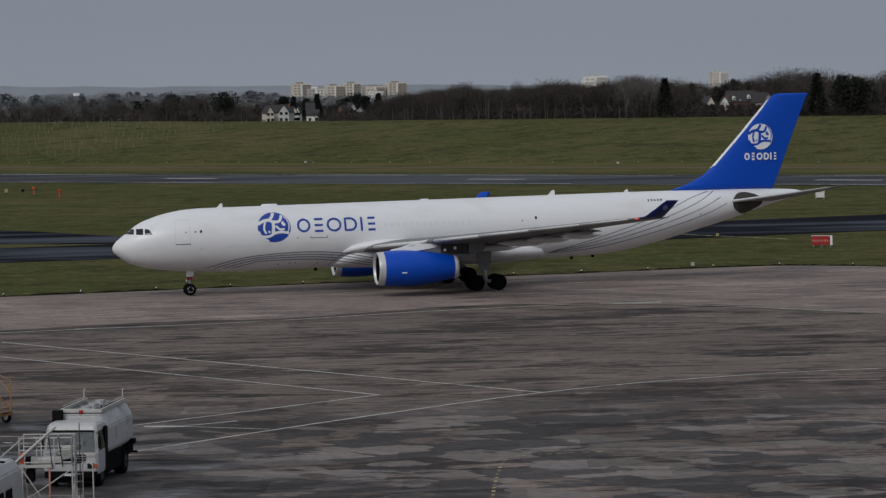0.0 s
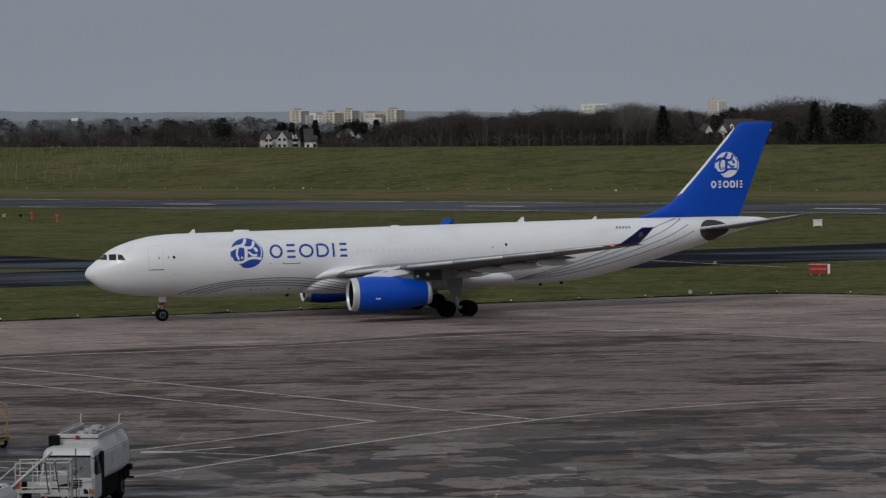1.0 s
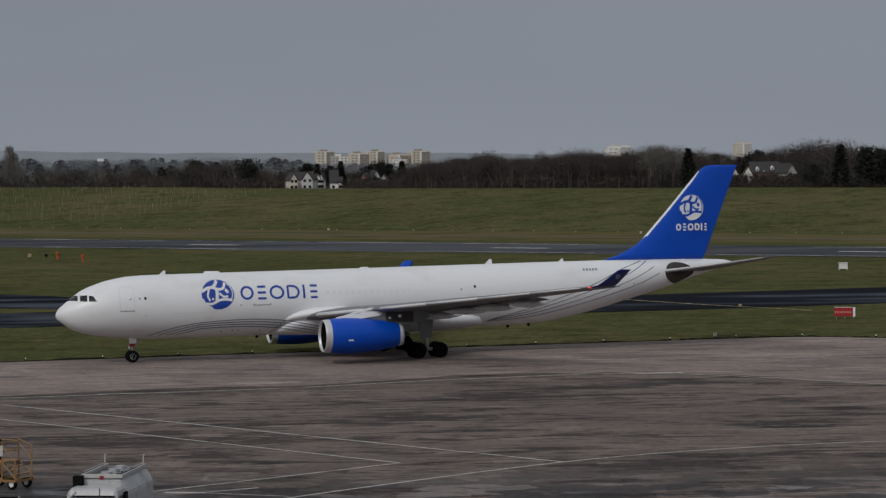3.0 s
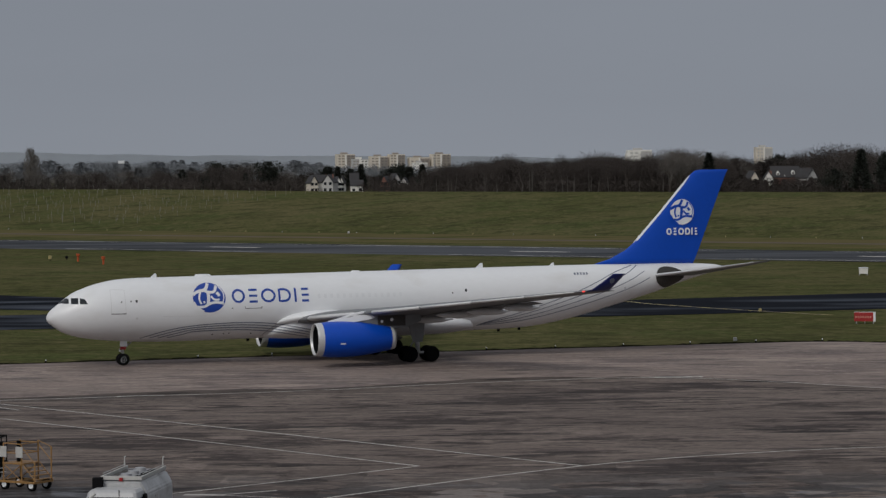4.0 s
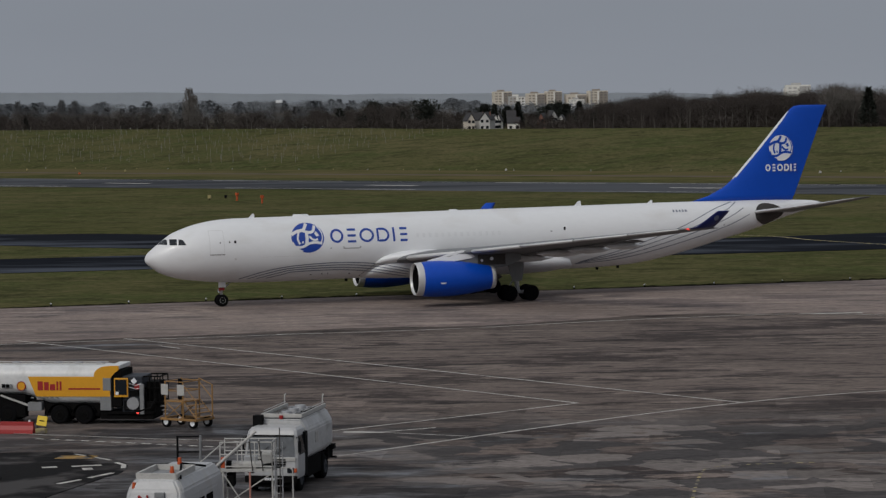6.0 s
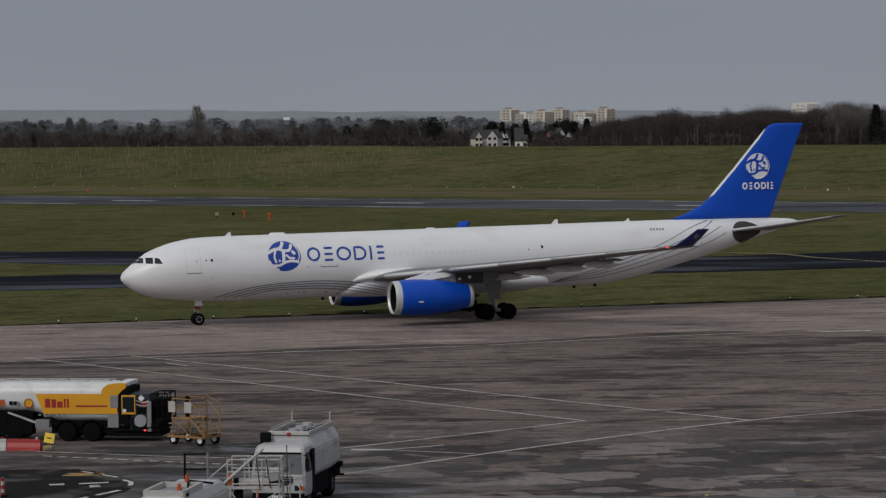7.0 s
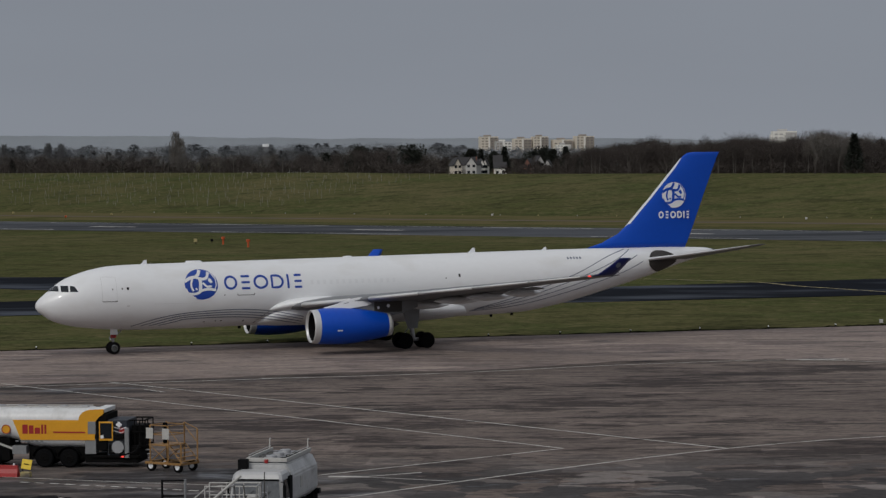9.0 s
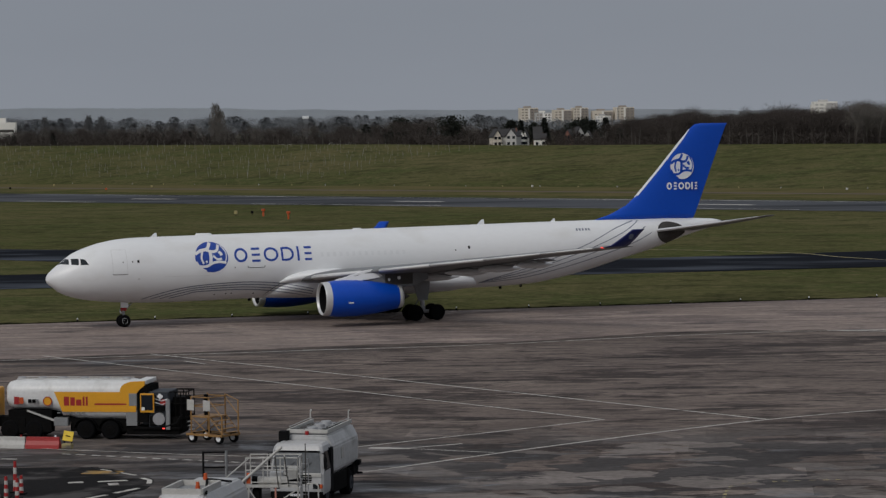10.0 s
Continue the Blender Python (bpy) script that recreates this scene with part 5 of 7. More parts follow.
def rail_panel(parent, p0, p1, h, posts=3, r=0.022, bars=2):
    """A railing from p0 to p1, post by post and bar by bar."""
    p0, p1 = Vector(p0), Vector(p1)
    for k in range(posts):
        a = p0.lerp(p1, k / (posts - 1))
        part("railing_post", rod(BM(), a, a + Vector((0, 0, h)), r, None, 6), M_RAIL, parent)
    for k in range(bars):
        o = Vector((0, 0, h * (1 - 0.45 * k)))
        part("railing_bar", rod(BM(), p0 + o, p1 + o, r, None, 6), M_RAIL, parent)


def access_steps(x, y, rz):
    t = thing("access_steps", x, y, 0.05, rz, "weathered white wheeled access steps with railed platform", "access steps")
    bm = BM()
    for sx in (-1.1, 1.1):
        box(bm, sx - 0.05, sx + 0.05, -1.4, 1.4, 0.42, 0.54, 0.01)
    for sy in (-1.3, 0, 1.3):
        box(bm, -1.1, 1.1, sy - 0.05, sy + 0.05, 0.42, 0.54, 0.01)
    part("base_frame", bm, M_RAIL, t, "white steel base frame")
    bm = BM()
    box(bm, -1.2, 1.0, -0.6, 0.7, 1.80, 1.90, 0.01)
    deck = part("platform", bm, M_RAIL, t, "pale chequer-plate platform")
    for sx, sy in ((-1.1, -0.55), (1.0, -0.55), (-1.1, 0.65), (1.0, 0.65)):
        bm = BM()
        rod(bm, (sx, sy, 0.5), (sx, sy, 1.8), 0.04, None, 8)
        part("leg", bm, M_RAIL, t)
    bm = BM()
    rod(bm, (0.05, -0.58, 0.5), (0.05, -0.58, 1.8), 0.04, None, 8)
    part("leg", bm, M_SALMON, t, "faded salmon leg")
    for a, b in (((-1.1, -0.56, 0.55), (1.0, -0.56, 1.75)), ((1.0, -0.56, 0.55), (1.0, 0.65, 1.75)), ((-1.1, -0.56, 1.75), (-0.2, -0.56, 0.55))):
        bm = BM()
        rod(bm, a, b, 0.028, None, 6)
        part("brace", bm, M_RAIL, t)
    for a, b, n in (((-1.2, -0.6, 1.9), (1.0, -0.6, 1.9), 4), ((-1.2, 0.7, 1.9), (1.0, 0.7, 1.9), 4), ((1.0, -0.6, 1.9), (1.0, 0.7, 1.9), 3)):
        rail_panel(deck, a, b, 1.0, n, 0.026, 3)
    # the flight
    for sy in (-0.5, 0.5):
        bm = BM()
        loft(bm, [[(-3.3, sy - 0.03, 0.45), (-3.3, sy + 0.03, 0.45), (-3.12, sy + 0.03, 0.45), (-3.12, sy - 0.03, 0.45)], [(-1.3, sy - 0.03, 1.85), (-1.3, sy + 0.03, 1.85), (-1.12, sy + 0.03, 1.85), (-1.12, sy - 0.03, 1.85)]])
        part("stringer", bm, M_RAIL, t)
        bm = BM()
        path(bm, [(-3.2, sy, 0.5), (-3.2, sy, 1.3), (-1.2, sy, 2.8)], 0.026)
        path(bm, [(-2.3, sy, 1.2), (-2.3, sy, 2.0)], 0.022)
        part("handrail", bm, M_RAIL, t, "sloping white handrail")
    for k in range(7):
        bm = BM()
        box(bm, -3.15 + 0.28 * k, -2.87 + 0.28 * k, -0.5, 0.5, 0.60 + 0.195 * k, 0.635 + 0.195 * k)
        part("tread", bm, M_TRUCKG, t)
    # ladder at the far end and small gear
    bm = BM()
    for sx in (1.12, 1.45):
        rod(bm, (sx, -0.7, 0.2), (sx, -0.62, 2.9), 0.025, None, 6)
    for k in range(9):
        rod(bm, (1.12, -0.69, 0.45 + 0.28 * k), (1.45, -0.69, 0.45 + 0.28 * k), 0.016, None, 5)
    part("ladder", bm, M_STEEL, t, "thin steel ladder")
    bm = BM()
    box(bm, -0.3, 0.25, 0.1, 0.5, 1.9, 2.3, 0.03)
    part("locker", bm, M_TRUCK, deck, "small white locker")
    bm = BM()
    box(bm, -1.16, -1.0, -0.66, -0.56, 1.95, 2.35, 0.02)
    part("reflector", bm, M_ORANGE, t)
    for sx in (-1.0, 1.0):
        for sy in (-1.2, 1.2):
            road_wheel(t, sx, sy, 0.22, 0.14, M_STEEL)
    bm = BM()
    rod(bm, (-1.45, -0.70, 1.95), (0.35, -0.70, 3.32), 0.055, None, 8)
    part("boom", bm, M_RAIL, t, "thick pale sloping boom")
    bm = BM()
    rod(bm, (-0.75, -0.25, 2.04), (0.55, -0.25, 2.04), 0.14, None, 14)
    part("fender_roll", bm, M_RAIL, deck, "white padded roll on the deck")
    bm = BM()
    rod(bm, (-0.98, -0.25, 2.04), (-0.76, -0.25, 2.04), 0.16, None, 14)
    part("roll_end", bm, M_BLACK, deck, "black end of the roll")
    bm = BM()
    loft(bm, [[(0.25, -0.35, 1.90), (1.05, -0.35, 1.98), (1.05, -0.1, 1.98), (0.25, -0.1, 1.90)], [(0.35, -0.35, 2.0), (1.1, -0.35, 2.12), (1.1, -0.1, 2.12), (0.35, -0.1, 2.0)]])
    part("folded_ramp", bm, M_BLACK, deck, "dark folded ramp")
    bm = BM()
    box(bm, 0.45, 0.85, 0.2, 0.6, 1.9, 2.45, 0.03)
    part("locker", bm, M_RAIL, deck, "white upright locker")
    for x0, x1 in ((0.18, 0.05), (0.62, 0.45)):
        bm = BM()
        rod(bm, (x0, -0.66, 1.85), (x1, -0.66, 2.95), 0.025, None, 6)
        part("stay", bm, M_PLATE, deck, "dark slanting stay")
    bm = BM()
    rod(bm, (1.35, -0.75, 0.2), (1.35, -0.75, 3.45), 0.022, None, 8)
    part("mast", bm, M_PLATE, t, "dark upright mast")
    bm = BM()
    path(bm, [(1.9, -0.75, 0.1), (1.88, -0.75, 1.9), (1.75, -0.72, 1.98), (1.38, -0.72, 1.95)], 0.03)
    part("hose_guide", bm, M_RAIL, t, "thin pale bent tube")
    bm = BM()
    path(bm, [(-1.1, -0.9, 0.5), (-1.5, -1.0, 0.55), (-2.0, -1.05, 1.0), (-2.3, -1.05, 1.05)], 0.05)
    part("drawbar", bm, M_RAIL, t, "pale bent drawbar")
    bm = BM()
    box(bm, -0.98, -0.66, -0.40, 0.30, 1.22, 1.72, 0.06)
    part("pump_unit", bm, M_CHASSIS, t, "dark pump under the deck")
    for ob in t.children_recursive:
        if not ob.name.startswith("wheel"):
            for v in ob.data.vertices:
                v.co.z *= 1.14
    return t


access_steps(-8.95, 118.6, -4)


def second_bowser(x, y, rz):
    """Only the upper part of this truck comes into view; it stands complete."""
    t = thing("hydrant_dispenser", x, y, 0.05, rz, "white service truck with open-topped body and orange beacons", "service truck")
    bm = BM()
    rings = [[(-1.05, 0.0, 0.6), (1.05, 0.0, 0.6), (1.2, 0.2, 0.6), (1.2, 6.2, 0.6), (-1.2, 6.2, 0.6), (-1.2, 0.2, 0.6)],
             [(-1.05, 0.0, 1.9), (1.05, 0.0, 1.9), (1.2, 0.2, 1.9), (1.2, 6.2, 1.9), (-1.2, 6.2, 1.9), (-1.2, 0.2, 1.9)],
             [(-1.0, 0.12, 2.3), (1.0, 0.12, 2.3), (1.15, 0.3, 2.3), (1.15, 6.1, 2.3), (-1.15, 6.1, 2.3), (-1.15, 0.3, 2.3)],
             [(-0.75, 0.3, 2.72), (0.75, 0.3, 2.72), (0.9, 0.5, 2.72), (0.9, 5.9, 2.72), (-0.9, 5.9, 2.72), (-0.9, 0.5, 2.72)]]
    loft(bm, rings)
    bmesh.ops.bevel(bm, geom=list(bm.edges), offset=0.07, segments=3, affect="EDGES")
    body = part("body", bm, M_TRUCK, t, "white box body with sloping shoulders")
    bm = BM()
    for a, b in (((-0.80, 0.5), (-0.80, 3.2)), ((0.80, 0.5), (0.80, 3.2)), ((-0.80, 0.5), (0.80, 0.5)), ((-0.80, 3.2), (0.80, 3.2))):
        p, q = Vector((*a, 0)), Vector((*b, 0))
        d = (q - p).normalized()
        s = Vector((-d.y, d.x, 0)) * 0.05
        loft(bm, [[p + s + Vector((0, 0, 2.70)), p - s + Vector((0, 0, 2.70)), p - s + Vector((0, 0, 2.95)), p + s + Vector((0, 0, 2.95))],
                  [q + s + Vector((0, 0, 2.70)), q - s + Vector((0, 0, 2.70)), q - s + Vector((0, 0, 2.95)), q + s + Vector((0, 0, 2.95))]])
    part("coaming", bm, M_RAIL, body, "pale raised coaming")
    bm = BM()
    box(bm, -0.74, 0.74, 0.56, 3.14, 2.722, 2.74)
    part("well_floor", bm, M_TRUCKG, body, "grey floor of the roof well")
    for bx, by, bz in ((0.18, 3.25, 2.95), (0.18, 2.1, 2.74), (-0.85, 0.25, 2.33)):
        bm = BM()
        rod(bm, (bx, by, bz), (bx, by, bz + 0.10), 0.10, 0.10, 12)
        rod(bm, (bx, by, bz + 0.10), (bx, by, bz + 0.28), 0.085, 0.07, 12)
        part("beacon", bm, M_ORANGE, body, "orange beacon")
    bm = BM()
    path(bm, [(-0.6, -0.02, 1.75), (-0.6, -0.02, 2.12), (-0.25, -0.02, 1.80), (-0.25, -0.02, 2.15)], 0.035)
    part("painted_mark", bm, M_RED, body, "red zigzag mark")
    bm = BM()
    box(bm, 0.05, 0.45, -0.05, 0.10, 2.05, 2.25, 0.02)
    part("lamp_box", bm, M_TRUCKG, body)
    bm = BM()
    path(bm, [(0.95, 0.6, 2.75), (0.2, 3.4, 2.98), (0.95, 4.4, 2.75)], 0.05)
    part("hose", bm, M_BLACK, body, "black hose along the roof")
    bm = BM()
    for k in range(3):
        box(bm, 1.20, 1.225, 0.9 + 1.3 * k, 1.9 + 1.3 * k, 0.9, 1.7, 0.01)
    part("shutter", bm, M_CHASSIS, body, "dark side lockers")
    bm = BM()
    box(bm, -0.9, 0.9, -0.04, 0.02, 1.15, 1.7, 0.02)
    part("windscreen", bm, M_GLASS, body)
    bm = BM()
    path(bm, [(-1.9, -0.9, 1.3), (-1.9, -0.9, 1.75), (-0.9, -0.7, 1.75), (-0.9, -0.2, 1.6)], 0.05)
    part("grab_rail", bm, M_RAIL, body)
    for s in (-1, 1):
        for yy in (1.0, 4.8):
            road_wheel(t, s * 1.02, yy, 0.45, 0.3)
    return t


second_bowser(-12.2, 110.6, -10)


def frame_gate(x, y, rz):
    t = thing("goalpost_frame", x, y, 0.05, rz, "thin dark steel frame standing beside the service road", "frame")
    bm = BM()
    rod(bm, (0, 0, 0), (0, 0, 2.3), 0.05, None, 8)
    part("post", bm, M_BLACK, t)
    bm = BM()
    rod(bm, (1.05, 0, 0), (1.05, 0, 2.3), 0.06, None, 8)
    part("post", bm, M_TRUCKG, t, "pale grey post")
    for z in (2.25, 1.55):
        bm = BM()
        rod(bm, (0, 0, z), (1.05, 0, z), 0.04, None, 8)
        part("crossbar", bm, M_BLACK, t)
    return t


frame_gate(-13.1, 129.2, 3)


def fuel_tanker(x, y, rz):
    """An articulated tanker, front towards -x."""
    t = thing("fuel_tanker", x, y, 0.05, rz, "long white and yellow fuel tanker with rear pump gear", "tanker")

    def ring(xx, w, z0, z1, r):
        return [(xx, p[0], p[2]) for p in tank_ring(0, w, z0, z1, r)]
    bm = BM()
    loft(bm, [ring(-7.5, 1.9, 1.95, 2.95, 0.35), ring(-7.38, 2.3, 1.75, 3.12, 0.55), ring(-7.1, 2.45, 1.62, 3.20, 0.62), ring(-5.2, 2.45, 1.60, 3.22, 0.62), ring(-4.6, 2.45, 1.50, 3.22, 0.62),
              ring(-3.6, 2.45, 1.12, 3.22, 0.62), ring(-3.2, 2.45, 1.06, 3.22, 0.62), ring(-0.6, 2.45, 1.06, 3.22, 0.62), ring(-0.25, 2.40, 1.12, 3.18, 0.60), ring(-0.05, 2.1, 1.4, 3.0, 0.5)])
    tank = part("tank", bm, M_TANKW, t, "white rounded tank with a stepped belly", smooth=True)
    side = -1.242
    bm = BM()
    loft(bm, [[(-4.25, side, 1.52), (-0.55, side, 1.52), (-0.55, side + 0.05, 1.52), (-4.25, side + 0.05, 1.52)], [(-4.70, side, 2.62), (-0.55, side, 2.62), (-0.55, side + 0.05, 2.62), (-4.70, side + 0.05, 2.62)]])
    panel = part("yellow_panel", bm, M_YELLOW, tank, "broad yellow side panel")
    bm = BM()
    rings = []
    for a in range(0, 91, 15):
        rings.append((-0.95 + 0.80 * (1 - math.cos(radians(a))), 2.70 + 0.50 * math.sin(radians(a))))
    vs0 = [(-0.98, 1.52)] + [(-0.98, 2.5)] + rings + [(0.45, 3.22), (0.45, 2.98), (0.20, 2.8), (-0.05, 2.5), (-0.05, 1.52)]
    a = [bm.verts.new((px, side - 0.008, pz)) for px, pz in vs0]
    b = [bm.verts.new((px, side + 0.10, pz)) for px, pz in vs0]
    bm.faces.new(a)
    bm.faces.new(b[::-1])
    for i in range(len(a)):
        j = (i + 1) % len(a)
        bm.faces.new((a[i], b[i], b[j], a[j]))
    part("rear_cowl", bm, M_YELLOW, tank, "yellow rear cowl")
    bm = BM()
    box(bm, -0.10, 0.5, side + 0.12, 1.2, 3.02, 3.25, 0.04)
    part("rear_hood", bm, M_TANKW, tank, "white overhanging rear hood")
    bm = BM()
    box(bm, -2.4, -0.60, side - 0.012, side - 0.002, 1.90, 1.99)
    part("red_stripe", bm, M_RED, panel, "thin red stripe")
    # wordmark and emblem as plain shapes
    for k, (w, h) in enumerate(((0.30, 0.50), (0.26, 0.46), (0.30, 0.34), (0.11, 0.50), (0.11, 0.50))):
        bm = BM()
        x0 = (-4.15, -3.78, -3.45, -3.08, -2.90)[k]
        box(bm, x0, x0 + w, side - 0.014, side - 0.003, 1.86, 1.86 + h, 0.0)
        part("wordmark_shape", bm, M_RED, panel)
    bm = BM()
    lathe_y(bm, [(0, 0.24), (0.012, 0.24)], 20)
    bmesh.ops.translate(bm, verts=bm.verts, vec=(-5.08, side - 0.006, 2.10))
    part("emblem", bm, M_YELLOW, tank, "round yellow emblem with red edge")
    bm = BM()
    ring_pts = [(-5.08 + 0.24 * math.cos(radians(q)), side - 0.012, 2.10 + 0.24 * math.sin(radians(q))) for q in range(0, 361, 20)]
    path(bm, ring_pts, 0.025)
    part("emblem_rim", bm, M_RED, tank)
    for x0, x1, z0, z1, m in ((-7.0, -6.72, 1.92, 2.34, M_RED), (-6.70, -6.46, 1.95, 2.30, M_ORANGE), (-6.2, -6.0, 2.0, 2.2, M_BLACK), (-5.96, -5.76, 2.0, 2.2, M_BLACK), (-5.74, -5.6, 2.0, 2.2, M_TRUCKG)):
        bm = BM()
        box(bm, x0, x1, side - 0.012, side - 0.002, z0, z1)
        part("hazard_plate", bm, m, tank, "small coloured hazard plate")
    bm = BM()
    for k in range(6):
        box(bm, -4.55 + 0.28 * k, -4.37 + 0.28 * k, side - 0.010, side - 0.002, 1.42, 1.49)
    part("writing_bar", bm, M_TRUCKG, tank)
    # roof gear
    for k in range(6):
        bm = BM()
        xx = -6.9 + 1.2 * k
        rod(bm, (xx, 0, 3.20), (xx, 0, 3.34), 0.24, 0.22, 14)
        part("hatch_lid", bm, M_STEEL, tank, "round roof hatch")
    for sy in (-0.55, 0.55):
        bm = BM()
        path(bm, [(-7.0, sy, 3.28), (-0.6, sy, 3.28)], 0.03)
        for k in range(7):
            rod(bm, (-6.9 + 1.0 * k, sy, 3.18), (-6.9 + 1.0 * k, sy, 3.28), 0.025, None, 6)
        part("roof_rail", bm, M_RAIL, tank)
    # chassis, wheels and underside
    bm = BM()
    box(bm, -9.3, 2.1, -0.5, 0.5, 0.85, 1.15, 0.03)
    box(bm, -7.4, -4.9, -1.1, 1.1, 0.75, 1.60, 0.05)
    box(bm, -7.0, -6.4, -1.15, 1.15, 0.3, 1.2, 0.05)
    box(bm, -6.2, -4.9, -1.15, -0.5, 0.35, 1.1, 0.05)
    box(bm, -3.9, -0.7, -0.9, 0.9, 0.4, 1.15, 0.05)
    part("chassis", bm, M_CHASSIS, t, "dirty black chassis")
    # dark block added where shade falls beneath the tanker's tail
    bm = BM()
    box(bm, -0.65, 2.35, -1.08, 1.08, 0.26, 0.66, 0.04)
    part("rear_sump", bm, M_CHASSIS, t, "dark block added for the shade under the tail")
    bm = BM()
    loft(bm, [[(-6.3, -1.18, 1.52), (-6.3, -1.12, 1.52), (-6.3, -1.12, 1.62), (-6.3, -1.18, 1.62)], [(-4.7, -1.18, 0.95), (-4.7, -1.12, 0.95), (-4.7, -1.12, 1.07), (-4.7, -1.18, 1.07)]])
    part("side_strut", bm, M_RAIL, t, "sloping white strut under the belly")
    bm = BM()
    box(bm, -4.75, -3.95, -1.22, -0.7, 0.72, 1.18, 0.03)
    part("side_locker", bm, M_TRUCKG, t, "grey side locker")
    for xx in (-7.3, -5.9, -2.95, -1.55):
        for sy in (-1.0, 1.0):
            road_wheel(t, xx, sy, 0.52, 0.42, M_CHASSIS, "y")
    for xx in (-2.95, -1.55):
        bm = BM()
        arc = [(xx + 0.66 * math.cos(radians(a)), 0.52 + 0.66 * math.sin(radians(a))) for a in range(10, 171, 20)]
        loft(bm, [[(a, -1.24, b), (a, -0.8, b), (a, -0.8, b - 0.03), (a, -1.24, b - 0.03)] for a, b in arc])
        part("mudguard", bm, M_BLACK, t, "black mudguard")
    # rear pump gear
    bm = BM()
    box(bm, 0.0, 0.62, -1.2, 1.2, 0.95, 2.95, 0.04)
    part("pump_cabinet", bm, M_CHASSIS, t, "dark pump cabinet")
    bm = BM()
    box(bm, -0.45, 0.0, -1.26, -1.1, 1.85, 2.55, 0.03)
    part("locker", bm, M_TRUCKG, t, "pale grey locker")
    bm = BM()
    box(bm, -0.62, 0.0, -1.22, -0.6, 0.75, 1.6, 0.03)
    part("locker", bm, M_TRUCKG, t, "grey lower locker")
    bm = BM()
    box(bm, 0.20, 0.98, -1.30, -1.20, 1.50, 2.55, 0.02)
    frame_ob = part("meter_frame", bm, M_YELLOW, t, "yellow framed meter panel")
    bm = BM()
    box(bm, 0.26, 0.92, -1.32, -1.295, 1.62, 2.47, 0.01)
    part("meter_panel", bm, M_GLASS, frame_ob, "dark meter panel")
    bm = BM()
    box(bm, 0.28, 0.46, -1.34, -1.315, 1.62, 1.80, 0.01)
    part("dial", bm, M_PALE, frame_ob, "small white dial")
    bm = BM()
    box(bm, 0.62, 1.75, -1.1, 1.1, 0.6, 2.62, 0.05)
    part("hose_reel_housing", bm, M_SLATE, t, "dark hose reel housing")
    bm = BM()
    lathe_y(bm, [(-0.10, 0.10), (-0.10, 0.34), (0.10, 0.34), (0.10, 0.10)], 20)
    bmesh.ops.translate(bm, verts=bm.verts, vec=(1.25, -1.22, 1.15))
    part("hose_reel", bm, M_STEEL, t, "grey round hose reel")
    bm = BM()
    box(bm, 1.62, 1.85, -1.25, -1.05, 0.55, 2.2, 0.02)
    part("rear_post", bm, M_TRUCKG, t, "pale upright post")
    bm = BM()
    box(bm, 1.15, 1.42, -1.18, -1.12, 2.25, 2.5, 0.02)
    bmesh.ops.rotate(bm, verts=bm.verts, cent=(1.28, -1.15, 2.37), matrix=Matrix.Rotation(radians(45), 3, "Y"))
    part("hazard_diamond", bm, M_PALE, t, "white hazard diamond")
    for x0, x1, z0, z1, m, what in ((0.70, 1.05, 0.75, 1.30, M_BLACK, "pump casing"), (0.72, 0.98, 1.45, 1.75, M_TRUCKG, "valve block"), (1.05, 1.55, 1.55, 1.85, M_CHASSIS, "pipe manifold"), (1.60, 1.72, 1.3, 2.0, M_PLATE, "side plate")):
        bm = BM()
        box(bm, x0, x1, -1.20, -1.08, z0, z1, 0.03)
        part(what.replace(" ", "_"), bm, m, t)
    for z in (0.85, 1.0, 2.0, 2.2):
        bm = BM()
        path(bm, [(0.66, -1.14, z), (1.0, -1.20, z + 0.05), (1.4, -1.18, z - 0.08), (1.7, -1.14, z + 0.04)], 0.028)
        part("pipe", bm, M_STEEL if z > 1.5 else M_PLATE, t)
    bm = BM()
    rod(bm, (1.45, -1.10, 2.05), (1.45, -1.18, 2.05), 0.16, 0.16, 14)
    part("round_sign", bm, M_RED, t)
    for xx in (2.1, 2.4, 2.7):
        for sy in (-0.9, 0.9):
            bm = BM()
            rod(bm, (xx, sy, 1.2), (xx, sy, 2.62), 0.035, None, 8)
            part("cage_post", bm, M_CHASSIS, t)
    for z in (1.2, 1.95, 2.6):
        bm = BM()
        path(bm, [(1.75, -0.9, z), (2.7, -0.9, z), (2.7, 0.9, z), (1.75, 0.9, z)], 0.04)
        part("cage_rail", bm, M_CHASSIS, t, "dark railed rear cage")
    bm = BM()
    box(bm, 1.7, 2.75, -0.95, 0.95, 1.12, 1.2)
    box(bm, 1.9, 2.6, -0.7, 0.7, 1.2, 2.3, 0.05)
    box(bm, 1.7, 2.5, -1.0, 1.0, 0.5, 1.12, 0.05)
    part("rear_deck", bm, M_CHASSIS, t)
    for k in range(4):
        bm = BM()
        box(bm, 2.72 + 0.06 * k, 2.92 + 0.06 * k, -0.9, -0.4, 0.95 - 0.22 * k, 0.98 - 0.22 * k)
        part("step", bm, M_STEEL, t)
    bm = BM()
    box(bm, -0.3, 2.4, -1.2, 1.2, 0.55, 0.68, 0.03)
    part("rear_beam", bm, M_CHASSIS, t)
    bm = BM()
    box(bm, 1.42, 1.56, -1.25, -1.18, 0.58, 0.66, 0.01)
    part("tail_light", bm, M_REDGLOW, t, "glowing red tail light")
    bm = BM()
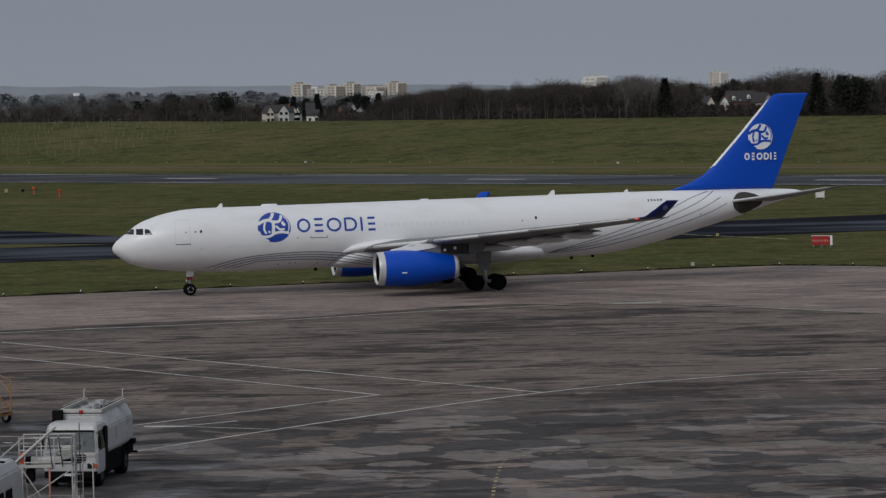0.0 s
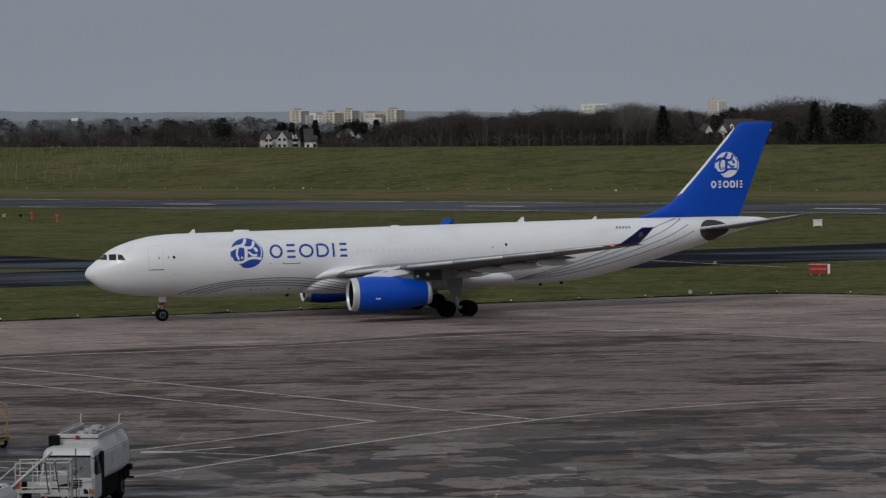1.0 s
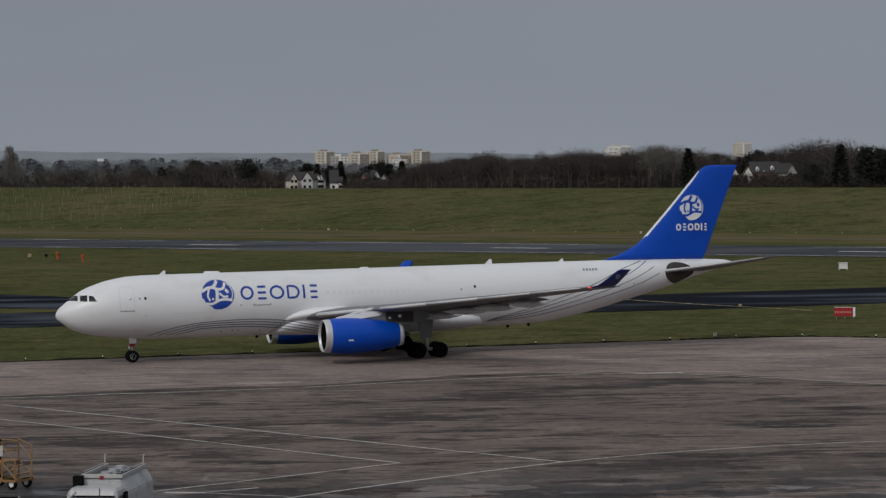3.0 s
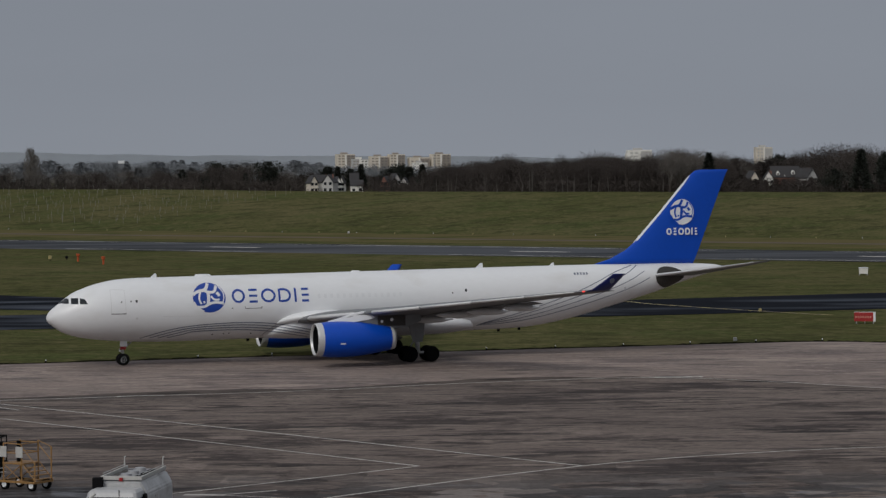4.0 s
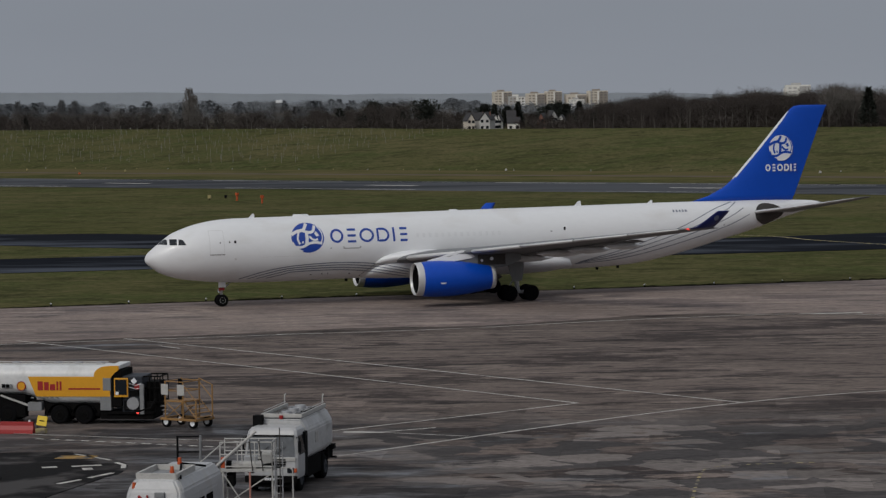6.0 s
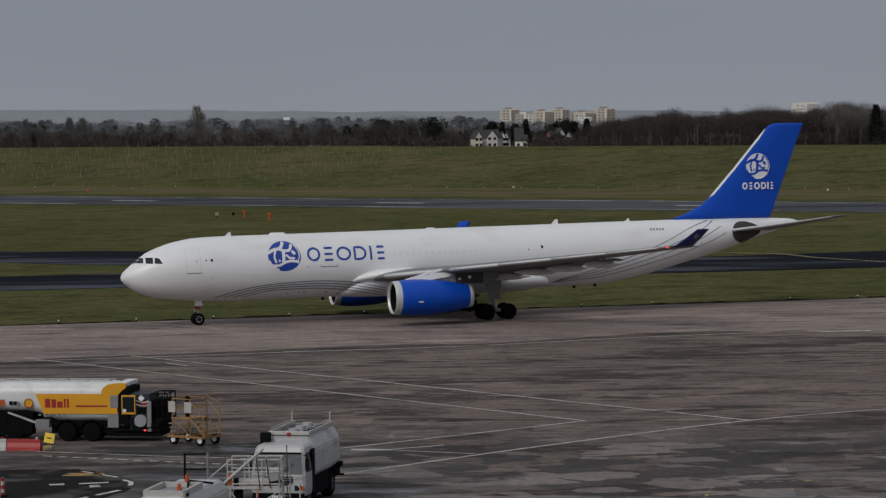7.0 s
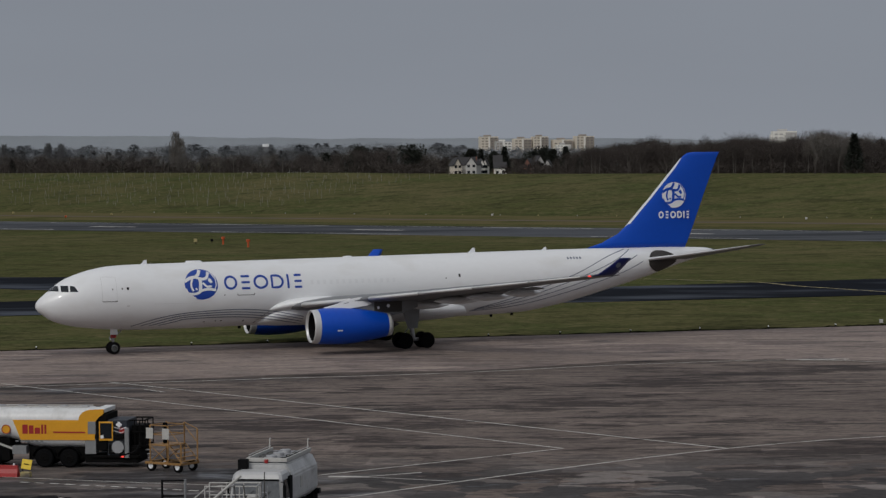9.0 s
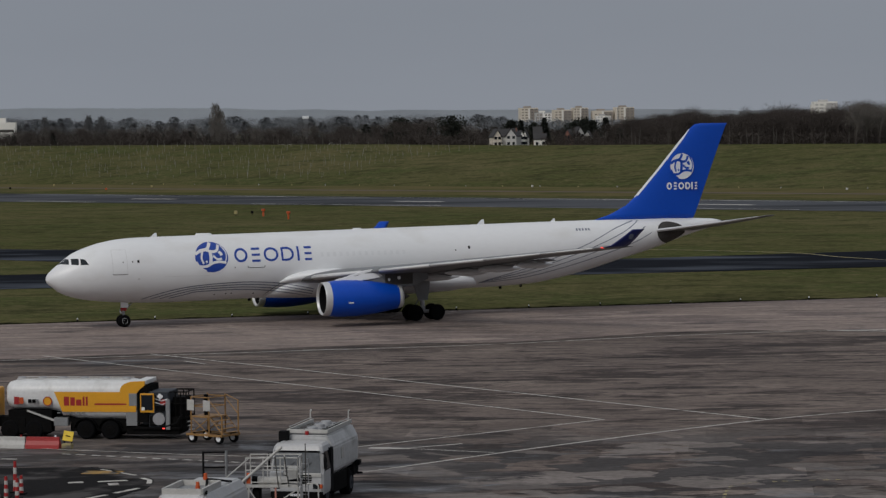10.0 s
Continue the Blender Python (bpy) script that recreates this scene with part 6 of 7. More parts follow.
    path(bm, [(1.2, -1.2, 1.5), (1.1, -1.25, 0.9), (1.5, -1.25, 0.7), (2.2, -1.2, 0.9), (2.5, -1.1, 1.4)], 0.05)
    part("hose", bm, M_BLACK, t)
    # tractor unit ahead of the trailer
    bm = BM()
    box(bm, -10.4, -8.3, -1.22, 1.22, 0.8, 2.7, 0.12)
    part("tractor_cab", bm, M_YELLOW, t, "yellow tractor cab")
    bm = BM()
    box(bm, -10.4, -7.2, -0.55, 0.55, 0.6, 0.95, 0.03)
    part("tractor_chassis", bm, M_CHASSIS, t)
    for xx in (-9.6,):
        for sy in (-1.05, 1.05):
            road_wheel(t, xx, sy, 0.52, 0.32, M_CHASSIS, "y")
    return t


fuel_tanker(-19.12, 155.9, -8)


def step_trolley(x, y, rz):
    t = thing("maintenance_steps", x, y, 0.05, rz, "ochre tubular maintenance steps on four wheels with white panels", "steps trolley")
    bm = BM()
    for sy in (-0.75, 0.75):
        box(bm, -1.25, 1.25, sy - 0.05, sy + 0.05, 0.40, 0.52, 0.01)
    for sx in (-1.2, 0, 1.2):
        box(bm, sx - 0.05, sx + 0.05, -0.75, 0.75, 0.40, 0.52, 0.01)
    part("base_frame", bm, M_TROLLEY, t)
    for sx, sy in ((-0.93, -0.62), (0.93, -0.62), (-0.93, 0.62), (0.93, 0.62)):
        road_wheel(t, sx, sy, 0.29, 0.18, M_PALE, "y")
    for sx, sy, h in ((-0.95, -0.7, 2.5), (0.3, -0.7, 2.5), (-0.95, 0.7, 2.6), (0.3, 0.7, 2.6), (1.2, -0.7, 1.6), (1.2, 0.7, 2.3)):
        bm = BM()
        rod(bm, (sx, sy, 0.5), (sx, sy, h), 0.04, None, 8)
        part("upright", bm, M_TROLLEY, t)
    bm = BM()
    box(bm, -1.0, 0.4, -0.75, 0.75, 1.40, 1.47, 0.01)
    part("platform", bm, M_TROLLEY, t, "ochre platform")
    for z in (2.0, 2.5):
        bm = BM()
        path(bm, [(-0.95, -0.7, z), (0.3, -0.7, z), (0.3, 0.7, z), (-0.95, 0.7, z), (-0.95, -0.7, z)], 0.03)
        part("rail", bm, M_TROLLEY, t)
    for a, b in (((-0.95, -0.7, 0.5), (0.3, -0.7, 1.4)), ((0.3, -0.7, 0.5), (-0.95, -0.7, 1.4)), ((-0.95, 0.7, 0.5), (0.3, 0.7, 1.4)), ((0.3, 0.7, 0.5), (-0.95, 0.7, 1.4)),
                 ((0.4, -0.72, 1.4), (1.3, -0.72, 0.5)), ((0.4, 0.72, 1.4), (1.3, 0.72, 0.5)), ((0.3, -0.72, 2.4), (1.2, -0.72, 1.5)), ((0.3, 0.72, 2.4), (1.25, 0.72, 1.5)), ((1.2, 0.7, 2.3), (0.3, 0.7, 2.6))):
        bm = BM()
        rod(bm, a, b, 0.026, None, 6)
        part("brace", bm, M_TROLLEY, t)
    for k in range(4):
        bm = BM()
        box(bm, 0.45 + 0.2 * k, 0.68 + 0.2 * k, -0.7, 0.7, 1.2 - 0.2 * k, 1.23 - 0.2 * k)
        part("tread", bm, M_TROLLEY, t)
    for sx in (-0.9, 0.22):
        bm = BM()
        box(bm, sx - 0.24, sx + 0.24, -0.82, -0.78, 1.78, 2.36, 0.01)
        part("panel", bm, M_RAIL, t, "white square panel")
    bm = BM()
    box(bm, -0.55, -0.38, -0.1, 0.1, 1.47, 2.6, 0.03)
    part("jack", bm, M_CHASSIS, t)
    return t


step_trolley(-14.95, 153.0, -34)


def barrier(x, y, rz, material, label):
    t = thing("road_barrier", x, y, 0.05, rz, label, "barrier", "plastic barriers")
    bm = BM()
    loft(bm, [[(-0.95, -0.25, 0), (0.95, -0.25, 0), (0.95, 0.25, 0), (-0.95, 0.25, 0)], [(-0.95, -0.22, 0.2), (0.95, -0.22, 0.2), (0.95, 0.22, 0.2), (-0.95, 0.22, 0.2)],
              [(-0.93, -0.10, 0.42), (0.93, -0.10, 0.42), (0.93, 0.10, 0.42), (-0.93, 0.10, 0.42)], [(-0.92, -0.08, 0.62), (0.92, -0.08, 0.62), (0.92, 0.08, 0.62), (-0.92, 0.08, 0.62)]])
    part("body", bm, material, t)
    bm = BM()
    rod(bm, (0.7, 0, 0.6), (0.7, 0, 0.72), 0.06, 0.05, 10)
    part("cap", bm, M_PALE if material is M_RED else M_RED, t)


for k in range(4):
    barrier(-23.9 - 1.93 * k * 0.985, 150.9 + 0.34 * k, -10, M_RAIL if k % 2 else M_RED, "white plastic road barrier beside the tanker" if k % 2 else "red plastic road barrier beside the tanker")

board = thing("warning_board", -22.55, 150.6, 0.05, -10, "small yellow warning board leaning on a white block", "sign")
bm = BM()
box(bm, -0.28, 0.28, -0.03, 0.03, 0.42, 0.95, 0.01)
bmesh.ops.rotate(bm, verts=bm.verts, cent=(0, 0, 0.45), matrix=Matrix.Rotation(radians(-12), 3, "X") @ Matrix.Rotation(radians(8), 3, "Y"))
part("panel", bm, mat("sign_yellow", (0.72, 0.50, 0.02), 0.5, var=0.08, bump=0.0), board, "yellow panel")
bm = BM()
box(bm, -0.28, 0.28, -0.2, 0.2, 0.0, 0.28, 0.05)
part("foot", bm, M_YLINE, board, "dirty pale foot block")
bm = BM()
box(bm, -0.13, 0.13, -0.055, -0.035, 0.66, 0.71)
bmesh.ops.rotate(bm, verts=bm.verts, cent=(0, 0, 0.45), matrix=Matrix.Rotation(radians(-12), 3, "X") @ Matrix.Rotation(radians(8), 3, "Y"))
part("writing_bar", bm, M_BLACK, board)
for sx in (-0.2, 0.2):
    bm = BM()
    rod(bm, (sx, 0.05, 0.1), (sx, 0.05, 0.6), 0.025, None, 6)
    part("stake", bm, M_BLACK, board)


def bollard(x, y, h, group="striped bollards"):
    t = thing("striped_bollard", x, y, 0.05, 0, "red and white banded plastic bollard", "bollard", group)
    for k in range(5):
        bm = BM()
        rod(bm, (0, 0, h * k / 5), (0, 0, h * (k + 1) / 5), 0.11 - 0.008 * k, 0.11 - 0.008 * (k + 1), 12)
        part("band", bm, M_RED if k % 2 == 0 else M_RAIL, t, "red band" if k % 2 == 0 else "white band")
    bm = BM()
    box(bm, -0.24, 0.24, -0.24, 0.24, 0, 0.08, 0.02)
    part("base", bm, M_BLACK, t)
    return t


for x, y, h in ((-23.35, 136.6, 1.5), (-22.95, 136.0, 0.9), (-23.5, 134.9, 1.0), (-22.85, 134.2, 1.0), (-23.6, 133.2, 1.0), (-24.3, 135.5, 1.0), (-23.1, 132.6, 0.9)):
    bollard(x * 0.972 + 0.3, y - 3.8, h)


# ---- airfield furniture ----
def edge_light(x, y):
    t = thing("edge_light", x, y, land(x, y) + 0.02, 0, "small black taxiway edge light in the grass", "airfield light", "apron edge lights")
    bm = BM()
    rod(bm, (0, 0, 0), (0, 0, 0.20), 0.09, 0.06, 8)
    part("stem", bm, M_BLACK, t)
    bm = BM()
    rod(bm, (0, 0, 0.20), (0, 0, 0.29), 0.07, 0.04, 8)
    part("lens", bm, M_PALE, t, "pale lens")
    return t


first = edge_light(-36.0, 247.6)
for k in range(1, 16):
    x = -36.0 + 6.65 * k
    y = float(np.interp(x, [p[0] for p in EDGE], [p[1] for p in EDGE])) + 0.9
    copy_thing(first, pose(x, y, 0.02))


def orange_post(x, y):
    t = thing("monitor_post", x, y, 0, 0, "squat orange airfield instrument post in the grass", "instrument post", "orange instrument posts")
    bm = BM()
    rod(bm, (0, 0, 0), (0, 0, 0.9), 0.17, 0.17, 12)
    part("column", bm, M_ORANGE, t)
    bm = BM()
    rod(bm, (0, 0, 0.9), (0, 0, 1.0), 0.18, 0.34, 14)
    rod(bm, (0, 0, 1.0), (0, 0, 1.4), 0.34, 0.34, 14)
    part("drum", bm, M_ORANGE, t, "orange drum head")
    return t


orange_post(-40.6, 516.0)
orange_post(-34.9, 500.0)


def lamp_box(x, y, m, label, s=0.5):
    t = thing("marker_lamp", x, y, land(x, y), 0, label, "airfield light")
    bm = BM()
    rod(bm, (0, 0, 0), (0, 0, 0.5 * s), 0.10 * s, None, 8)
    part("stem", bm, M_BLACK, t)
    bm = BM()
    box(bm, -0.5 * s, 0.5 * s, -0.4 * s, 0.4 * s, 0.5 * s, 1.5 * s, 0.12 * s)
    part("head", bm, m, t)


lamp_box(-46.0, 520, M_YLINE, "yellow lamp head on a short stem in grass", 0.65)
lamp_box(-43.4, 525, M_BLACK, "dark lamp head on a short stem in grass", 0.5)
for x, y, m in ((82.0, 641.5, M_RAIL), (11.7, 701.5, M_RAIL), (-88, 745, M_YLINE), (-118, 772, M_YLINE), (-97, 722, M_ORANGE), (-125, 742, M_BLACK)):
    lamp_box(x, y, m, "pale marker lamp beyond the runway", 0.5)
lamp_box(53.0, 324.6, M_YLINE, "yellow lamp beside the taxiway", 0.34)
lamp_box(41.9, 271.6, M_RAIL, "white lamp on a short post in grass", 0.34)
for k in range(34):
    x, y = uv_xy(-560 + 11.5 * k, 590)
    t = thing("marker_post", x, y, land(x, y) - 0.02, 0, "short pale marker post at the foot of the bank", "marker post", "bank foot posts")
    bm = BM()
    box(bm, -0.09, 0.09, -0.05, 0.05, 0, 0.34, 0.02)
    part("board", bm, M_YLINE if k % 2 else M_STEEL, t)


def airfield_sign(x, y, rz):
    t = thing("airfield_sign", x, y, 0, rz, "low red airfield sign board with white end and unreadable writing", "sign")
    bm = BM()
    box(bm, -1.15, 0.88, -0.10, 0.10, 0.25, 1.22, 0.03)
    face = part("red_panel", bm, M_RED, t, "red sign face")
    bm = BM()
    box(bm, 0.89, 1.14, -0.11, 0.11, 0.22, 1.25, 0.03)
    part("end_cap", bm, M_PALE, t, "white end cap")
    bm = BM()
    box(bm, -1.16, 0.88, -0.09, 0.09, 1.222, 1.26)
    part("top_edge", bm, M_PALE, t)
    for k in range(7):
        bm = BM()
        box(bm, -1.02 + 0.26 * k, -0.88 + 0.26 * k, -0.115, -0.102, 0.60, 0.82)
        part("writing_bar", bm, M_SALMON, face)
    for sx in (-0.9, 0, 0.9):
        bm = BM()
        rod(bm, (sx, 0, 0), (sx, 0, 0.3), 0.05, None, 6)
        part("leg", bm, M_STEEL, t)


airfield_sign(60.6, 301.5, -14)
t = thing("equipment_cabinet", 86.2, 430, 0, -6, "small white equipment cabinet standing in the grass", "cabinet")
bm = BM()
box(bm, -0.66, 0.66, -0.4, 0.4, 0.2, 1.1, 0.05)
part("body", bm, M_HOUSE, t)
bm = BM()
box(bm, -0.74, 0.74, -0.5, 0.5, 1.10, 1.17, 0.02)
part("lid", bm, M_PALE, t)
for sx in (-0.6, 0.6):
    bm = BM()
    box(bm, sx - 0.08, sx + 0.08, -0.3, 0.3, 0, 0.2)
    part("foot", bm, M_STEEL, t)


# ---- far buildings ----
def house(x, y, w, d, h, rz, wall, label, gable_front=True, base=None):
    z = land(x, y) if base is None else base
    t = thing("house", x, y, z, rz, label, "house", "houses behind the bank")
    eave = h * 0.62
    bm = BM()
    if gable_front:
        prof = [(-w / 2, 0), (w / 2, 0), (w / 2, eave), (0, h), (-w / 2, eave)]
        loft(bm, [[(px, -d / 2, pz) for px, pz in prof], [(px, d / 2, pz) for px, pz in prof]])
    else:
        prof = [(-d / 2, 0), (d / 2, 0), (d / 2, eave), (0, h), (-d / 2, eave)]
        loft(bm, [[(-w / 2, px, pz) for px, pz in prof], [(w / 2, px, pz) for px, pz in prof]])
    body = part("wall", bm, wall, t)
    for s in (-1, 1):
        bm = BM()
        if gable_front:
            a = [(0, h + 0.12), (s * (w / 2 + 0.3), eave - 0.12), (s * (w / 2 + 0.3), eave + 0.1), (0, h + 0.38)]
            loft(bm, [[(px, -d / 2 - 0.25, pz) for px, pz in a], [(px, d / 2 + 0.25, pz) for px, pz in a]])
        else:
            a = [(0, h + 0.12), (s * (d / 2 + 0.3), eave - 0.12), (s * (d / 2 + 0.3), eave + 0.1), (0, h + 0.38)]
            loft(bm, [[(-w / 2 - 0.25, px, pz) for px, pz in a], [(w / 2 + 0.25, px, pz) for px, pz in a]])
        part("roof", bm, M_ROOF, t, "dark slate roof slope")
    if w > 3.4:
        bm = BM()
        box(bm, w * 0.2, w * 0.2 + 0.45, 0, 0.45, h - 1.2, h + 0.45)
        part("chimney", bm, M_BRICK, t, "brick chimney")
    for sx in (-0.25, 0.25):
        for zz in ([0.18, 0.5] if gable_front else [0.2]):
            bm = BM()
            box(bm, w * sx - 0.5, w * sx + 0.5, -d / 2 - 0.04, -d / 2 + 0.02, h * zz, h * zz + 1.0)
            part("window", bm, M_GLASS, body)


for x, y, w, d, h, rz, m, g in ((4.0, 1040, 2.9, 6, 6.2, 16, M_RENDER, True), (7.6, 1045, 7.4, 6, 6.4, 6, M_HOUSE, False), (10.7, 1040, 3.9, 7, 6.6, -16, M_TOWERG, True), (13.4, 1052, 2.1, 6, 5.6, 10, M_HOUSE, True),
                                (15.4, 1056, 1.9, 6, 5.4, -8, M_HOUSE, True), (20.0, 1066, 3.2, 5, 6.7, 0, M_BRICK, False), (20.6, 1050, 4.6, 5, 4.4, 0, M_HOUSE, False), (32.4, 1080, 2.6, 7, 5.6, -15, M_BRICK, True),
                                (35.8, 1085, 3.2, 7, 6.6, 14, M_TOWERG, True), (39.6, 1082, 2.8, 7, 5.0, -8, M_TOWERG, True),
                                (160.4, 1000, 3.5, 7, 7.6, 8, M_RENDER, True), (165.9, 998, 3.9, 7, 7.5, -6, M_HOUSE, True), (173.4, 1008, 10.4, 7, 9.2, 2, M_BRICK, False), (180.0, 1000, 4.6, 7, 8.6, 28, M_TOWERG, True)):
    house(x, y, w, d, h + 0.4, rz, m, {"white_house_render": "white rendered house with a dark slate roof", "red_brick": "red brick house with a dark slate roof"}.get(m.name, "grey house with a dark slate roof and dormers"), g)


def dormer(x, y, z):
    """A white gabled dormer on the long slate roof."""
    t = thing("dormer_window", x, y, z, 2, "white gabled dormer on a slate roof", "dormer", "dormers")
    bm = BM()
    prof = [(-0.55, 0), (0.55, 0), (0.55, 0.8), (0, 1.5), (-0.55, 0.8)]
    loft(bm, [[(px, 0.0, pz) for px, pz in prof], [(px, 2.2, pz) for px, pz in prof]])
    part("cheek", bm, M_HOUSE, t)
    bm = BM()
    box(bm, -0.3, 0.3, -0.03, 0.02, 0.15, 0.75)
    part("window", bm, M_GLASS, t)


for x, z in ((170.6, 12.6), (172.9, 11.2), (176.0, 12.9)):
    dormer(x, 1004.6, z)


def tower(x, y, w, d, top, rz, wall, side_wall, label):
    z = land(x, y)
    h = top - z
    t = thing("tower_block", x, y, z, rz, label, "tower block", "far tower blocks")
    bm = BM()
    box(bm, -w / 2, w / 2, -d / 2, d / 2, 0, h)
    body = part("wall", bm, wall, t)
    # right half coloured apart: on most towers it paints the face in shade
    bm = BM()
    box(bm, w * 0.04, w / 2 + 0.15, -d / 2 - 0.6, -d / 2 + 0.1, 0, h - 1.2)
    side_bay = part("stair_core", bm, side_wall, t, "right-hand bay, on most towers coloured darker for its shade")
    bm = BM()
    box(bm, -w * 0.25, w * 0.12, -d * 0.25, d * 0.25, h, h + 1.8)
    part("roof_plant", bm, side_wall, t, "roof plant room")
    n = max(3, int(h / 2.9))
    for k in range(n):
        zz = 1.0 + k * 2.9
        if zz + 1.4 > h:
            break
        for x0, x1, face, yy in ((-0.42, -0.30, body, 0.0), (-0.22, -0.08, body, 0.0), (0.10, 0.22, side_bay, 0.6), (0.30, 0.44, side_bay, 0.6)):
            bm = BM()
            box(bm, w * x0, w * x1, -d / 2 - yy - 0.06, -d / 2 - yy + 0.02, zz, zz + 1.4)
            part("window", bm, (M_TOWERB if face is body else M_TOWERW) if y > 2900 else M_TOWERG, face)
    bm = BM()
    box(bm, -w * 0.05, w * 0.04, -d / 2 - 0.25, -d / 2 + 0.1, 0, h)
    part("balcony_stack", bm, M_HOUSE, t, "white balcony fronts")


for x0, x1, top, m in ((37.1, 56.0, 27.6, M_RENDER), (72.5, 91.5, 25.2, M_RENDER), (92.8, 109.0, 27.2, M_RENDER), (114.0, 135.0, 23.8, M_RENDER), (137.6, 157.5, 27.2, M_RENDER)):
    tower((x0 + x1) / 2, 3000, x1 - x0, 15, top, 8, m, M_TOWERB, "cream concrete residential tower block, brown-grey painted for its shaded right face")
tower(61.0, 2950, 16.5, 14, 22.4, 4, M_TOWERG, M_HOUSE, "low grey and white apartment block")
tower(117.5, 2800, 14, 12, 18.2, 4, M_HOUSE, M_TOWERG, "low white apartment block")
tower(300.0, 2500, 21, 16, 28.4, 0, M_HOUSE, M_TOWERG, "white apartment tower above the wood")
tower(292.5, 2503, 8, 12, 25.5, 0, M_HOUSE, M_TOWERG, "white apartment tower above the wood")
tower(411.0, 2500, 14.5, 14, 30.3, 0, M_RENDER, M_TOWERG, "cream apartment tower above the wood")
t = thing("flat_roofed_building", -265, 1500, land(-265, 1500), 6, "low white flat-roofed building among trees", "building")
bm = BM()
box(bm, -16, 16, -6, 6, 0, 18.0 - land(-257, 1500))
box(bm, 7, 10.5, -4, 4, 17.9 - land(-257, 1500), 20.4 - land(-257, 1500))
part("wall", bm, M_HOUSE, t)
bm = BM()
box(bm, -15, 15, -6.1, -5.9, 6.4, 7.8)
part("window_band", bm, M_PLATE, t)
t = thing("white_shed", -126.4, 2000, land(-126, 2000), 0, "small white shed roof far among the woods", "shed")
bm = BM()
box(bm, -2.0, 2.0, -3, 3, 0, 18.4 - land(-126, 2000))
part("wall", bm, M_FARTHER, t, "grey wall")
bm = BM()
box(bm, -2.2, 2.2, -3.2, 3.2, 18.4 - land(-126, 2000), 20.4 - land(-126, 2000), 0.2)
part("roof", bm, M_PALE, t, "white roof")
t = thing("mast", 141.0, 2990, land(141, 2990), 0, "thin grey lattice mast beside the towers", "mast")
bm = BM()
rod(bm, (0, 0, 0), (0, 0, 21), 0.55, 0.25, 6)
part("pole", bm, M_TOWERG, t)
t = thing("white_shed", 186.0, 905, land(186, 905), 4, "low white shed roof behind the bank", "shed")
bm = BM()
box(bm, -5.5, 5.5, -2, 2, 0, 2.6, 0.1)
part("wall", bm, M_TOWERG, t)


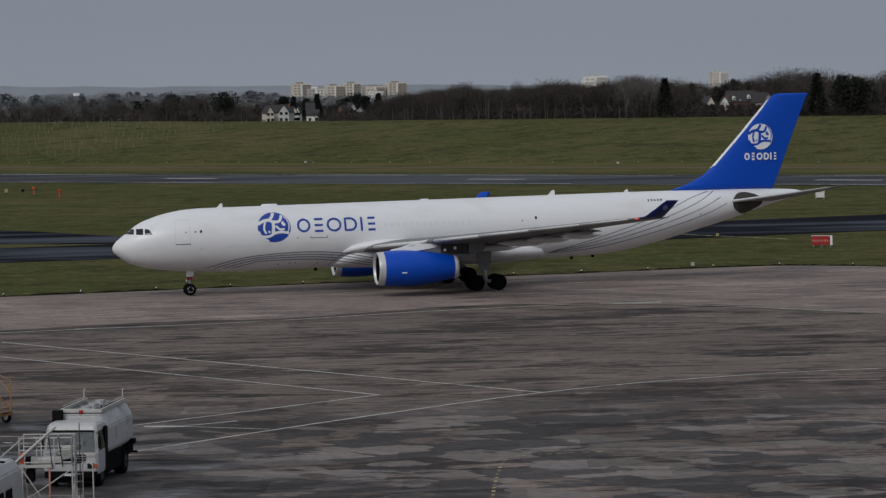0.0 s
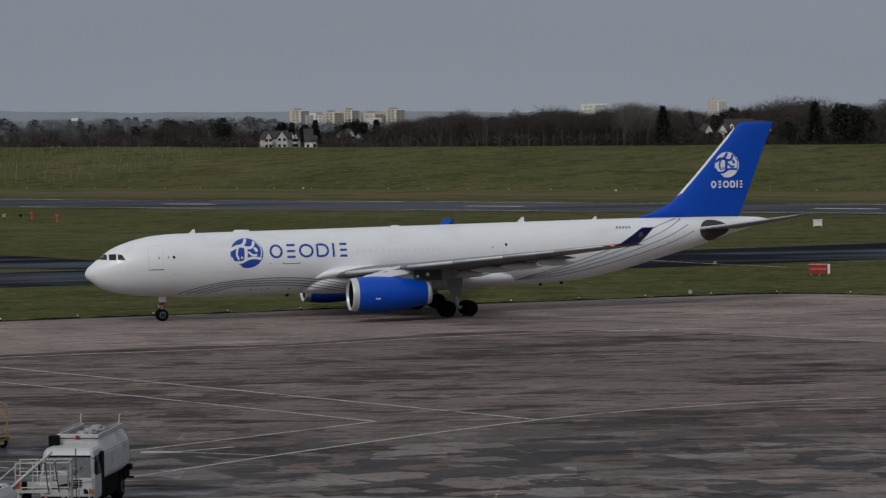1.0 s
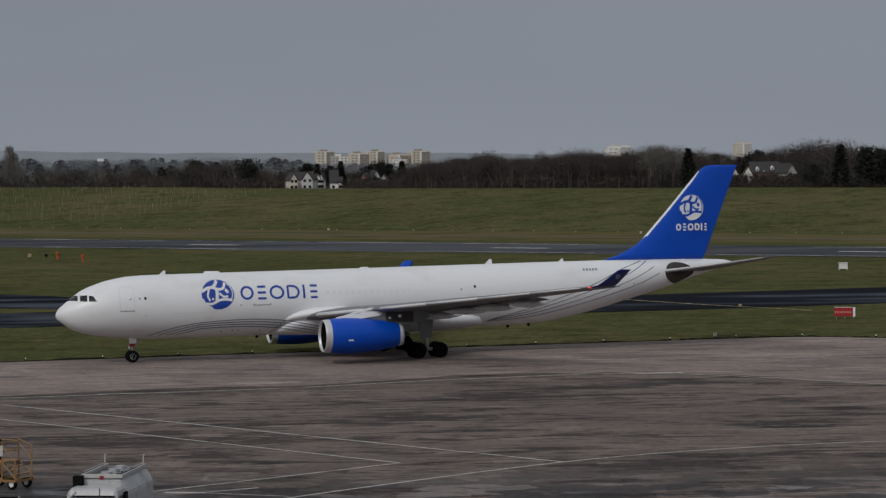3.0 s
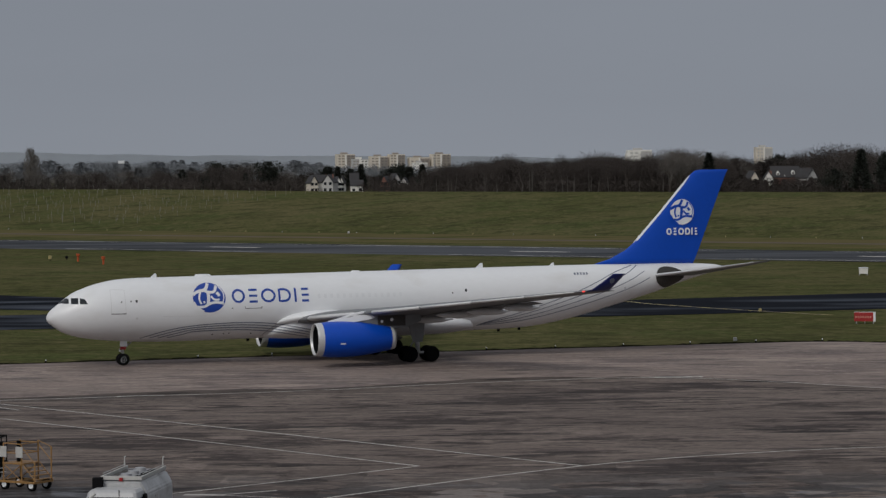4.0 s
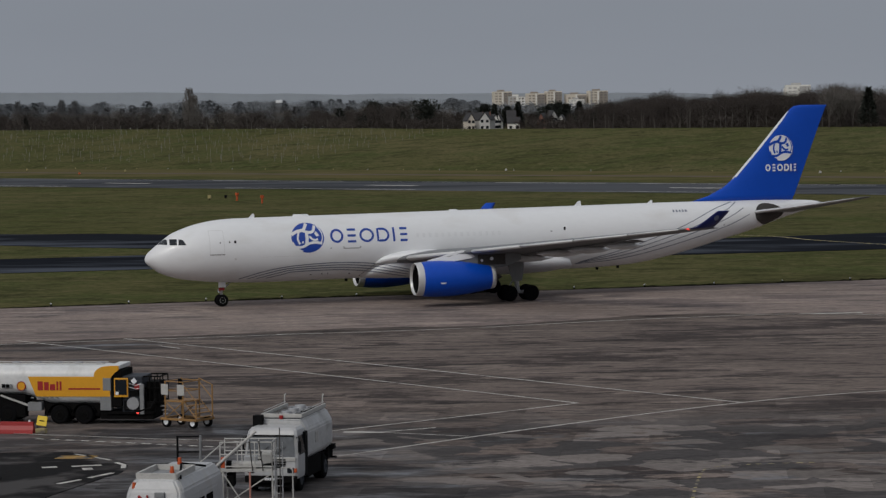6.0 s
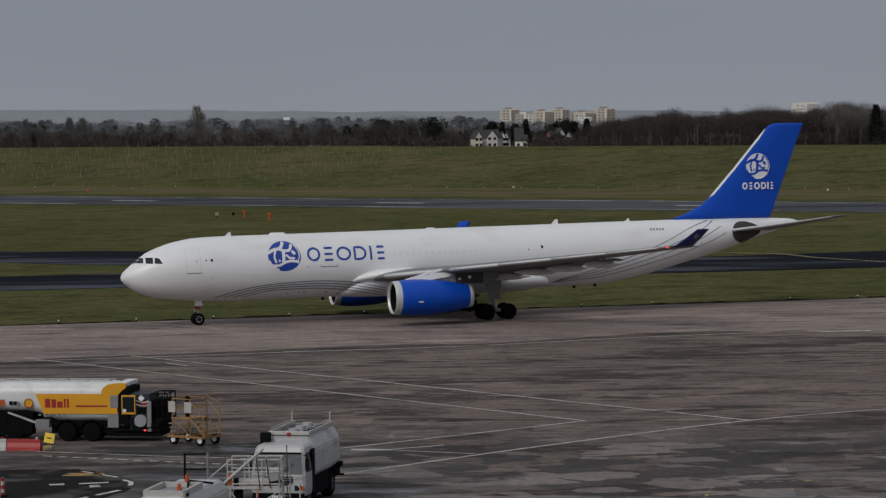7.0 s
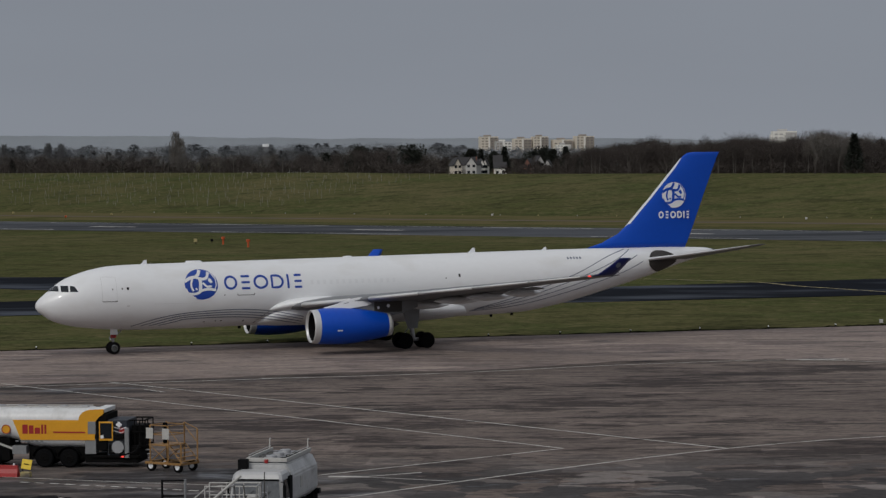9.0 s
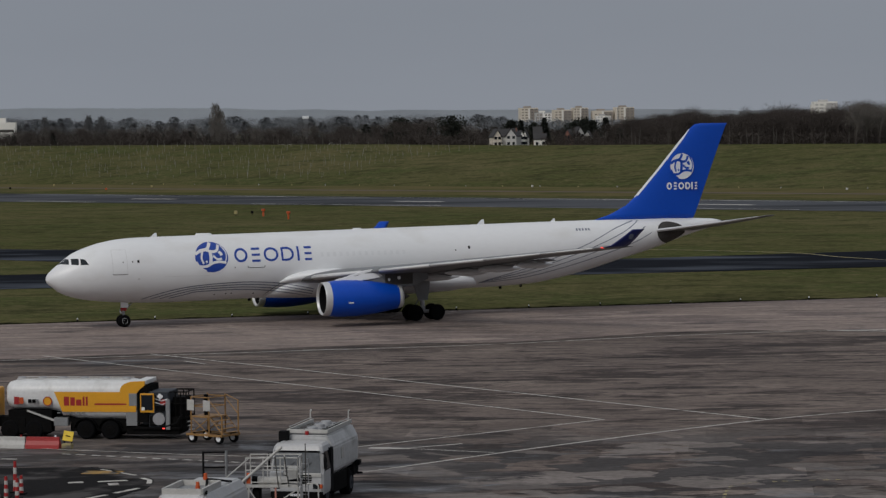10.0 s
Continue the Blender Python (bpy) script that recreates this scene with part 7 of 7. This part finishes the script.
# ---- trees ----
def tree_arrays(rng, h, w, kind):
    """Vertices and triangles of one tree: tapered trunk and limbs, then many fine twigs or leaf clumps."""
    V, T = [], []

    def limb(a, b, r0, r1):
        q = (b - a).to_track_quat("Z", "Y")
        i0 = len(V)
        for p, r in ((a, r0), (b, r1)):
            for k in range(3):
                V.append(p + q @ Vector((r * math.cos(2.0944 * k), r * math.sin(2.0944 * k), 0)))
        for k in range(3):
            j = (k + 1) % 3
            T.append((i0 + k, i0 + j, i0 + 3 + j))
            T.append((i0 + k, i0 + 3 + j, i0 + 3 + k))

    def blade(p, d, ln, wd):
        s = d.cross(Vector((rng.uniform(-1, 1), rng.uniform(-1, 1), rng.uniform(-1, 1)))).normalized() * wd
        i0 = len(V)
        V.extend((p - s, p + s, p + d * ln))
        T.append((i0, i0 + 1, i0 + 2))
    lean = Vector((rng.uniform(-0.05, 0.05) * h, rng.uniform(-0.05, 0.05) * h, 0))
    top = Vector((0, 0, h * (0.78 if kind == "bare" else 0.95))) + lean
    limb(Vector((0, 0, -0.5)), top * 0.5, 0.016 * h, 0.011 * h)
    limb(top * 0.5, top, 0.011 * h, 0.002 * h)
    if kind == "bare":
        mid = Vector((lean.x, lean.y, h * 0.60))
        bulges = [(Vector((rng.uniform(-0.5, 0.5) * w * 0.5, rng.uniform(-0.5, 0.5) * w * 0.5, rng.uniform(0.42, 0.80) * h)), rng.uniform(0.20, 0.34) * w, rng.uniform(0.13, 0.21) * h) for _ in range(6)]
        for c, rx, rz in bulges:
            limb(top * rng.uniform(0.25, 0.6), c, 0.007 * h, 0.002 * h)
            for k in range(150):
                d = Vector((rng.gauss(0, 1), rng.gauss(0, 1), rng.gauss(0.15, 1))).normalized()
                f = rng.random() ** 0.45
                p = c + Vector((d.x * rx * f, d.y * rx * f, d.z * rz * f))
                up = (d + Vector((rng.uniform(-0.5, 0.5), rng.uniform(-0.5, 0.5), 0.7))).normalized()
                blade(p, up, rng.uniform(0.03, 0.07) * h, 0.0026 * h)
            for k in range(3):
                a0 = rng.uniform(0, 6.28)
                limb(c, c + Vector((math.cos(a0) * rx * 0.9, math.sin(a0) * rx * 0.9, rng.uniform(0.2, 0.9) * rz)), 0.003 * h, 0.001 * h)
    elif kind == "poplar":
        for k in range(330):
            z0 = rng.uniform(0.08, 0.97)
            rad = w * 0.5 * (math.sin(min(1, z0 * 1.25) * math.pi * 0.55 + 0.35)) * (1.02 - z0) ** 0.35
            a0 = rng.uniform(0, 6.28)
            rr = rad * math.sqrt(rng.random())
            blade(Vector((math.cos(a0) * rr, math.sin(a0) * rr, z0 * h)) + lean * z0, Vector((math.cos(a0) * 0.25, math.sin(a0) * 0.25, 1)).normalized(), rng.uniform(0.06, 0.14) * h, 0.006 * h)
    elif kind == "ever" and w > 0.6 * h:                         # broad, uneven crown
        clumps = [(Vector((rng.uniform(-0.30, 0.30) * w, rng.uniform(-0.30, 0.30) * w, rng.uniform(0.20, 0.84) * h)), rng.uniform(0.15, 0.30) * w) for _ in range(9)]
        for c, r in clumps + [(Vector((0, 0, 0.86 * h)), 0.13 * h)]:
            for k in range(70):
                d = Vector((rng.gauss(0, 1), rng.gauss(0, 1), rng.gauss(0.1, 0.8))).normalized()
                blade(c + d * r * rng.random() ** 0.4, (d + Vector((0, 0, 0.3))).normalized(), rng.uniform(0.04, 0.09) * h, 0.020 * h)
    elif kind == "ever":
        for k in range(420):
            z0 = rng.uniform(0.10, 1.0)
            rad = w * 0.5 * (1.04 - z0) ** 0.85 * rng.uniform(0.70, 1.18)
            a0 = rng.uniform(0, 6.28)
            rr = rad * rng.random() ** 0.4
            d = Vector((math.cos(a0), math.sin(a0), rng.uniform(-0.6, 0.9))).normalized()
            blade(Vector((math.cos(a0) * rr, math.sin(a0) * rr, z0 * h)), d, rng.uniform(0.05, 0.11) * h, 0.022 * h)
    else:                                                        # low scrub
        for k in range(120):
            a0, rr = rng.uniform(0, 6.28), w * 0.5 * math.sqrt(rng.random())
            d = Vector((math.cos(a0) * 0.7, math.sin(a0) * 0.7, rng.uniform(0.2, 1.2))).normalized()
            blade(Vector((math.cos(a0) * rr, math.sin(a0) * rr, rng.uniform(0, 0.6) * h)), d, rng.uniform(0.2, 0.45) * h, 0.018 * h)
    return np.array([tuple(v) for v in V]), np.array(T)


def mesh_from(name, V, T, material):
    me = bpy.data.meshes.new(name)
    me.from_pydata(V.tolist(), [], T.tolist())
    me.materials.append(material)
    return me


trng = random.Random(11)
KINDS = {k: [tree_arrays(trng, 1.0 * 12, w * 12, k) for _ in range(7)] for k, w in (("bare", 0.75), ("ever", 0.55), ("scrub", 1.2), ("poplar", 0.2))}

TOP_X = (-165, -120, -90, -46, -27, -10, 0, 26, 36, 50, 66, 75, 97, 105, 120, 131, 144, 153, 168, 176, 182, 190, 202, 240)
TOP_Z = (15.0, 15.8, 15.5, 15.4, 17.2, 17.0, 14.7, 13.4, 15.4, 17.8, 20.0, 18.8, 19.8, 19.0, 21.0, 19.6, 18.4, 19.6, 20.5, 22.0, 21.0, 20.4, 22.6, 20.0)


def wood(name, count, near, far, half, material, kinds, label, heights, seed, gaps=(), spread=1.0):
    """One mass of trees, spread over an arc of the far ground; near and far are distances across the runway."""
    r = random.Random(seed)
    VV, TT, n = [], [], 0
    for _ in range(count):
        a = r.uniform(*half)
        dist = r.uniform(near, far) / (VX * a + VY)
        x, y = dist * a, dist
        if any(g0 < a < g1 and dist < gd for g0, g1, gd in gaps):
            continue
        k = r.choice(kinds)
        V, T = r.choice(KINDS[k])
        z = land(x, y)
        h = (heights(a, dist) - z) * r.choice((r.uniform(0.62, 0.9), r.uniform(0.8, 1.02), r.uniform(0.9, 1.10)))
        if k == "scrub":
            h = r.uniform(2.5, 5.0) * max(1.0, dist / 900)
        if k == "ever":
            h *= 0.88
        h = max(h, 1.5)
        s = h / 12
        ang = r.uniform(0, 6.28)
        wide = s * spread * r.uniform(0.95, 1.5)
        c, sn = math.cos(ang) * wide, math.sin(ang) * wide
        W = np.stack([V[:, 0] * c - V[:, 1] * sn + x, V[:, 0] * sn + V[:, 1] * c + y, V[:, 2] * s + z], 1)
        VV.append(W)
        TT.append(T + n)
        n += len(V)
    ob = new(name, mesh_from(name, np.concatenate(VV), np.concatenate(TT), material))
    return tagged(ob, label, "trees", kind="stuff")


def near_top(a, dist):
    bumps = 0.55 * math.sin(a * 610 + 1.0) + 0.45 * math.sin(a * 1370 + 2.1) - 0.05
    return 17.52 + (float(np.interp(a * 900, TOP_X, TOP_Z)) + bumps - 17.52) * dist / 900


def town(a):
    """Open ground in front of the tower blocks."""
    return smoothstep(0.006, 0.012, a) * (1 - smoothstep(0.052, 0.062, a))


HOUSE_GAPS = ((-0.002, 0.042, 1100), (0.150, 0.190, 1030))
wood("bare_wood", 900, 712, 830, (-0.21, 0.27), M_BARK, ("bare", "bare", "bare", "scrub"), "belt of bare brown winter trees behind the bank", near_top, 21, HOUSE_GAPS)
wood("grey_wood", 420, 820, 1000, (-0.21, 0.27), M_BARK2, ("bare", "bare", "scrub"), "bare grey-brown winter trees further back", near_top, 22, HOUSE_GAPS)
wood("dense_wood", 330, 715, 800, (0.048, 0.152), M_BARK, ("bare", "bare", "scrub"), "dense brown bare wood on the rise", near_top, 23)
wood("evergreens", 110, 716, 860, (-0.21, 0.27), M_EVER, ("ever",), "scattered dark evergreen trees among bare ones", lambda a, d: near_top(a, d) - 0.8, 24, HOUSE_GAPS)
wood("scrub", 620, 704, 790, (-0.21, 0.27), M_BARK, ("scrub",), "low bare scrub along the top of the bank", near_top, 25, ((-0.002, 0.030, 1030), (0.155, 0.185, 960)))
wood("garden_trees", 12, 835, 862, (0.020, 0.045), M_BARK, ("bare", "scrub", "ever"), "bare garden trees and hedges by the houses", lambda a, d: 11.0, 30)
wood("garden_trees", 40, 880, 905, (0.150, 0.190), M_EVER, ("ever", "bare", "scrub"), "dark garden trees and hedges by the houses", lambda a, d: 12.2, 31)
wood("house_hedges", 210, 745, 850, (0.148, 0.192), M_BARK, ("bare", "scrub", "scrub", "ever"), "dark trees and hedges before the houses", lambda a, d: 17.52 - 5.3 * d / 1000, 33)
wood("house_hedges", 9, 800, 850, (0.0, 0.046), M_BARK, ("scrub",), "low hedges before the houses", lambda a, d: 9.4, 34)
wood("back_wood", 170, 890, 1040, (-0.01, 0.052), M_BARK, ("bare", "bare", "ever"), "bare trees behind the houses", lambda a, d: 13.6 + 1.0 * math.sin(a * 420), 27)
wood("back_wood", 190, 930, 1100, (0.145, 0.20), M_BARK, ("bare", "bare", "ever"), "bare trees behind the houses", near_top, 28)
# two rows set further off, haze painted into their materials
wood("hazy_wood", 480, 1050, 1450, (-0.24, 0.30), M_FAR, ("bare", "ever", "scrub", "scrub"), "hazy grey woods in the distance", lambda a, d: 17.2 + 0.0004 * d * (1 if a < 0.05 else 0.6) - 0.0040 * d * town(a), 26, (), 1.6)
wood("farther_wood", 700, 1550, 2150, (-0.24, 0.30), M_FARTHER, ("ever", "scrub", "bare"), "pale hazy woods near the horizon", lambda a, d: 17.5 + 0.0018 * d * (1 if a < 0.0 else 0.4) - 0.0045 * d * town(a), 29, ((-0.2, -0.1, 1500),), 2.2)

# single trees that stand out
for kind, a, d, top, wd, m, label in (("poplar", -85.8 / 900, 960, 22.6, 0.32, M_BARK2, "tall slender bare poplar above the tree belt"), ("poplar", -84.0 / 900, 975, 20.6, 0.32, M_BARK2, "slender bare poplar above the tree belt"),
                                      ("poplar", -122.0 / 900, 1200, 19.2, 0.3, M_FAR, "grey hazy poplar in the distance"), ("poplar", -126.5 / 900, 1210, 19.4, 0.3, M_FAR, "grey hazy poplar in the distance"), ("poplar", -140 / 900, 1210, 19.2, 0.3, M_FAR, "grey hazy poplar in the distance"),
                                      ("ever", -27.2 / 900, 930, 18.0, 0.7, M_EVER, "dark round evergreen tree"), ("ever", -10.3 / 900, 930, 18.3, 0.75, M_EVER, "dark round evergreen tree"),
                                      ("ever", 130.5 / 900, 775, 20.2, 0.40, M_EVER, "dark pointed conifer in the wood"), ("ever", 153.0 / 900, 1060, 19.8, 0.7, M_EVER, "dark spreading evergreen tree in the wood"),
                                      ("ever", 188.0 / 900, 750, 20.5, 0.6, M_EVER, "dark evergreen tree in the wood"), ("ever", 193.5 / 900, 748, 19.6, 0.5, M_EVER, "dark evergreen tree in the wood"), ("ever", 179.7 / 900, 752, 21.0, 0.4, M_EVER, "dark evergreen tree in the wood"),
                                      ("ever", 10.0 / 1040, 1070, 16.9, 0.5, M_EVER, "dark evergreen tree behind the houses"), ("ever", 13.4 / 1040, 1075, 16.4, 0.35, M_EVER, "dark evergreen tree behind the houses"),
                                      ("ever", 18.2 / 1040, 1085, 16.0, 0.5, M_EVER, "dark evergreen tree behind the houses"), ("ever", 22.1 / 1040, 1070, 17.2, 0.35, M_EVER, "dark slim evergreen tree behind the houses"),
                                      ("ever", 33.0 / 1040, 1100, 16.0, 0.8, M_EVER, "broad dark evergreen tree before the tower blocks"), ("ever", 36.8 / 1040, 1105, 17.0, 0.8, M_EVER, "broad dark evergreen tree before the tower blocks"),
                                      ("ever", 40.0 / 1040, 1105, 16.4, 0.7, M_EVER, "broad dark evergreen tree before the tower blocks"), ("ever", 44.6 / 1040, 1090, 17.0, 0.4, M_EVER, "dark evergreen tree before the tower blocks"),
                                      ("ever", 171.0 / 900, 760, 15.2, 0.9, M_EVER, "low spreading dark evergreen at the top of the bank"),
                                      ("bare", 97.5 / 900, 920, 22.3, 0.9, M_BARK2, "rounded bare tree above the wood"), ("bare", 118.0 / 900, 782, 22.4, 0.6, M_BARK2, "tall pale bare tree in the wood"), ("bare", 121.5 / 900, 785, 22.9, 0.6, M_BARK2, "tall pale bare tree in the wood"),
                                      ("bare", 125.5 / 900, 784, 22.6, 0.6, M_BARK2, "tall pale bare tree in the wood"), ("bare", 175.0 / 900, 900, 24.6, 1.3, M_BARK, "big rounded bare oak behind the bank"), ("bare", 171.0 / 900, 902, 23.4, 1.1, M_BARK, "big rounded bare oak behind the bank")):
    V, T = tree_arrays(trng, 12.0, 12.0 * wd * 1.4, kind)
    extra = [tree_arrays(trng, 12.0, 12.0 * wd * 1.4, kind) for _ in range(2)]
    parts = [(V, T)] + extra
    n, VV, TT = 0, [], []
    for V, T in parts:
        VV.append(V)
        TT.append(T + n)
        n += len(V)
    x, y = a * d, d
    z = land(x, y)
    s = (17.52 + (top - 17.52) * d / 900 - z) / 12
    t = thing("evergreen_tree" if kind == "ever" else "bare_tree", x, y, z, trng.uniform(0, 360), label, "tree")
    trunk_v = np.concatenate(VV) * s
    ob = new("crown", mesh_from("crown", trunk_v, np.concatenate(TT), m))
    ob.parent = t
    bm = BM()
    rod(bm, (0, 0, -0.5), (0, 0, 5 * s), 0.30 * s, 0.18 * s, 8)
    part("trunk", bm, M_BARK, t)

# pale trunks at the front of the woods
prng = random.Random(17)
bm = BM()
for k in range(60):
    a = prng.uniform(-0.2, 0.26) if k % 2 else prng.uniform(0.05, 0.15)
    if -0.002 < a < 0.042 or 0.150 < a < 0.190:
        continue
    d = prng.uniform(700, 716) / (VX * a + VY)
    z = land(a * d, d)
    h = prng.uniform(2.5, 6.5)
    lean = prng.uniform(-0.6, 0.6)
    rod(bm, (a * d, d, z - 0.3), (a * d + lean * 0.5, d, z + h * 0.55), 0.13, 0.09, 5)
    rod(bm, (a * d + lean * 0.5, d, z + h * 0.55), (a * d + lean, d, z + h), 0.09, 0.04, 5)
tagged(link_mesh("pale_trunks", bm, mat("pale_bark", (0.085, 0.078, 0.071), 0.9, var=0.3, bump=0.0, spec=0.0)), "thin pale trunks at the edge of the wood", "trees", kind="stuff")


def parked_car(x, y, rz):
    """A car on the road behind the bank; its roof shows over the grass."""
    t = thing("parked_car", x, y, land(x, y), rz, "small white car parked behind the grass bank", "car", "cars behind the bank")
    bm = BM()
    loft(bm, [[(-2.0, -0.8, 0.3), (2.0, -0.8, 0.3), (2.0, 0.8, 0.3), (-2.0, 0.8, 0.3)], [(-2.05, -0.85, 0.75), (2.05, -0.85, 0.75), (2.05, 0.85, 0.75), (-2.05, 0.85, 0.75)],
              [(-1.9, -0.8, 1.0), (1.9, -0.8, 0.95), (1.9, 0.8, 0.95), (-1.9, 0.8, 1.0)]])
    part("body", bm, M_HOUSE, t)
    bm = BM()
    loft(bm, [[(-1.6, -0.75, 0.98), (1.0, -0.75, 0.96), (1.0, 0.75, 0.96), (-1.6, 0.75, 0.98)], [(-1.2, -0.62, 1.42), (0.4, -0.62, 1.42), (0.4, 0.62, 1.42), (-1.2, 0.62, 1.42)]])
    part("glasshouse", bm, M_GLASS, t)
    bm = BM()
    box(bm, -1.22, 0.42, -0.64, 0.64, 1.42, 1.50, 0.03)
    part("roof", bm, M_HOUSE, t)
    for sx in (-1.25, 1.25):
        for sy in (-0.78, 0.78):
            road_wheel(t, sx, sy, 0.31, 0.2, M_STEEL, "y")


for x, y, rz in ((-103.9, 903, 30), (-97.7, 900, 28), (-87.7, 896, 35), (-62.0, 880, 32), (-46.9, 872, 30), (-41.0, 868, 28)):
    far = 752 / (VX * x + VY * y)
    parked_car(x * far, y * far, rz)

# planted saplings in pale guards on the bank
srng = random.Random(5)
bm = BM()
for i in range(64):
    for j in range(13):
        u = -730 + 4.05 * i + srng.uniform(-1.6, 1.6)
        v = 606 + 6.6 * j + srng.uniform(-2, 2)
        if srng.random() < 0.12 or u > -482 + 14 * noise.noise((j * 0.7, 0, 0)):
            continue
        x, y = uv_xy(u, v)
        z = land(x, y)
        rod(bm, (x, y, z - 0.1), (x + srng.uniform(-0.15, 0.15), y, z + srng.uniform(0.9, 2.1)), 0.042, 0.03, 5)
tagged(link_mesh("saplings", bm, mat("sapling_guards", (0.20, 0.195, 0.175), 0.9, var=0.25, bump=0.0)), "rows of young saplings in pale guards on the bank", "saplings", kind="stuff")

# far ridge under the sky, with haze painted into its colour
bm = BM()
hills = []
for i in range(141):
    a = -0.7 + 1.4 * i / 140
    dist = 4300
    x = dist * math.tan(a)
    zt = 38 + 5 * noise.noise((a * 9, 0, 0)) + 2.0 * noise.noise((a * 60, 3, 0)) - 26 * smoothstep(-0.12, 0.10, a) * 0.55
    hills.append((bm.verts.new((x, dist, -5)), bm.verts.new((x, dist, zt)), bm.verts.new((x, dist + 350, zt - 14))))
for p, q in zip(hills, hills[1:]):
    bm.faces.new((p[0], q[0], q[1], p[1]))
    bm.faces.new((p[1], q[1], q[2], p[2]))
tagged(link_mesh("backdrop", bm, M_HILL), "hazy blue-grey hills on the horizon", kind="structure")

# ---- concrete bays of the near apron, laid last: staggered rows of uneven bays ----
SLAB_A = radians(-5)
brng = random.Random(8)
slab_mesh = {}
for k, wd in enumerate((3.0, 3.9, 4.8, 6.0)):
    bm = BM()
    box(bm, -wd / 2 + 0.005, wd / 2 - 0.005, -1.694, 1.694, 0.020, 0.050)
    me = bpy.data.meshes.new("bay")
    bm.to_mesh(me)
    bm.free()
    me.materials.append(M_APRON)
    slab_mesh[wd] = me
apron = bpy.data.objects["apron"]
made = 0
for j in range(17):
    ly = 108.5 + 3.4 * j
    lx = -30 + brng.uniform(-3, 0)
    while lx < 36 and made < 300:
        wd = brng.choice((3.0, 3.9, 4.8, 4.8, 6.0))
        cx = lx + wd / 2
        lx += wd
        x = cx * math.cos(SLAB_A) - (ly - 140) * math.sin(SLAB_A)
        y = 140 + cx * math.sin(SLAB_A) + (ly - 140) * math.cos(SLAB_A)
        if x < -17.5 or x > 0.23 * y + 3:
            continue
        ob = new("concrete_bay", slab_mesh[wd])
        ob.matrix_basis = pose(x, y, 0.002 * brng.random(), 0, 0, math.degrees(SLAB_A))
        ob.parent = apron
        made += 1


def motions():
    """The aircraft taxies along a slight curve, its wheels rolling."""
    def place(t):
        k = (t - 5) / 5
        return (-24.5722 - 12.6479 * k - 0.4108 * k ** 2 + 0.4345 * k ** 3, 243.9819 - 6.5320 * k - 1.9824 * k ** 2 + 2.3493 * k ** 3,
                math.degrees(0.28842 + 0.08727 * k - 0.01299 * k ** 2 + 0.01752 * k ** 3))
    rows, rolled, way, last = [], [], 0.0, None
    for i in range(41):
        t = 0.25 * i
        x, y, a = place(t)
        gx, gy = x + 20 * math.cos(radians(a)), y + 20 * math.sin(radians(a))
        if last is not None:
            way += math.hypot(gx - last[0], gy - last[1])
        last = (gx, gy)
        rolled.append((t, way))
        if i % 2 == 0:
            rows.append((t, pose(x, y, 0.05, 0, 0, a) @ pose(0, 0, 0, -0.5)))
    walk(plane, rows)
    for ob, (x, y, z), r in rolling:
        walk(ob, [(t, pose(x, y, z, 0, -math.degrees(w / r), 0)) for t, w in rolled])


motions()
